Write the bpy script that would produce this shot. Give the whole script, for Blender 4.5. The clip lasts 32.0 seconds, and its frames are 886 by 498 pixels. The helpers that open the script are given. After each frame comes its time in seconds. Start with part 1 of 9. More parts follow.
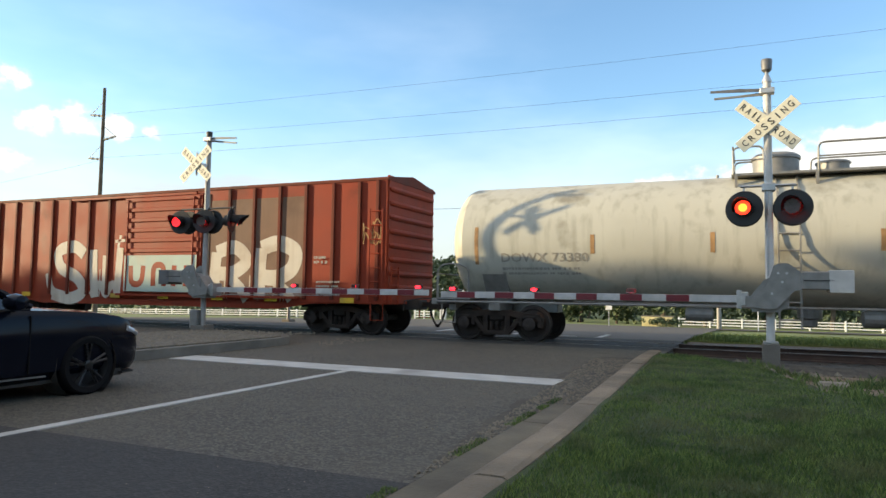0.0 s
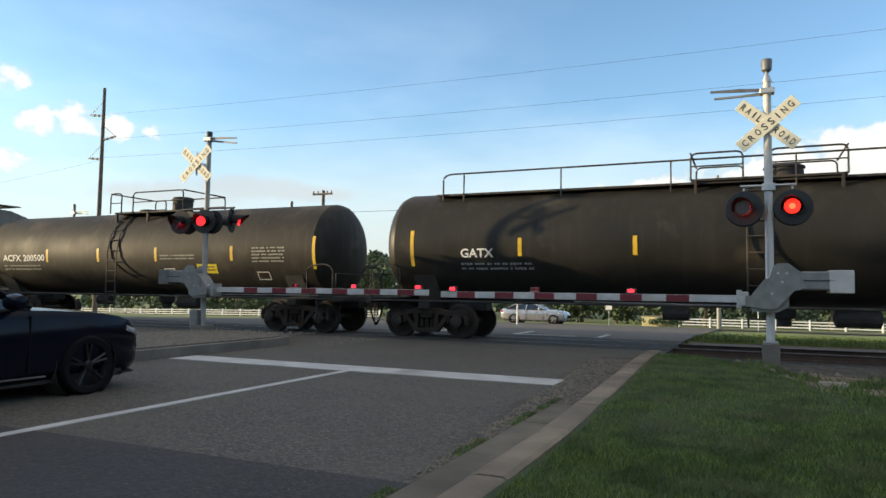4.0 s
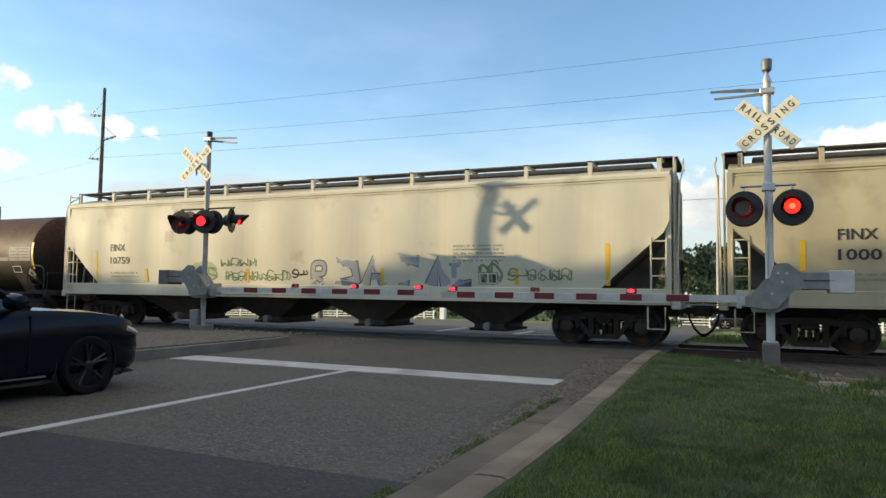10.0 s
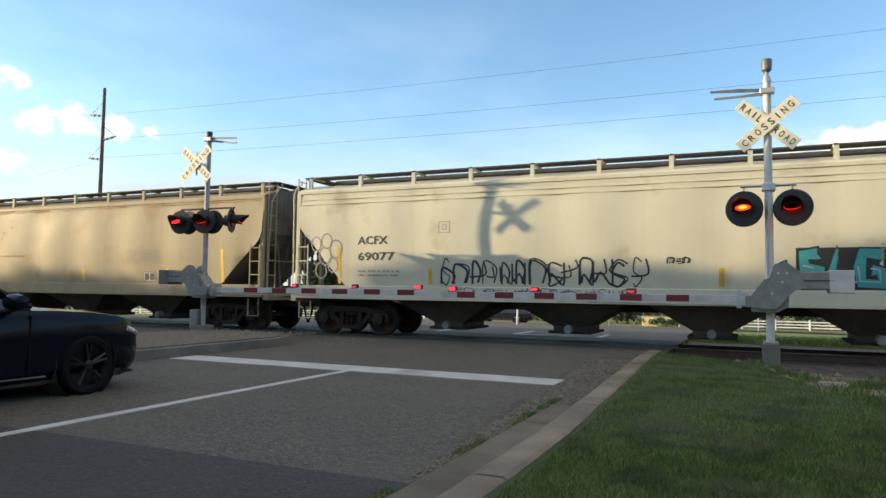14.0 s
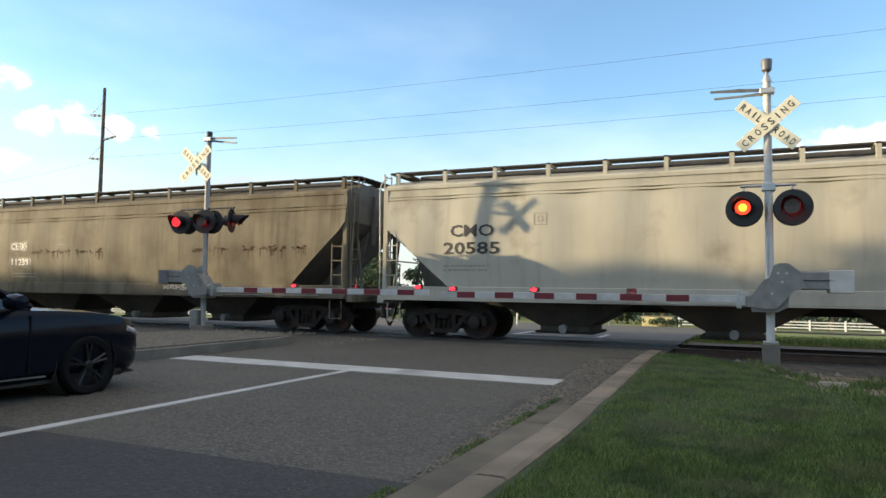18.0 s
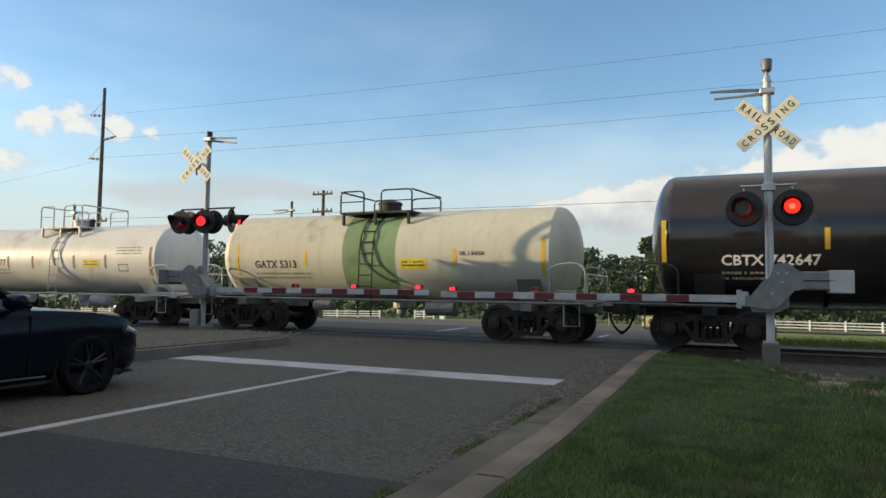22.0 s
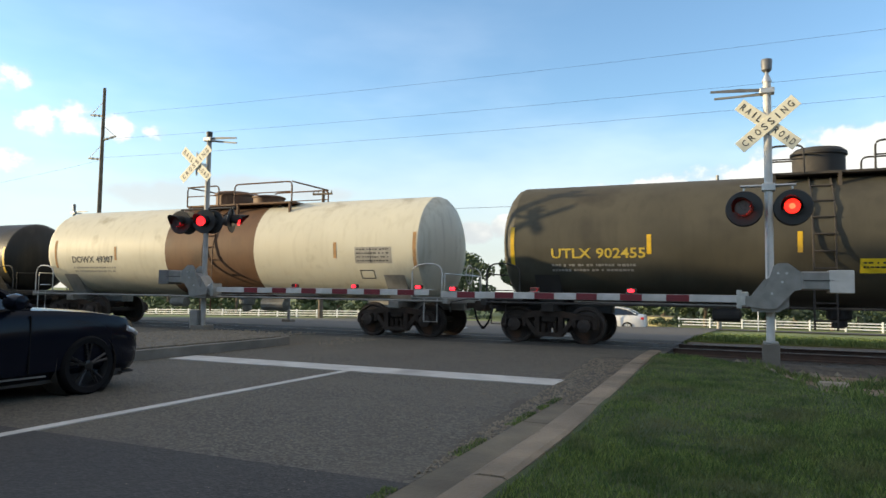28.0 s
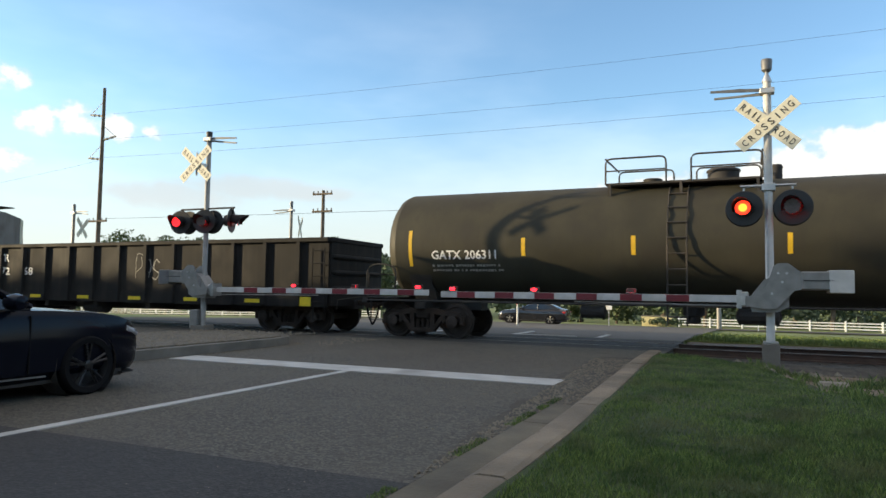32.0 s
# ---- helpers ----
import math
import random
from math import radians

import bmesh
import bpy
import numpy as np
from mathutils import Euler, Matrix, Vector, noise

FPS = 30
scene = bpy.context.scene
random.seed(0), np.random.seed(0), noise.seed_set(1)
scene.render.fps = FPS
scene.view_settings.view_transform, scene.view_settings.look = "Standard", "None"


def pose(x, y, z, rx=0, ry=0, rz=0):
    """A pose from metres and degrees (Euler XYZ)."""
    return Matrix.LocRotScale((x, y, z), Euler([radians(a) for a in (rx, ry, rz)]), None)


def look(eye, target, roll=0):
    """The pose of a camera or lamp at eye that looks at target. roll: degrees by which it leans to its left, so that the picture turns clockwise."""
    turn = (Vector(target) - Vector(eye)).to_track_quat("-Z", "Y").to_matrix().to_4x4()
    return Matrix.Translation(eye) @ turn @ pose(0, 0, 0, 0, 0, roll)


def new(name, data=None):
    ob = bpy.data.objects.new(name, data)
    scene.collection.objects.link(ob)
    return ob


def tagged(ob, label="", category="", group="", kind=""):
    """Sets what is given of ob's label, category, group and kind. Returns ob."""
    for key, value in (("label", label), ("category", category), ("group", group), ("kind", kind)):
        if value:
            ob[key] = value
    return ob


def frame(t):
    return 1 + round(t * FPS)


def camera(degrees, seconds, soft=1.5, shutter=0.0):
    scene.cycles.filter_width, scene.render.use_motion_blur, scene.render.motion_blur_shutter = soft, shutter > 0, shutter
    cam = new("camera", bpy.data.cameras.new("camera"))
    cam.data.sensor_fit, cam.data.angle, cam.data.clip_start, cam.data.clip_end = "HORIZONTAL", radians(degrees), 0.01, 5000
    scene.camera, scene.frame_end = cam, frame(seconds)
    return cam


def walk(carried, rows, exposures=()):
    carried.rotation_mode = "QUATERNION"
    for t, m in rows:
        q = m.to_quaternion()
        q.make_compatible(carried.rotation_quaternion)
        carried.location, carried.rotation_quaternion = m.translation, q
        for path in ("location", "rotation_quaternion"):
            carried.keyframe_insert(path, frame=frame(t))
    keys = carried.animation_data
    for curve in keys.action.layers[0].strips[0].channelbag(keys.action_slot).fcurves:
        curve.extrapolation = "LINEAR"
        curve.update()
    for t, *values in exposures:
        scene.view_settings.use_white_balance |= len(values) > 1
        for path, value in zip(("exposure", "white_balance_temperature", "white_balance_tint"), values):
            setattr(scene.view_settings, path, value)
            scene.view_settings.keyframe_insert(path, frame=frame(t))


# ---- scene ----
# ---------------------------------------------------------------- camera
cam = camera(65.9, 32.0, 1.5, 0.03)
EYE = (0.0, 0.0, 1.239)
HEADING, TILT, LEAN = radians(-23.99), radians(3.60), 0.814
# the film's own exposure, which follows how bright the passing cars are
EXPOSED = ((0.0, 0.31), (1.0, 0.05), (2.0, 0.25), (3.0, 0.02), (6.0, 0.42), (7.0, 0.52), (8.0, 0.38), (9.0, 0.42), (10.0, 0.1), (11.0, 0.12), (12.0, 0.15), (13.0, 0.19), (14.0, 0.2),
           (14.5, 0.12), (17.0, 0.2), (18.0, 0.33), (19.0, 0.2), (20.0, 0.26), (20.4, 0.36), (21.0, 0.22), (22.0, -0.22), (23.0, 0.42), (24.0, 0.11), (25.0, 0.23), (25.4, 0.05), (28.0, 0.18), (29.0, 0.24), (30.0, 0.22), (31.0, 0.03), (32.0, 0.16))
AIM = (math.sin(HEADING) * math.cos(TILT) * 10, math.cos(HEADING) * math.cos(TILT) * 10, EYE[2] + math.sin(TILT) * 10)
walk(cam, [(0.0, look(EYE, AIM, LEAN)), (32.0, look(EYE, AIM, LEAN))], exposures=[(t, 1.42 + d, 7900, 10) for t, d in EXPOSED])

# ---------------------------------------------------------------- sky and sun
SUN_UP, SUN_SIDE = radians(9.1), radians(-70.9)  # height, and the turn from -y towards +x
TO_SUN = Vector((math.cos(SUN_UP) * math.sin(SUN_SIDE), -math.cos(SUN_UP) * math.cos(SUN_SIDE), math.sin(SUN_UP)))

sun = new("sun", bpy.data.lights.new("sun", "SUN"))
sun.data.energy, sun.data.angle, sun.data.color = 2.35, radians(0.55), (0.99, 0.86, 0.62)
sun.matrix_world = look((-60, -40, 40), Vector((-60, -40, 40)) - TO_SUN)


def build_world():
    world = bpy.data.worlds.new("sky")
    scene.world = world
    world.use_nodes = True
    nt = world.node_tree
    nt.nodes.clear()
    N, Lk = nt.nodes.new, nt.links.new
    sky = N("ShaderNodeTexSky")
    sky.sky_type, sky.sun_disc = "NISHITA", False
    sky.sun_elevation, sky.sun_rotation = SUN_UP, math.atan2(TO_SUN.x, TO_SUN.y)
    sky.altitude, sky.air_density, sky.dust_density, sky.ozone_density = 50, 1.0, 0.25, 3.8
    geo = N("ShaderNodeTexCoord")
    sep = N("ShaderNodeSeparateXYZ")
    Lk(geo.outputs["Generated"], sep.inputs[0])

    def mth(op, a, b=None, clamp=False):
        n = N("ShaderNodeMath")
        n.operation, n.use_clamp = op, clamp
        for i, v in enumerate((a, b)):
            if v is None:
                continue
            if isinstance(v, (int, float)):
                n.inputs[i].default_value = v
            else:
                Lk(v, n.inputs[i])
        return n.outputs[0]

    def ramp(v, lo, hi):
        n = N("ShaderNodeMapRange")
        n.interpolation_type = "SMOOTHSTEP"
        n.inputs[1].default_value, n.inputs[2].default_value = lo, hi
        Lk(v, n.inputs[0])
        return n.outputs[0]

    def puff(scale, detail, seed, stretch):
        m = N("ShaderNodeMapping")
        m.inputs["Scale"].default_value = (1, 1, stretch)
        m.inputs["Location"].default_value = (seed, seed * 0.7, 0)
        Lk(geo.outputs["Generated"], m.inputs[0])
        n = N("ShaderNodeTexNoise")
        n.inputs["Scale"].default_value, n.inputs["Detail"].default_value = scale, detail
        n.inputs["Roughness"].default_value = 0.56
        Lk(m.outputs[0], n.inputs["Vector"])
        return n.outputs["Fac"]

    z = sep.outputs["Z"]
    az = mth("ARCTAN2", sep.outputs["X"], sep.outputs["Y"])
    el = mth("ARCSINE", z)
    big, fine = puff(9.0, 6, 3.7, 1.4), puff(30.0, 8, 1.3, 1.2)
    rough_edge = mth("ADD", mth("MULTIPLY", mth("SUBTRACT", big, 0.5), 1.5), mth("MULTIPLY", mth("SUBTRACT", fine, 0.5), 1.9))

    def heaps(rows):
        """The densest of several rounded heaps: middle and half sizes in degrees, turn and height."""
        best = None
        for a, e, ra, re in rows:
            u = mth("DIVIDE", mth("SUBTRACT", az, radians(a)), radians(ra))
            v = mth("DIVIDE", mth("SUBTRACT", el, radians(e)), radians(re))
            d = mth("SUBTRACT", 1.0, mth("ADD", mth("MULTIPLY", u, u), mth("MULTIPLY", v, v)))
            best = d if best is None else mth("MAXIMUM", best, d)
        return best

    # a bank of cumulus to the east, small heaps to the west, a grey sheet between them
    bank = heaps(((-13.9, 6.4, 3.4, 1.7), (-9.8, 6.9, 3.8, 2.3), (-5.8, 7.5, 3.6, 2.6), (-1.6, 7.6, 4.0, 2.7), (2.6, 8.2, 4.4, 3.1), (7.0, 8.8, 5.0, 3.6), (13.0, 9.6, 6.0, 4.4), (-21.4, 5.0, 1.8, 1.0), (-18.2, 5.4, 1.9, 1.2), (24.0, 9.0, 9.0, 4.0), (40.0, 8.0, 12.0, 4.0)))
    west = heaps(((-56.8, 14.9, 1.9, 1.3), (-55.0, 11.8, 1.8, 1.4), (-52.6, 12.2, 2.2, 1.5), (-49.8, 12.2, 1.8, 1.3), (-47.3, 11.8, 1.3, 0.9), (-56.8, 8.9, 2.0, 1.2), (-68.0, 11.0, 7.0, 4.0), (-85.0, 12.0, 10.0, 4.0)))
    sheet_low = heaps(((-40.0, 8.2, 6.6, 0.95), (-46.0, 7.2, 5.5, 1.2), (-36.0, 8.0, 5.6, 0.75)))
    # broken cloud round the rest of the horizon
    away = mth("MULTIPLY", ramp(mth("ADD", mth("MULTIPLY", big, 0.6), mth("MULTIPLY", fine, 0.4)), 0.46, 0.60), mth("MULTIPLY", ramp(z, 0.34, 0.12), ramp(mth("ABSOLUTE", mth("ADD", az, radians(24.0))), 0.85, 1.25)))
    thick = mth("MAXIMUM", mth("ADD", bank, rough_edge), mth("SUBTRACT", mth("ADD", mth("MULTIPLY", west, 0.7), rough_edge), 0.12))
    mask = mth("MAXIMUM", mth("MULTIPLY", ramp(thick, -0.05, 0.62), 0.95), away)
    grey = mth("MULTIPLY", ramp(mth("ADD", sheet_low, mth("MULTIPLY", rough_edge, 0.8)), -0.35, 0.95), 0.6)
    # thin veil
    veil = mth("MULTIPLY", ramp(puff(1.6, 5, 8.1, 3.0), 0.40, 0.72), ramp(z, 0.55, 0.06))
    veil = mth("MULTIPLY", veil, 0.12)
    # unseen warm cloud added over the upper sky to neutralise blue light in shade
    high = mth("MULTIPLY", mth("MULTIPLY", ramp(z, 0.42, 0.66), ramp(puff(2.2, 6, 5.3, 1.0), 0.25, 0.62)), 0.35)
    # lit tops, greyer undersides streaked along the horizon
    shade = mth("MULTIPLY", ramp(mth("ADD", el, mth("MULTIPLY", mth("SUBTRACT", big, 0.5), 0.22)), radians(5.0), radians(9.4)), ramp(mth("ADD", thick, mth("MULTIPLY", fine, 0.6)), 0.25, 0.75))
    white = N("ShaderNodeMixRGB")
    white.inputs[1].default_value, white.inputs[2].default_value = (1.62, 1.92, 2.3, 1), (2.62, 2.86, 3.12, 1)
    Lk(shade, white.inputs[0])
    haze = N("ShaderNodeMixRGB")
    Lk(veil, haze.inputs[0])
    Lk(sky.outputs[0], haze.inputs[1])
    haze.inputs[2].default_value = (7.6, 8.2, 9.0, 1)
    fill_cloud = N("ShaderNodeMixRGB")
    Lk(high, fill_cloud.inputs[0])
    Lk(haze.outputs[0], fill_cloud.inputs[1])
    fill_cloud.inputs[2].default_value = (5.0, 4.5, 3.8, 1)
    # pale haze over the horizon
    low = N("ShaderNodeMixRGB")
    Lk(mth("MULTIPLY", ramp(el, radians(16.0), radians(2.0)), 0.8), low.inputs[0])
    Lk(fill_cloud.outputs[0], low.inputs[1])
    low.inputs[2].default_value = (1.62, 1.92, 2.3, 1)
    mix = N("ShaderNodeMixRGB")
    Lk(mask, mix.inputs[0])
    Lk(low.outputs[0], mix.inputs[1])
    Lk(white.outputs[0], mix.inputs[2])
    dull = N("ShaderNodeMixRGB")
    Lk(grey, dull.inputs[0])
    Lk(mix.outputs[0], dull.inputs[1])
    dull.inputs[2].default_value = (1.68, 1.92, 2.26, 1)
    bg = N("ShaderNodeBackground")
    bg.inputs["Strength"].default_value = 0.138
    out = N("ShaderNodeOutputWorld")
    Lk(dull.outputs[0], bg.inputs[0])
    Lk(bg.outputs[0], out.inputs[0])


build_world()
# ---------------------------------------------------------------- materials
def mat(name, rgb, rough=0.7, metal=0.0, var=0.25, scale=6.0, fine=60.0, bump=0.1, dirt=None, dirt_amt=0.0, streak=0.0, glow=0.0, coat=0.0, tint=None, spec=0.5, top=None):
    """Base colour broken up at two scales, optional second colour in stains or downward streaks, and fine relief."""
    m = bpy.data.materials.new(name)
    m.use_nodes = True
    nt = m.node_tree
    N, Lk = nt.nodes.new, nt.links.new
    b = nt.nodes["Principled BSDF"]
    b.inputs["Roughness"].default_value, b.inputs["Metallic"].default_value = rough, metal
    b.inputs["Coat Weight"].default_value, b.inputs["Specular IOR Level"].default_value = coat, spec
    tc = N("ShaderNodeTexCoord")

    def noisy(s, detail, stretch=(1, 1, 1)):
        mp = N("ShaderNodeMapping")
        mp.inputs["Scale"].default_value = stretch
        Lk(tc.outputs["Object"], mp.inputs[0])
        n = N("ShaderNodeTexNoise")
        n.inputs["Scale"].default_value, n.inputs["Detail"].default_value = s, detail
        Lk(mp.outputs[0], n.inputs["Vector"])
        return n.outputs["Fac"]

    def rng(v, lo, hi, a, c):
        n = N("ShaderNodeMapRange")
        for i, x in enumerate((lo, hi, a, c)):
            n.inputs[1 + i].default_value = x
        Lk(v, n.inputs[0])
        return n.outputs[0]

    def mixc(f, a, c):
        n = N("ShaderNodeMixRGB")
        if isinstance(f, float):
            n.inputs[0].default_value = f
        else:
            Lk(f, n.inputs[0])
        for i, x in ((1, a), (2, c)):
            if isinstance(x, tuple):
                n.inputs[i].default_value = (*x, 1)
            else:
                Lk(x, n.inputs[i])
        return n.outputs[0]

    lo, hi = tuple(c * (1 - var) for c in rgb), tuple(min(1, c * (1 + var * 0.7)) for c in rgb)
    n1, n2 = noisy(scale, 5), noisy(fine, 3)
    col = mixc(rng(n1, 0.3, 0.7, 0, 1), lo, hi)
    col = mixc(rng(n2, 0.25, 0.75, 0, 0.35 * min(1, var * 2)), col, tuple(c * 0.6 for c in rgb))
    if tint:
        oi = N("ShaderNodeObjectInfo")
        col = mixc(rng(oi.outputs["Random"], 0, 1, 0, 0.6), col, tint)
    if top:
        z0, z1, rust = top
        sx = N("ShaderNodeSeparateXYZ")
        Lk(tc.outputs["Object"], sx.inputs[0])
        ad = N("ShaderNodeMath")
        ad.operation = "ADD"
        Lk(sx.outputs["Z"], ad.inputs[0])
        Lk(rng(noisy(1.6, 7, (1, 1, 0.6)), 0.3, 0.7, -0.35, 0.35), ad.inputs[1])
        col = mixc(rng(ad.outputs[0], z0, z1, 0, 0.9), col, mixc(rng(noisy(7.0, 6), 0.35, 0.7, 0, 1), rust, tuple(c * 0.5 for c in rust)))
    if dirt and dirt_amt > 0:
        d = noisy(0.9, 7)
        col = mixc(rng(d, 0.62 - dirt_amt * 0.35, 0.72, 0, 0.85), col, dirt)
    if dirt and streak > 0:
        d = noisy(1.0, 6, (5.0, 5.0, 0.35))
        col = mixc(rng(d, 0.5, 0.75, 0, streak), col, dirt)
    Lk(col, b.inputs["Base Color"])
    Lk(rng(n1, 0.2, 0.8, max(0.03, rough - 0.1), min(1, rough + 0.12)), b.inputs["Roughness"])
    if bump > 0:
        bp = N("ShaderNodeBump")
        bp.inputs["Strength"].default_value, bp.inputs["Distance"].default_value = bump, 0.02
        Lk(n2, bp.inputs["Height"])
        Lk(bp.outputs[0], b.inputs["Normal"])
    if glow > 0:
        b.inputs["Emission Color"].default_value, b.inputs["Emission Strength"].default_value = (*rgb, 1), glow
    return m


RUST = (0.16, 0.065, 0.03)
GRIME = (0.05, 0.042, 0.035)
M = {}


def asphalt_mat(name, stone, binder, warm):
    """Worn asphalt: single stones in the binder, broad stains, faint cracks."""
    m = bpy.data.materials.new(name)
    m.use_nodes = True
    nt = m.node_tree
    N, Lk = nt.nodes.new, nt.links.new
    b = nt.nodes["Principled BSDF"]
    b.inputs["Roughness"].default_value = 0.88
    tc = N("ShaderNodeTexCoord")

    def mixc(f, a, c):
        n = N("ShaderNodeMixRGB")
        Lk(f, n.inputs[0])
        for i, x in ((1, a), (2, c)):
            if isinstance(x, tuple):
                n.inputs[i].default_value = (*x, 1)
            else:
                Lk(x, n.inputs[i])
        return n.outputs[0]

    def span(v, lo, hi, a=0.0, c=1.0):
        n = N("ShaderNodeMapRange")
        for i, x in enumerate((lo, hi, a, c)):
            n.inputs[1 + i].default_value = x
        Lk(v, n.inputs[0])
        return n.outputs[0]

    def tex(kind, scale, detail=4.0):
        n = N(kind)
        n.inputs["Scale"].default_value = scale
        if kind == "ShaderNodeTexNoise":
            n.inputs["Detail"].default_value = detail
        Lk(tc.outputs["Object"], n.inputs["Vector"])
        return n

    cell = tex("ShaderNodeTexVoronoi", 48.0)
    grey = N("ShaderNodeSeparateColor")
    Lk(cell.outputs["Color"], grey.inputs[0])
    col = mixc(span(grey.outputs[0], 0.35, 0.95), binder, stone)
    col = mixc(span(tex("ShaderNodeTexNoise", 0.8, 6).outputs["Fac"], 0.42, 0.70, 0.0, 0.55), col, warm)
    col = mixc(span(tex("ShaderNodeTexNoise", 0.23, 3).outputs["Fac"], 0.5, 0.8, 0.0, 0.4), col, tuple(c * 0.55 for c in binder))
    crack = tex("ShaderNodeTexNoise", 1.7, 9)
    ab = N("ShaderNodeMath")
    ab.operation = "ABSOLUTE"
    sb = N("ShaderNodeMath")
    sb.operation = "SUBTRACT"
    sb.inputs[1].default_value = 0.5
    Lk(crack.outputs["Fac"], sb.inputs[0])
    Lk(sb.outputs[0], ab.inputs[0])
    col = mixc(span(ab.outputs[0], 0.006, 0.0, 0.0, 0.45), col, tuple(c * 0.4 for c in binder))
    Lk(col, b.inputs["Base Color"])
    bp = N("ShaderNodeBump")
    bp.inputs["Strength"].default_value, bp.inputs["Distance"].default_value = 0.6, 0.01
    Lk(cell.outputs["Distance"], bp.inputs["Height"])
    Lk(bp.outputs[0], b.inputs["Normal"])
    return m


M["asphalt"] = asphalt_mat("asphalt", (0.138, 0.124, 0.098), (0.052, 0.047, 0.038), (0.108, 0.096, 0.075))
M["asphalt_new"] = asphalt_mat("asphalt_new", (0.055, 0.052, 0.048), (0.026, 0.025, 0.024), (0.043, 0.041, 0.038))
M["road_far"] = mat("road_far", (0.085, 0.077, 0.068), 0.9, var=0.2, scale=0.4, fine=30, bump=0.2)
M["line_paint"] = mat("line_paint", (0.47, 0.465, 0.44), 0.75, var=0.22, scale=2.5, fine=70, bump=0.35, dirt=(0.25, 0.245, 0.23), dirt_amt=0.22)
M["gutter"] = mat("gutter", (0.155, 0.132, 0.094), 0.92, var=0.35, scale=2.2, fine=40, bump=0.5, dirt=(0.065, 0.056, 0.042), dirt_amt=0.55)
M["crumble"] = mat("crumble", (0.096, 0.082, 0.062), 0.95, var=0.5, scale=9, fine=45, bump=0.6, dirt=(0.038, 0.034, 0.028), dirt_amt=0.6)
M["concrete"] = mat("concrete", (0.245, 0.195, 0.14), 0.9, var=0.34, scale=2.5, fine=50, bump=0.7, dirt=(0.115, 0.092, 0.066), dirt_amt=0.45)
M["concrete_grey"] = mat("concrete_grey", (0.185, 0.17, 0.145), 0.9, var=0.25, scale=3, fine=40, bump=0.4, dirt=(0.115, 0.108, 0.095), dirt_amt=0.4)
M["ballast"] = mat("ballast", (0.115, 0.098, 0.08), 0.95, var=0.5, scale=7, fine=28, bump=0.9)
M["gravel"] = mat("gravel", (0.15, 0.13, 0.10), 0.95, var=0.55, scale=9, fine=34, bump=1.0, dirt=(0.09, 0.08, 0.062), dirt_amt=0.35)
M["stone"] = mat("stone", (0.20, 0.168, 0.125), 0.95, var=0.4, scale=9, fine=40, bump=0.5, tint=(0.34, 0.30, 0.24))
M["soil"] = mat("soil", (0.20, 0.142, 0.092), 0.95, var=0.4, scale=3, fine=30, bump=0.7)
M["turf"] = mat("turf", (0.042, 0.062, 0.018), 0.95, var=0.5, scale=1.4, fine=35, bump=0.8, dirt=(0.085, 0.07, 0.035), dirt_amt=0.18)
M["meadow"] = mat("meadow", (0.15, 0.19, 0.05), 0.95, var=0.4, scale=0.35, fine=6, bump=0.5, dirt=(0.17, 0.16, 0.07), dirt_amt=0.35)
M["rail"] = mat("rail", (0.10, 0.06, 0.045), 0.75, 0.3, var=0.3, scale=4, fine=60, bump=0.2)
M["rail_top"] = mat("rail_top", (0.22, 0.20, 0.18), 0.5, 0.8, var=0.15, scale=3, fine=80, bump=0.05)
M["timber"] = mat("timber", (0.10, 0.082, 0.066), 0.95, var=0.4, scale=5, fine=50, bump=0.6, tint=(0.15, 0.13, 0.11))
M["pole_wood"] = mat("pole_wood", (0.15, 0.115, 0.085), 0.95, var=0.35, scale=4, fine=60, bump=0.5)
M["rubber"] = mat("rubber", (0.006, 0.006, 0.007), 0.85, var=0.2, scale=8, fine=60, bump=0.2)
M["steel_galv"] = mat("steel_galv", (0.52, 0.52, 0.51), 0.45, 0.75, var=0.25, scale=5, fine=50, bump=0.1, dirt=(0.3, 0.27, 0.23), dirt_amt=0.25)
M["alu_grey"] = mat("alu_grey", (0.26, 0.255, 0.24), 0.55, 0.35, var=0.2, scale=6, fine=50, bump=0.12, dirt=(0.2, 0.18, 0.15), dirt_amt=0.25)
M["white_metal"] = mat("white_metal", (0.56, 0.545, 0.51), 0.5, var=0.16, scale=4, fine=60, bump=0.08, dirt=(0.27, 0.235, 0.19), dirt_amt=0.3)
M["black_paint"] = mat("black_paint", (0.016, 0.016, 0.017), 0.5, var=0.3, scale=6, fine=50, bump=0.08)
M["sign_white"] = mat("sign_white", (0.74, 0.70, 0.55), 0.5, var=0.1, scale=6, fine=60, bump=0.03)
M["sign_black"] = mat("sign_black", (0.02, 0.02, 0.02), 0.6, var=0.2)
M["sign_red"] = mat("sign_red", (0.55, 0.02, 0.025), 0.45, var=0.12, scale=8, fine=60, bump=0.03)
M["arm_white"] = mat("arm_white", (0.53, 0.52, 0.50), 0.5, var=0.15, scale=6, fine=60, bump=0.05, dirt=(0.27, 0.25, 0.22), dirt_amt=0.3)
M["arm_red"] = mat("arm_red", (0.17, 0.012, 0.02), 0.55, var=0.2, scale=6, fine=60, bump=0.05)
M["lens_off"] = mat("lens_off", (0.045, 0.005, 0.005), 0.3, var=0.2, scale=40, fine=160, bump=0.3, coat=0.4)
M["lamp_lit"] = mat("lamp_lit", (1.0, 0.018, 0.012), 0.4, var=0.05, bump=0, glow=0.9)
M["lamp_core"] = mat("lamp_core", (1.0, 0.26, 0.03), 0.4, var=0.05, bump=0, glow=1.3)
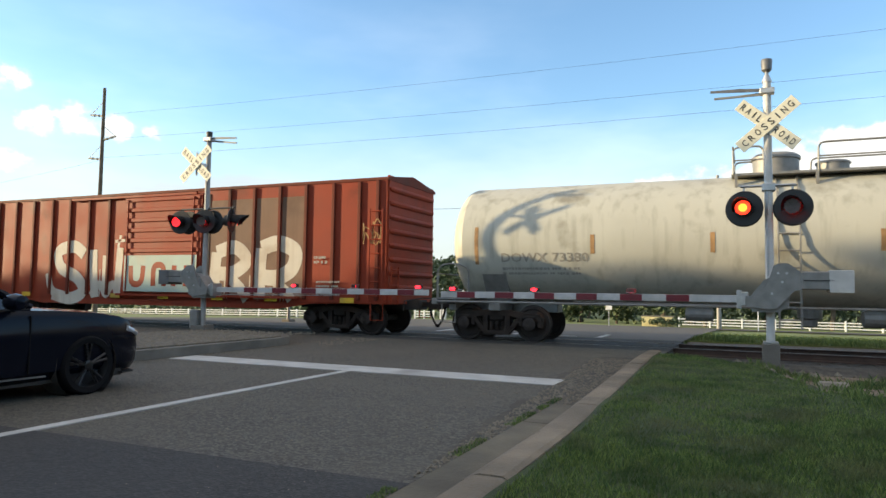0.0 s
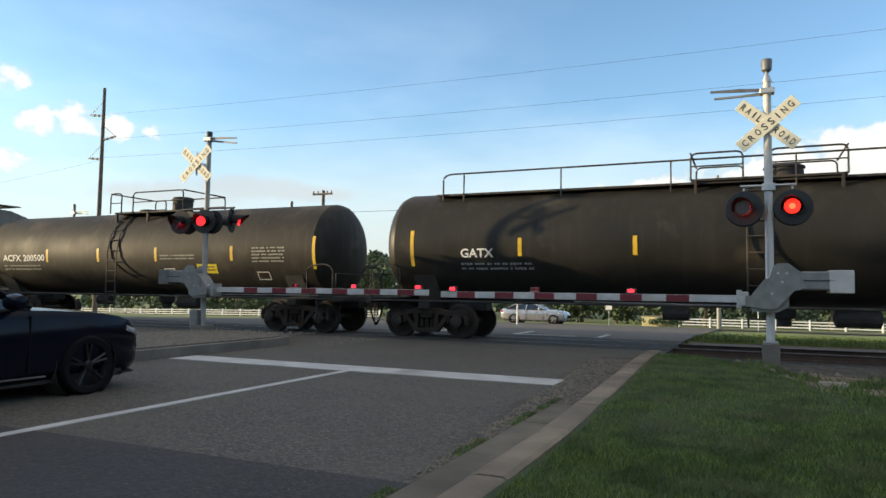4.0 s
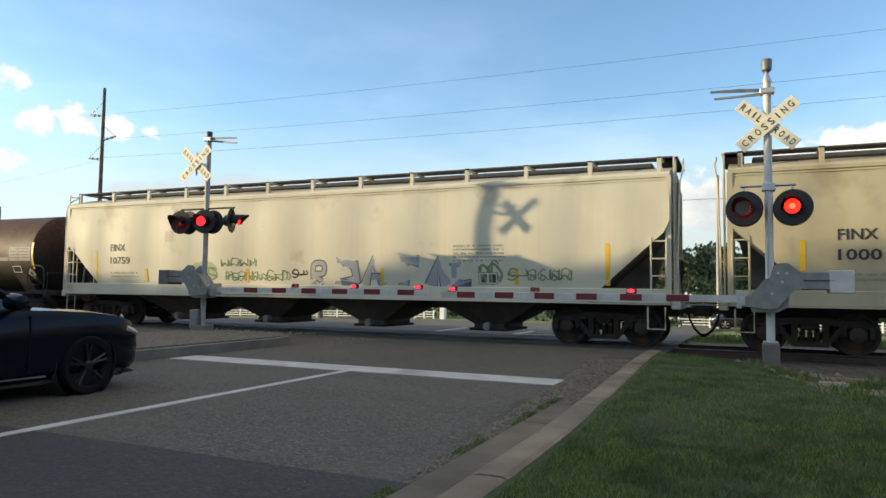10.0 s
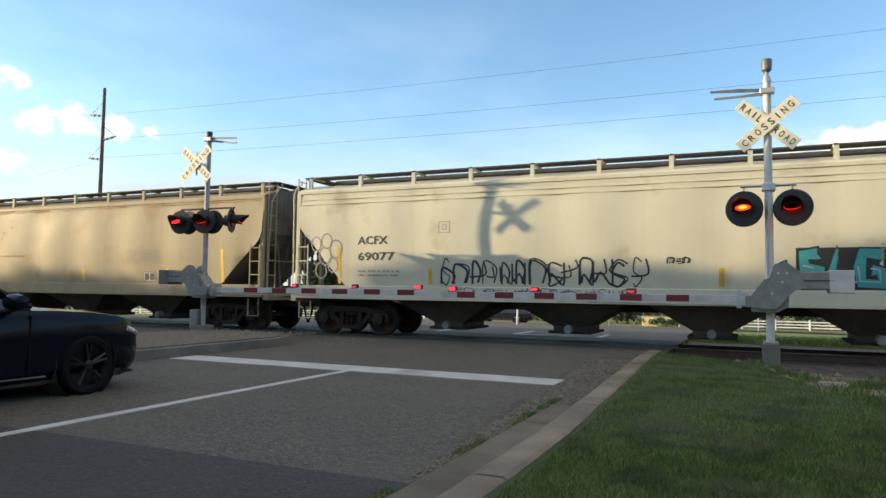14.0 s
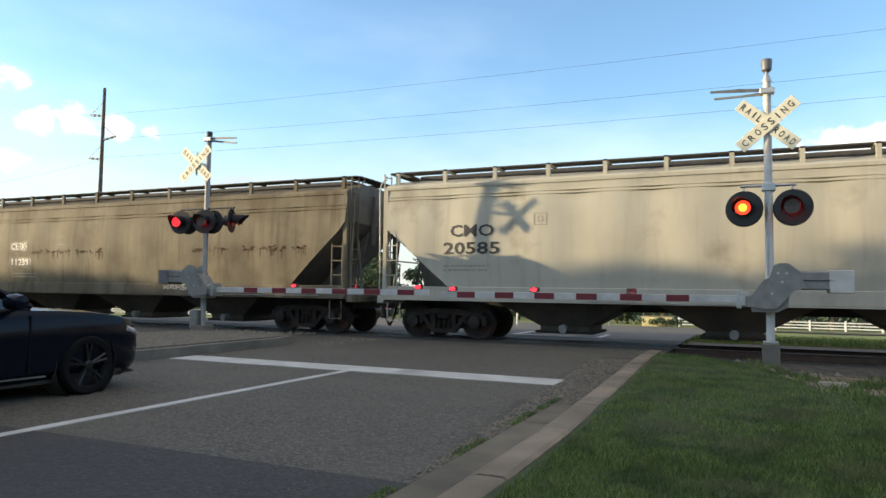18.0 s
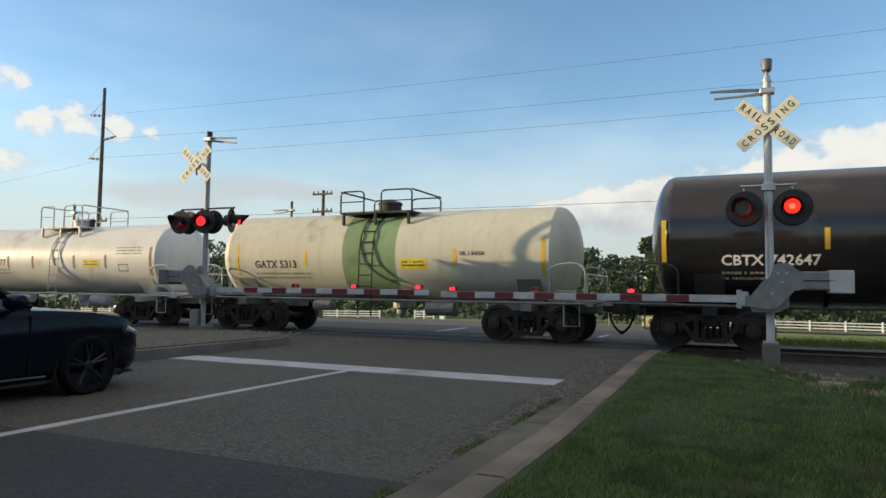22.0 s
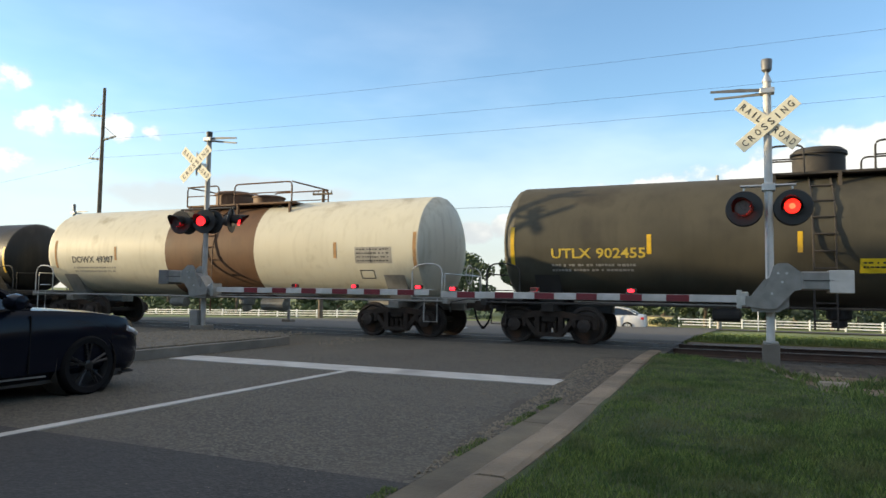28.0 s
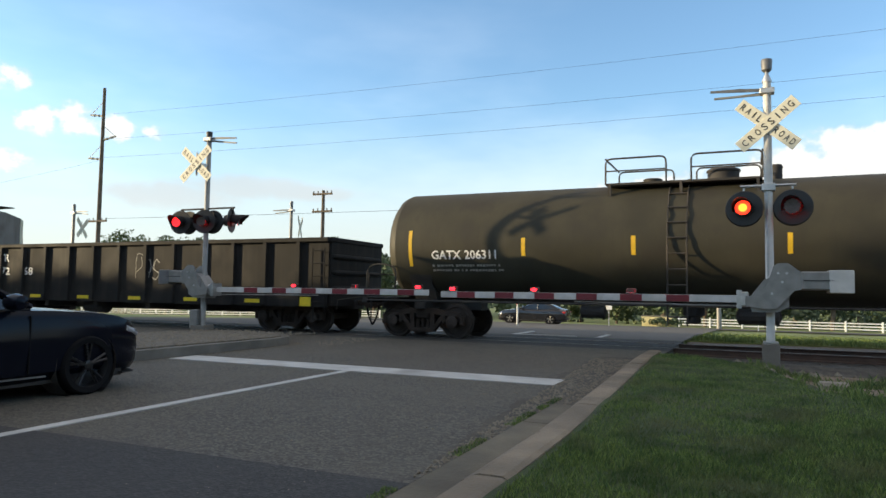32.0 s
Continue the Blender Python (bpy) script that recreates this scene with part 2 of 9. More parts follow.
M["lamp_core_red"] = mat("lamp_core_red", (1.0, 0.075, 0.035), 0.4, var=0.05, bump=0, glow=1.5)
M["steel_dark"] = mat("steel_dark", (0.16, 0.16, 0.16), 0.5, 0.4, var=0.25, scale=5, fine=50, bump=0.1)
M["arm_lamp_lit"] = mat("arm_lamp_lit", (1.0, 0.018, 0.035), 0.4, var=0.05, bump=0, glow=1.6)
M["wheel_steel"] = mat("wheel_steel", (0.052, 0.040, 0.034), 0.75, 0.3, var=0.4, scale=5, fine=40, bump=0.15, dirt=RUST, dirt_amt=0.1)
M["truck_cast"] = mat("truck_cast", (0.046, 0.035, 0.029), 0.9, 0.05, var=0.45, scale=4, fine=30, bump=0.4, dirt=(0.12, 0.06, 0.035), dirt_amt=0.25, spec=0.25)
M["under_black"] = mat("under_black", (0.036, 0.033, 0.031), 0.8, var=0.35, scale=3, fine=30, bump=0.2, dirt=(0.10, 0.08, 0.062), dirt_amt=0.25)
M["reflector"] = mat("reflector", (0.72, 0.44, 0.03), 0.5, var=0.15, scale=6, fine=60, bump=0.05, dirt=(0.3, 0.2, 0.06), dirt_amt=0.15)
M["letter_white"] = mat("letter_white", (0.74, 0.73, 0.70), 0.6, var=0.12, scale=7, fine=60, bump=0.03)
M["letter_dim"] = mat("letter_dim", (0.30, 0.29, 0.26), 0.7, var=0.2, scale=7, fine=60, bump=0.03)
M["letter_black"] = mat("letter_black", (0.03, 0.03, 0.032), 0.6, var=0.2, scale=7, fine=60, bump=0.03)
M["letter_faint"] = mat("letter_faint", (0.30, 0.28, 0.24), 0.7, var=0.2, scale=7, fine=60, bump=0.03)
M["letter_yellow"] = mat("letter_yellow", (0.55, 0.40, 0.06), 0.6, var=0.2, scale=7, fine=60, bump=0.03)
M["plate_yellow"] = mat("plate_yellow", (0.74, 0.56, 0.03), 0.55, var=0.12, scale=6, fine=60, bump=0.03)
M["rust_stain"] = mat("rust_stain", (0.40, 0.225, 0.10), 0.85, var=0.35, scale=6, fine=40, bump=0.1)
M["chrome"] = mat("chrome", (0.65, 0.65, 0.66), 0.15, 1.0, var=0.05, bump=0)
M["fence_white"] = mat("fence_white", (0.78, 0.78, 0.76), 0.5, var=0.1, scale=2, fine=20, bump=0.05)


def paint(name, rgb, rough=0.55, dirt=GRIME, amt=0.12, streak=0.25, var=0.10, coat=0.0, top=None):
    return mat(name, rgb, rough, 0.0, var=var, scale=1.1, fine=35, bump=0.05, dirt=dirt, dirt_amt=amt, streak=streak, coat=coat, spec=0.5 if rough < 0.3 else 0.22, top=top)


M["p_black"] = paint("tank_black", (0.024, 0.0225, 0.019), 0.5, (0.06, 0.052, 0.041), 0.05, 0.25, 0.2)
M["p_black_gloss"] = paint("tank_black_gloss", (0.016, 0.016, 0.018), 0.16, (0.05, 0.045, 0.04), 0.05, 0.1, 0.15, 0.3)
M["p_black_matt"] = paint("tank_black_matt", (0.026, 0.0235, 0.020), 0.62, (0.08, 0.066, 0.048), 0.2, 0.35, 0.25)
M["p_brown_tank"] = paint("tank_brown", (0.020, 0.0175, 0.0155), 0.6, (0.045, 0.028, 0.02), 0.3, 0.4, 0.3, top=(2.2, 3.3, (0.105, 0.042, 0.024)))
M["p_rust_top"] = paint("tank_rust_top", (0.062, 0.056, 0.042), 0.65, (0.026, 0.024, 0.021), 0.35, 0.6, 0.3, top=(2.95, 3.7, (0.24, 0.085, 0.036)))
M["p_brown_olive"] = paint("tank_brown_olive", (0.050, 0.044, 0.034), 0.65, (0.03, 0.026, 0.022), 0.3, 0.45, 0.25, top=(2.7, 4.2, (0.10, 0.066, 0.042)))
M["p_olive"] = paint("tank_olive", (0.050, 0.046, 0.032), 0.6, (0.036, 0.032, 0.026), 0.25, 0.45, 0.25)
M["p_olive_grey"] = paint("tank_olive_grey", (0.078, 0.072, 0.054), 0.6, (0.046, 0.042, 0.034), 0.2, 0.4, 0.2)
M["p_white_grey"] = paint("tank_white_grey", (0.50, 0.485, 0.41), 0.5, (0.24, 0.22, 0.17), 0.08, 0.5, 0.06)
M["p_cream"] = paint("tank_cream", (0.58, 0.55, 0.44), 0.5, (0.34, 0.30, 0.21), 0.02, 0.3, 0.05)
M["p_white"] = paint("tank_white", (0.68, 0.66, 0.61), 0.42, (0.42, 0.37, 0.3), 0.06, 0.2, 0.07)
M["p_green"] = paint("tank_green", (0.22, 0.32, 0.17), 0.55, (0.13, 0.16, 0.09), 0.15, 0.35, 0.15)
M["p_brown_band"] = paint("tank_brown_band", (0.145, 0.078, 0.045), 0.6, (0.06, 0.04, 0.03), 0.25, 0.4, 0.2)
M["p_box_red"] = paint("boxcar_red", (0.29, 0.042, 0.018), 0.62, (0.17, 0.032, 0.016), 0.15, 0.35, 0.15)
M["p_box_red_dark"] = paint("boxcar_roof", (0.15, 0.030, 0.016), 0.7, (0.07, 0.03, 0.02), 0.25, 0.2, 0.2)
M["p_reefer"] = paint("reefer_white", (0.72, 0.68, 0.53), 0.5, (0.45, 0.37, 0.24), 0.0, 0.25, 0.05)
M["p_hop_grey"] = paint("hopper_grey", (0.46, 0.43, 0.35), 0.55, (0.28, 0.25, 0.2), 0.15, 0.35, 0.08)
M["p_hop_cream"] = paint("hopper_cream", (0.44, 0.40, 0.27), 0.55, (0.31, 0.27, 0.185), 0.12, 0.22, 0.08)
M["p_hop_white"] = paint("hopper_white", (0.585, 0.555, 0.435), 0.55, (0.40, 0.35, 0.25), 0.06, 0.16, 0.06)
M["p_hop_tan"] = paint("hopper_tan", (0.38, 0.32, 0.215), 0.6, (0.33, 0.205, 0.11), 0.15, 0.35, 0.08)
M["p_hop_dirty"] = paint("hopper_dirty", (0.185, 0.16, 0.115), 0.7, (0.075, 0.055, 0.036), 0.45, 0.75, 0.25)
M["p_hop_black"] = paint("hopper_black", (0.036, 0.033, 0.026), 0.55, (0.13, 0.10, 0.07), 0.2, 0.4, 0.2)
M["p_hop_end"] = paint("hopper_end", (0.19, 0.18, 0.165), 0.65, (0.08, 0.068, 0.055), 0.3, 0.6, 0.15)
M["p_hop_slope"] = paint("hopper_slope", (0.15, 0.098, 0.055), 0.75, (0.08, 0.05, 0.03), 0.3, 0.5, 0.2)
M["p_gon_red"] = paint("gondola_red", (0.105, 0.051, 0.038), 0.8, (0.052, 0.032, 0.026), 0.4, 0.7, 0.35)
M["emblem_faded"] = paint("emblem_faded", (0.22, 0.125, 0.10), 0.8, (0.12, 0.06, 0.045), 0.3, 0.4, 0.2)
M["p_gon_black"] = paint("gondola_black", (0.015, 0.0145, 0.014), 0.75, (0.036, 0.032, 0.027), 0.25, 0.5, 0.25)
M["roofwalk"] = mat("roofwalk", (0.075, 0.072, 0.068), 0.85, 0.1, var=0.35, scale=8, fine=40, bump=0.4)
M["graffiti_mint"] = paint("graffiti_mint", (0.42, 0.52, 0.46), 0.7, (0.5, 0.45, 0.36), 0.2, 0.3)
M["graffiti_pink"] = paint("graffiti_pink", (0.60, 0.48, 0.40), 0.7, (0.5, 0.42, 0.33), 0.2, 0.3)
M["graffiti_dark"] = paint("graffiti_dark", (0.10, 0.12, 0.17), 0.7, (0.2, 0.2, 0.2), 0.2, 0.3)
M["graffiti_maroon"] = paint("graffiti_maroon", (0.14, 0.09, 0.08), 0.7, (0.25, 0.2, 0.17), 0.2, 0.3)
M["graffiti_teal"] = paint("graffiti_teal", (0.05, 0.36, 0.38), 0.6, (0.04, 0.22, 0.25), 0.2, 0.3)
M["boxcar_brown"] = paint("boxcar_brown", (0.21, 0.125, 0.085), 0.7, (0.12, 0.07, 0.05), 0.2, 0.4, 0.15)
M["graffiti_white"] = paint("graffiti_white", (0.62, 0.57, 0.48), 0.7, (0.40, 0.30, 0.22), 0.3, 0.4, 0.12)
M["graffiti_black"] = paint("graffiti_black", (0.05, 0.04, 0.04), 0.7, (0.14, 0.1, 0.09), 0.3, 0.4, 0.2)
M["hopper_bay"] = paint("hopper_bay", (0.07, 0.058, 0.046), 0.8, (0.12, 0.09, 0.066), 0.3, 0.4, 0.25)
M["hopper_bay_pale"] = paint("hopper_bay_pale", (0.26, 0.235, 0.185), 0.8, (0.085, 0.07, 0.055), 0.5, 0.7, 0.25)
M["graffiti_faint"] = paint("graffiti_faint", (0.30, 0.33, 0.35), 0.7, (0.4, 0.37, 0.3), 0.3, 0.4, 0.1)
M["rust_rod"] = mat("rust_rod", (0.36, 0.28, 0.19), 0.8, 0.1, var=0.35, scale=5, fine=40, bump=0.2)
M["shield_blue"] = paint("shield_blue", (0.06, 0.07, 0.13), 0.6, (0.2, 0.19, 0.16), 0.2, 0.3)
M["shield_red"] = paint("shield_red", (0.42, 0.10, 0.075), 0.6, (0.3, 0.2, 0.15), 0.2, 0.3)
M["orange_line"] = paint("orange_line", (0.55, 0.24, 0.03), 0.6, GRIME, 0.15, 0.2)
M["graffiti_pale_green"] = paint("graffiti_pale_green", (0.36, 0.42, 0.25), 0.7, (0.45, 0.42, 0.3), 0.2, 0.3)
M["fill_grass"] = paint("graffiti_green", (0.16, 0.24, 0.12), 0.7, (0.3, 0.3, 0.2), 0.2, 0.3)
M["p_brown_rust"] = paint("tank_rust", (0.085, 0.045, 0.026), 0.8, (0.045, 0.03, 0.02), 0.5, 0.5, 0.35)
M["lamp_orange"] = mat("lamp_orange", (1.0, 0.035, 0.015), 0.4, var=0.05, bump=0, glow=0.9)
M["lamp_red"] = mat("lamp_red", (1.0, 0.02, 0.03), 0.4, var=0.05, bump=0, glow=0.8)
M["wall_yellow"] = mat("wall_yellow", (0.62, 0.55, 0.30), 0.8, var=0.2, scale=2, fine=20, bump=0.2)
# ---------------------------------------------------------------- mesh helpers
def link(name, me, material, parent, label="", kind=""):
    if material is not None and not me.materials:
        me.materials.append(material)
    ob = new(name, me)
    ob.parent = parent
    if label:
        ob["label"] = label
    if kind:
        ob["kind"] = kind
    return ob


def mesh_of(name, bm, smooth=False):
    me = bpy.data.meshes.new(name)
    bm.normal_update()
    bm.to_mesh(me)
    bm.free()
    if smooth:
        me.shade_smooth()
        me.set_sharp_from_angle(angle=radians(35))
    return me


def part(name, bm, material, parent, label="", smooth=False, kind=""):
    return link(name, mesh_of(name, bm, smooth), material, parent, label, kind)


def thing(name, label, category, at=None, group="", kind=""):
    ob = new(name)
    ob.empty_display_size = 0.2
    if at is not None:
        ob.matrix_basis = at
    return tagged(ob, label, category, group, kind)


def box(bm, x0, x1, y0, y1, z0, z1, bev=0.0):
    vs = [bm.verts.new((x, y, z)) for z in (z0, z1) for y in (y0, y1) for x in (x0, x1)]
    fs = [bm.faces.new([vs[i] for i in q]) for q in ((0, 2, 3, 1), (4, 5, 7, 6), (0, 1, 5, 4), (2, 6, 7, 3), (0, 4, 6, 2), (1, 3, 7, 5))]
    if bev > 0:
        bmesh.ops.bevel(bm, geom=list({e for f in fs for e in f.edges}), offset=bev, segments=1, affect="EDGES")
    return bm


def bx(x0, x1, y0, y1, z0, z1, bev=0.0):
    return box(bmesh.new(), x0, x1, y0, y1, z0, z1, bev)


def prism(bm, poly, axis, a, b):
    """A flat outline pushed from a to b along one axis. poly: the two other coordinates, in x, y, z order."""
    def put(p, t):
        return {"x": (t, p[0], p[1]), "y": (p[0], t, p[1]), "z": (p[0], p[1], t)}[axis]
    A, B = [bm.verts.new(put(p, a)) for p in poly], [bm.verts.new(put(p, b)) for p in poly]
    n = len(poly)
    bm.faces.new(A), bm.faces.new(B[::-1])
    for i in range(n):
        bm.faces.new((A[i], A[(i + 1) % n], B[(i + 1) % n], B[i]))
    bmesh.ops.recalc_face_normals(bm, faces=bm.faces[:])
    return bm


def lathe(bm, prof, axis="y", at=(0, 0, 0), n=24, closed=True):
    """prof: (radius, along). Turned round the axis through at."""
    rings = []
    for r, t in prof:
        ring = []
        for k in range(n):
            c, s = r * math.cos(2 * math.pi * k / n), r * math.sin(2 * math.pi * k / n)
            co = {"x": (t, c, s), "y": (c, t, s), "z": (c, s, t)}[axis]
            ring.append(bm.verts.new((co[0] + at[0], co[1] + at[1], co[2] + at[2])))
        rings.append(ring)
    for A, B in zip(rings, rings[1:]):
        for k in range(n):
            bm.faces.new((A[k], A[(k + 1) % n], B[(k + 1) % n], B[k]))
    if closed:
        bm.faces.new(rings[0]), bm.faces.new(rings[-1][::-1])
    bmesh.ops.recalc_face_normals(bm, faces=bm.faces[:])
    return bm


def tube(bm, pts, r, n=6, loop=False):
    pts = [Vector(p) for p in pts]
    rings = []
    m = len(pts)
    for i, q in enumerate(pts):
        a = pts[(i - 1) % m] if (loop or i > 0) else q
        b = pts[(i + 1) % m] if (loop or i < m - 1) else q
        d = (b - a).normalized()
        u = d.cross(Vector((0, 0, 1)) if abs(d.z) < 0.9 else Vector((1, 0, 0))).normalized()
        v = d.cross(u)
        rings.append([bm.verts.new(q + u * (r * math.cos(2 * math.pi * k / n)) + v * (r * math.sin(2 * math.pi * k / n))) for k in range(n)])
    for i in range(m if loop else m - 1):
        A, B = rings[i], rings[(i + 1) % m]
        for k in range(n):
            bm.faces.new((A[k], A[(k + 1) % n], B[(k + 1) % n], B[k]))
    if not loop:
        bm.faces.new(rings[0][::-1]), bm.faces.new(rings[-1])
    return bm


def tb(pts, r, n=6):
    return tube(bmesh.new(), pts, r, n)


def bend(a, b, c, k=4):
    """Points of a rounded corner from a by b to c."""
    a, b, c = Vector(a), Vector(b), Vector(c)
    return [(1 - t) ** 2 * a + 2 * t * (1 - t) * b + t * t * c for t in (i / k for i in range(k + 1))]


# ---------------------------------------------------------------- lettering and paint on curved sides
GLYPHS = {}


def glyph(body, bold=0.0):
    """Corner points and faces of a word in the built-in font, one unit high, from x = 0."""
    if (body, bold) not in GLYPHS:
        cu = bpy.data.curves.new("word", "FONT")
        cu.body, cu.resolution_u, cu.offset = body, 2, bold
        ob = bpy.data.objects.new("word", cu)
        scene.collection.objects.link(ob)
        bpy.context.view_layer.update()
        me = bpy.data.meshes.new_from_object(ob.evaluated_get(bpy.context.evaluated_depsgraph_get()))
        vs = [(v.co.x, v.co.y) for v in me.vertices]
        fs = [tuple(f.vertices) for f in me.polygons]
        bpy.data.objects.remove(ob)
        bpy.data.curves.remove(cu)
        bpy.data.meshes.remove(me)
        x0, top = min(v[0] for v in vs), 0.70
        GLYPHS[body, bold] = ([((x - x0) / top, y / top) for x, y in vs], fs, (max(v[0] for v in vs) - x0) / top)
    return GLYPHS[body, bold]


def lettering(parent, side, body, x, z, h, w, material, off=0.006):
    """One part for each word of a line of given width."""
    words = body.split()
    z, h = z + h * 0.08, h * 0.82
    total = sum(glyph(q, 0.018)[2] for q in words) + 0.45 * (len(words) - 1)
    k = w / total if w else h
    for q in words:
        Skin(side, off).word(q, x, z, h, glyph(q, 0.018)[2] * k, 0.018).made("lettering", material, parent)
        x += (glyph(q, 0.018)[2] + 0.45) * k


class Skin:
    """Flat shapes gathered for one part, laid on a side whose distance from the middle line is side(z)."""

    def __init__(self, side, off=0.005):
        self.side, self.off, self.v, self.f = side, off, [], []

    def add(self, pts, faces):
        k = len(self.v)
        self.v += [(x, self.side(z, x) - self.off, z) for x, z in pts]
        self.f += [tuple(i + k for i in f) for f in faces]
        return self

    def word(self, body, x, z, h, width=None, bold=0.0):
        vs, fs, w = glyph(body, bold)
        sx = (width / w) if width else h
        return self.add([(x + a * sx, z + b * h) for a, b in vs], fs)

    def bar(self, x0, x1, z0, z1):
        n = max(1, int((z1 - z0) / 0.12))
        m = max(1, int((x1 - x0) / 0.25))
        pts = [(x0 + (x1 - x0) * j / m, z0 + (z1 - z0) * i / n) for i in range(n + 1) for j in range(m + 1)]
        w = m + 1
        return self.add(pts, [(w * i + j, w * i + j + 1, w * i + j + w + 1, w * i + j + w) for i in range(n) for j in range(m)])

    def outline(self, x0, x1, z0, z1, t=0.025):
        self.bar(x0, x1, z0, z0 + t), self.bar(x0, x1, z1 - t, z1)
        return self.bar(x0, x0 + t, z0 + t, z1 - t).bar(x1 - t, x1, z0 + t, z1 - t)

    def lines(self, x, z, w, rows, h=0.045, gap=0.05, seed=1):
        """Small print that cannot be read, as rows of short bars."""
        rnd = random.Random(seed)
        for r in range(rows):
            zz, xx = z - r * (h + gap), x
            while xx < x + w - 0.05:
                ww = min(rnd.uniform(0.03, 0.09), x + w - xx)
                self.bar(xx, xx + ww, zz - h * rnd.uniform(0.75, 1.0), zz)
                xx += ww + (0.018 if rnd.random() < 0.8 else 0.07)
        return self

    def stroke(self, pts, t):
        """A sprayed line of width t along points."""
        quads, k = [], 0
        out = []
        for i, (x, z) in enumerate(pts):
            a, b = pts[max(0, i - 1)], pts[min(len(pts) - 1, i + 1)]
            dx, dz = b[0] - a[0], b[1] - a[1]
            q = math.hypot(dx, dz) or 1
            out += [(x - dz / q * t / 2, z + dx / q * t / 2), (x + dz / q * t / 2, z - dx / q * t / 2)]
            if i:
                quads.append((2 * i - 2, 2 * i - 1, 2 * i + 1, 2 * i))
        return self.add(out, quads)

    def blob(self, cx, cz, rx, rz, seed=1, n=16):
        rnd = random.Random(seed)
        rim = [(cx + rx * (0.8 + 0.35 * rnd.random()) * math.cos(6.2832 * k / n), cz + rz * (0.8 + 0.35 * rnd.random()) * math.sin(6.2832 * k / n)) for k in range(n)]
        return self.add(rim + [(cx, cz)], [(k, (k + 1) % n, n) for k in range(n)])

    def made(self, name, material, parent, label=""):
        if not self.v:
            return None
        me = bpy.data.meshes.new(name)
        me.from_pydata(self.v, [], self.f)
        me.update()
        return link(name, me, material, parent, label, "stuff" if name in ("small_print", "data_panel", "plate_print", "graffiti_scrawl", "rust_stain") else "")


def bubble(car, side, x, z, w, h, n, fill, edge, seed=1, fat=0.34, shine=None, base=0.0):
    """Fat sprayed signs with a contour: strokes that loop, arch and zigzag, no letters that could be read."""
    rnd = random.Random(seed)
    forms = (
        lambda t: (0.5 + 0.38 * math.sin(5.6 * t + 0.6), 1 - t),
        lambda t: (0.12 + 0.76 * t, 0.12 + 0.80 * math.sin(math.pi * t)),
        lambda t: (0.2 + 0.5 * abs(math.sin(4.2 * t)), 0.05 + 0.9 * t if t < 0.6 else 0.9 - 0.8 * (t - 0.6)),
        lambda t: (0.1 + 0.8 * t, 0.15 + 0.75 * abs(((3 * t) % 2) - 1)),
        lambda t: (0.5 + 0.36 * math.cos(6.0 * t + 1.0), 0.5 + 0.42 * math.sin(6.0 * t + 1.0)),
    )
    step = w / n
    for i in range(n):
        f = rnd.choice(forms)
        x0, hh, lean = x + i * step, h * rnd.uniform(0.85, 1.05), rnd.uniform(-0.1, 0.15)
        pts = [(x0 + step * (f(t)[0] * 1.05 + lean * f(t)[1]), z + hh * f(t)[1]) for t in (k / 16 for k in range(17))]
        spray(car, side, pts, min(fat, step * 0.45), fill, edge, base, shine)


def spray(car, side, pts, fat, fill, edge=None, base=0.0, shine=None, rim=0.10):
    """One sprayed sign: a fat stroke, its contour and its highlight."""
    if edge:
        Skin(side, 0.002 + base).stroke(pts, fat + rim).made("graffiti_outline", M[edge], car)
    Skin(side, 0.004 + base).stroke(pts, fat).made("graffiti_fill", M[fill], car)
    if shine:
        Skin(side, 0.006 + base).stroke([(a - 0.03, b + 0.04) for a, b in pts[2:9]], 0.03).made("graffiti_highlight", M[shine], car)


def curve(pts, n=5):
    """Points of a smooth line through pts."""
    out = []
    q = [pts[0], *pts, pts[-1]]
    for a, b, c, d in zip(q, q[1:], q[2:], q[3:]):
        for k in range(n):
            t = k / n
            out.append(tuple(0.5 * (2 * b[j] + (c[j] - a[j]) * t + (2 * a[j] - 5 * b[j] + 4 * c[j] - d[j]) * t * t + (3 * b[j] - a[j] - 3 * c[j] + d[j]) * t ** 3) for j in (0, 1)))
    return out + [pts[-1]]


def tag_strokes(skin, x, z, w, h, count, t=0.05, seed=3):
    """Hasty sprayed scrawl: hooks, loops and bars that cross one another."""
    rnd = random.Random(seed)
    step = w / count
    for i in range(count):
        x0 = x + i * step
        for _ in range(2):
            kind = rnd.randrange(4)
            a, b = rnd.uniform(0.0, 0.4), rnd.uniform(0.7, 1.25)
            if kind == 0:
                pts = [(a, 0.05), (a + 0.1, 0.95), (b, rnd.uniform(0.5, 0.9)), (b - 0.2, 0.1)]
            elif kind == 1:
                pts = [(b, 0.85), (0.5, 1.0), (a, 0.6), (0.5, 0.45), (b, 0.3), (0.5, 0.0), (a, 0.12)]
            elif kind == 2:
                pts = [(a, 0.9), (a + 0.05, rnd.uniform(0.0, 0.2)), (0.5, 0.5), (b, 0.05), (b + 0.05, 0.95)]
            else:
                pts = [(a, rnd.uniform(0.3, 0.6)), (b, rnd.uniform(0.4, 0.7)), (b - 0.1, 1.0)]
            hh = h * rnd.uniform(0.7, 1.05)
            skin.stroke(curve([(x0 + step * p, z + hh * q) for p, q in pts], 4), t * rnd.uniform(0.6, 1.1))
    return skin
# ---------------------------------------------------------------- railcar running gear, built once and shared
WHEEL_R, AXLE = 0.457, 0.889
SHARED = {}


def shared(name, make, smooth=False):
    if name not in SHARED:
        SHARED[name] = mesh_of(name, make(), smooth)
    return SHARED[name]


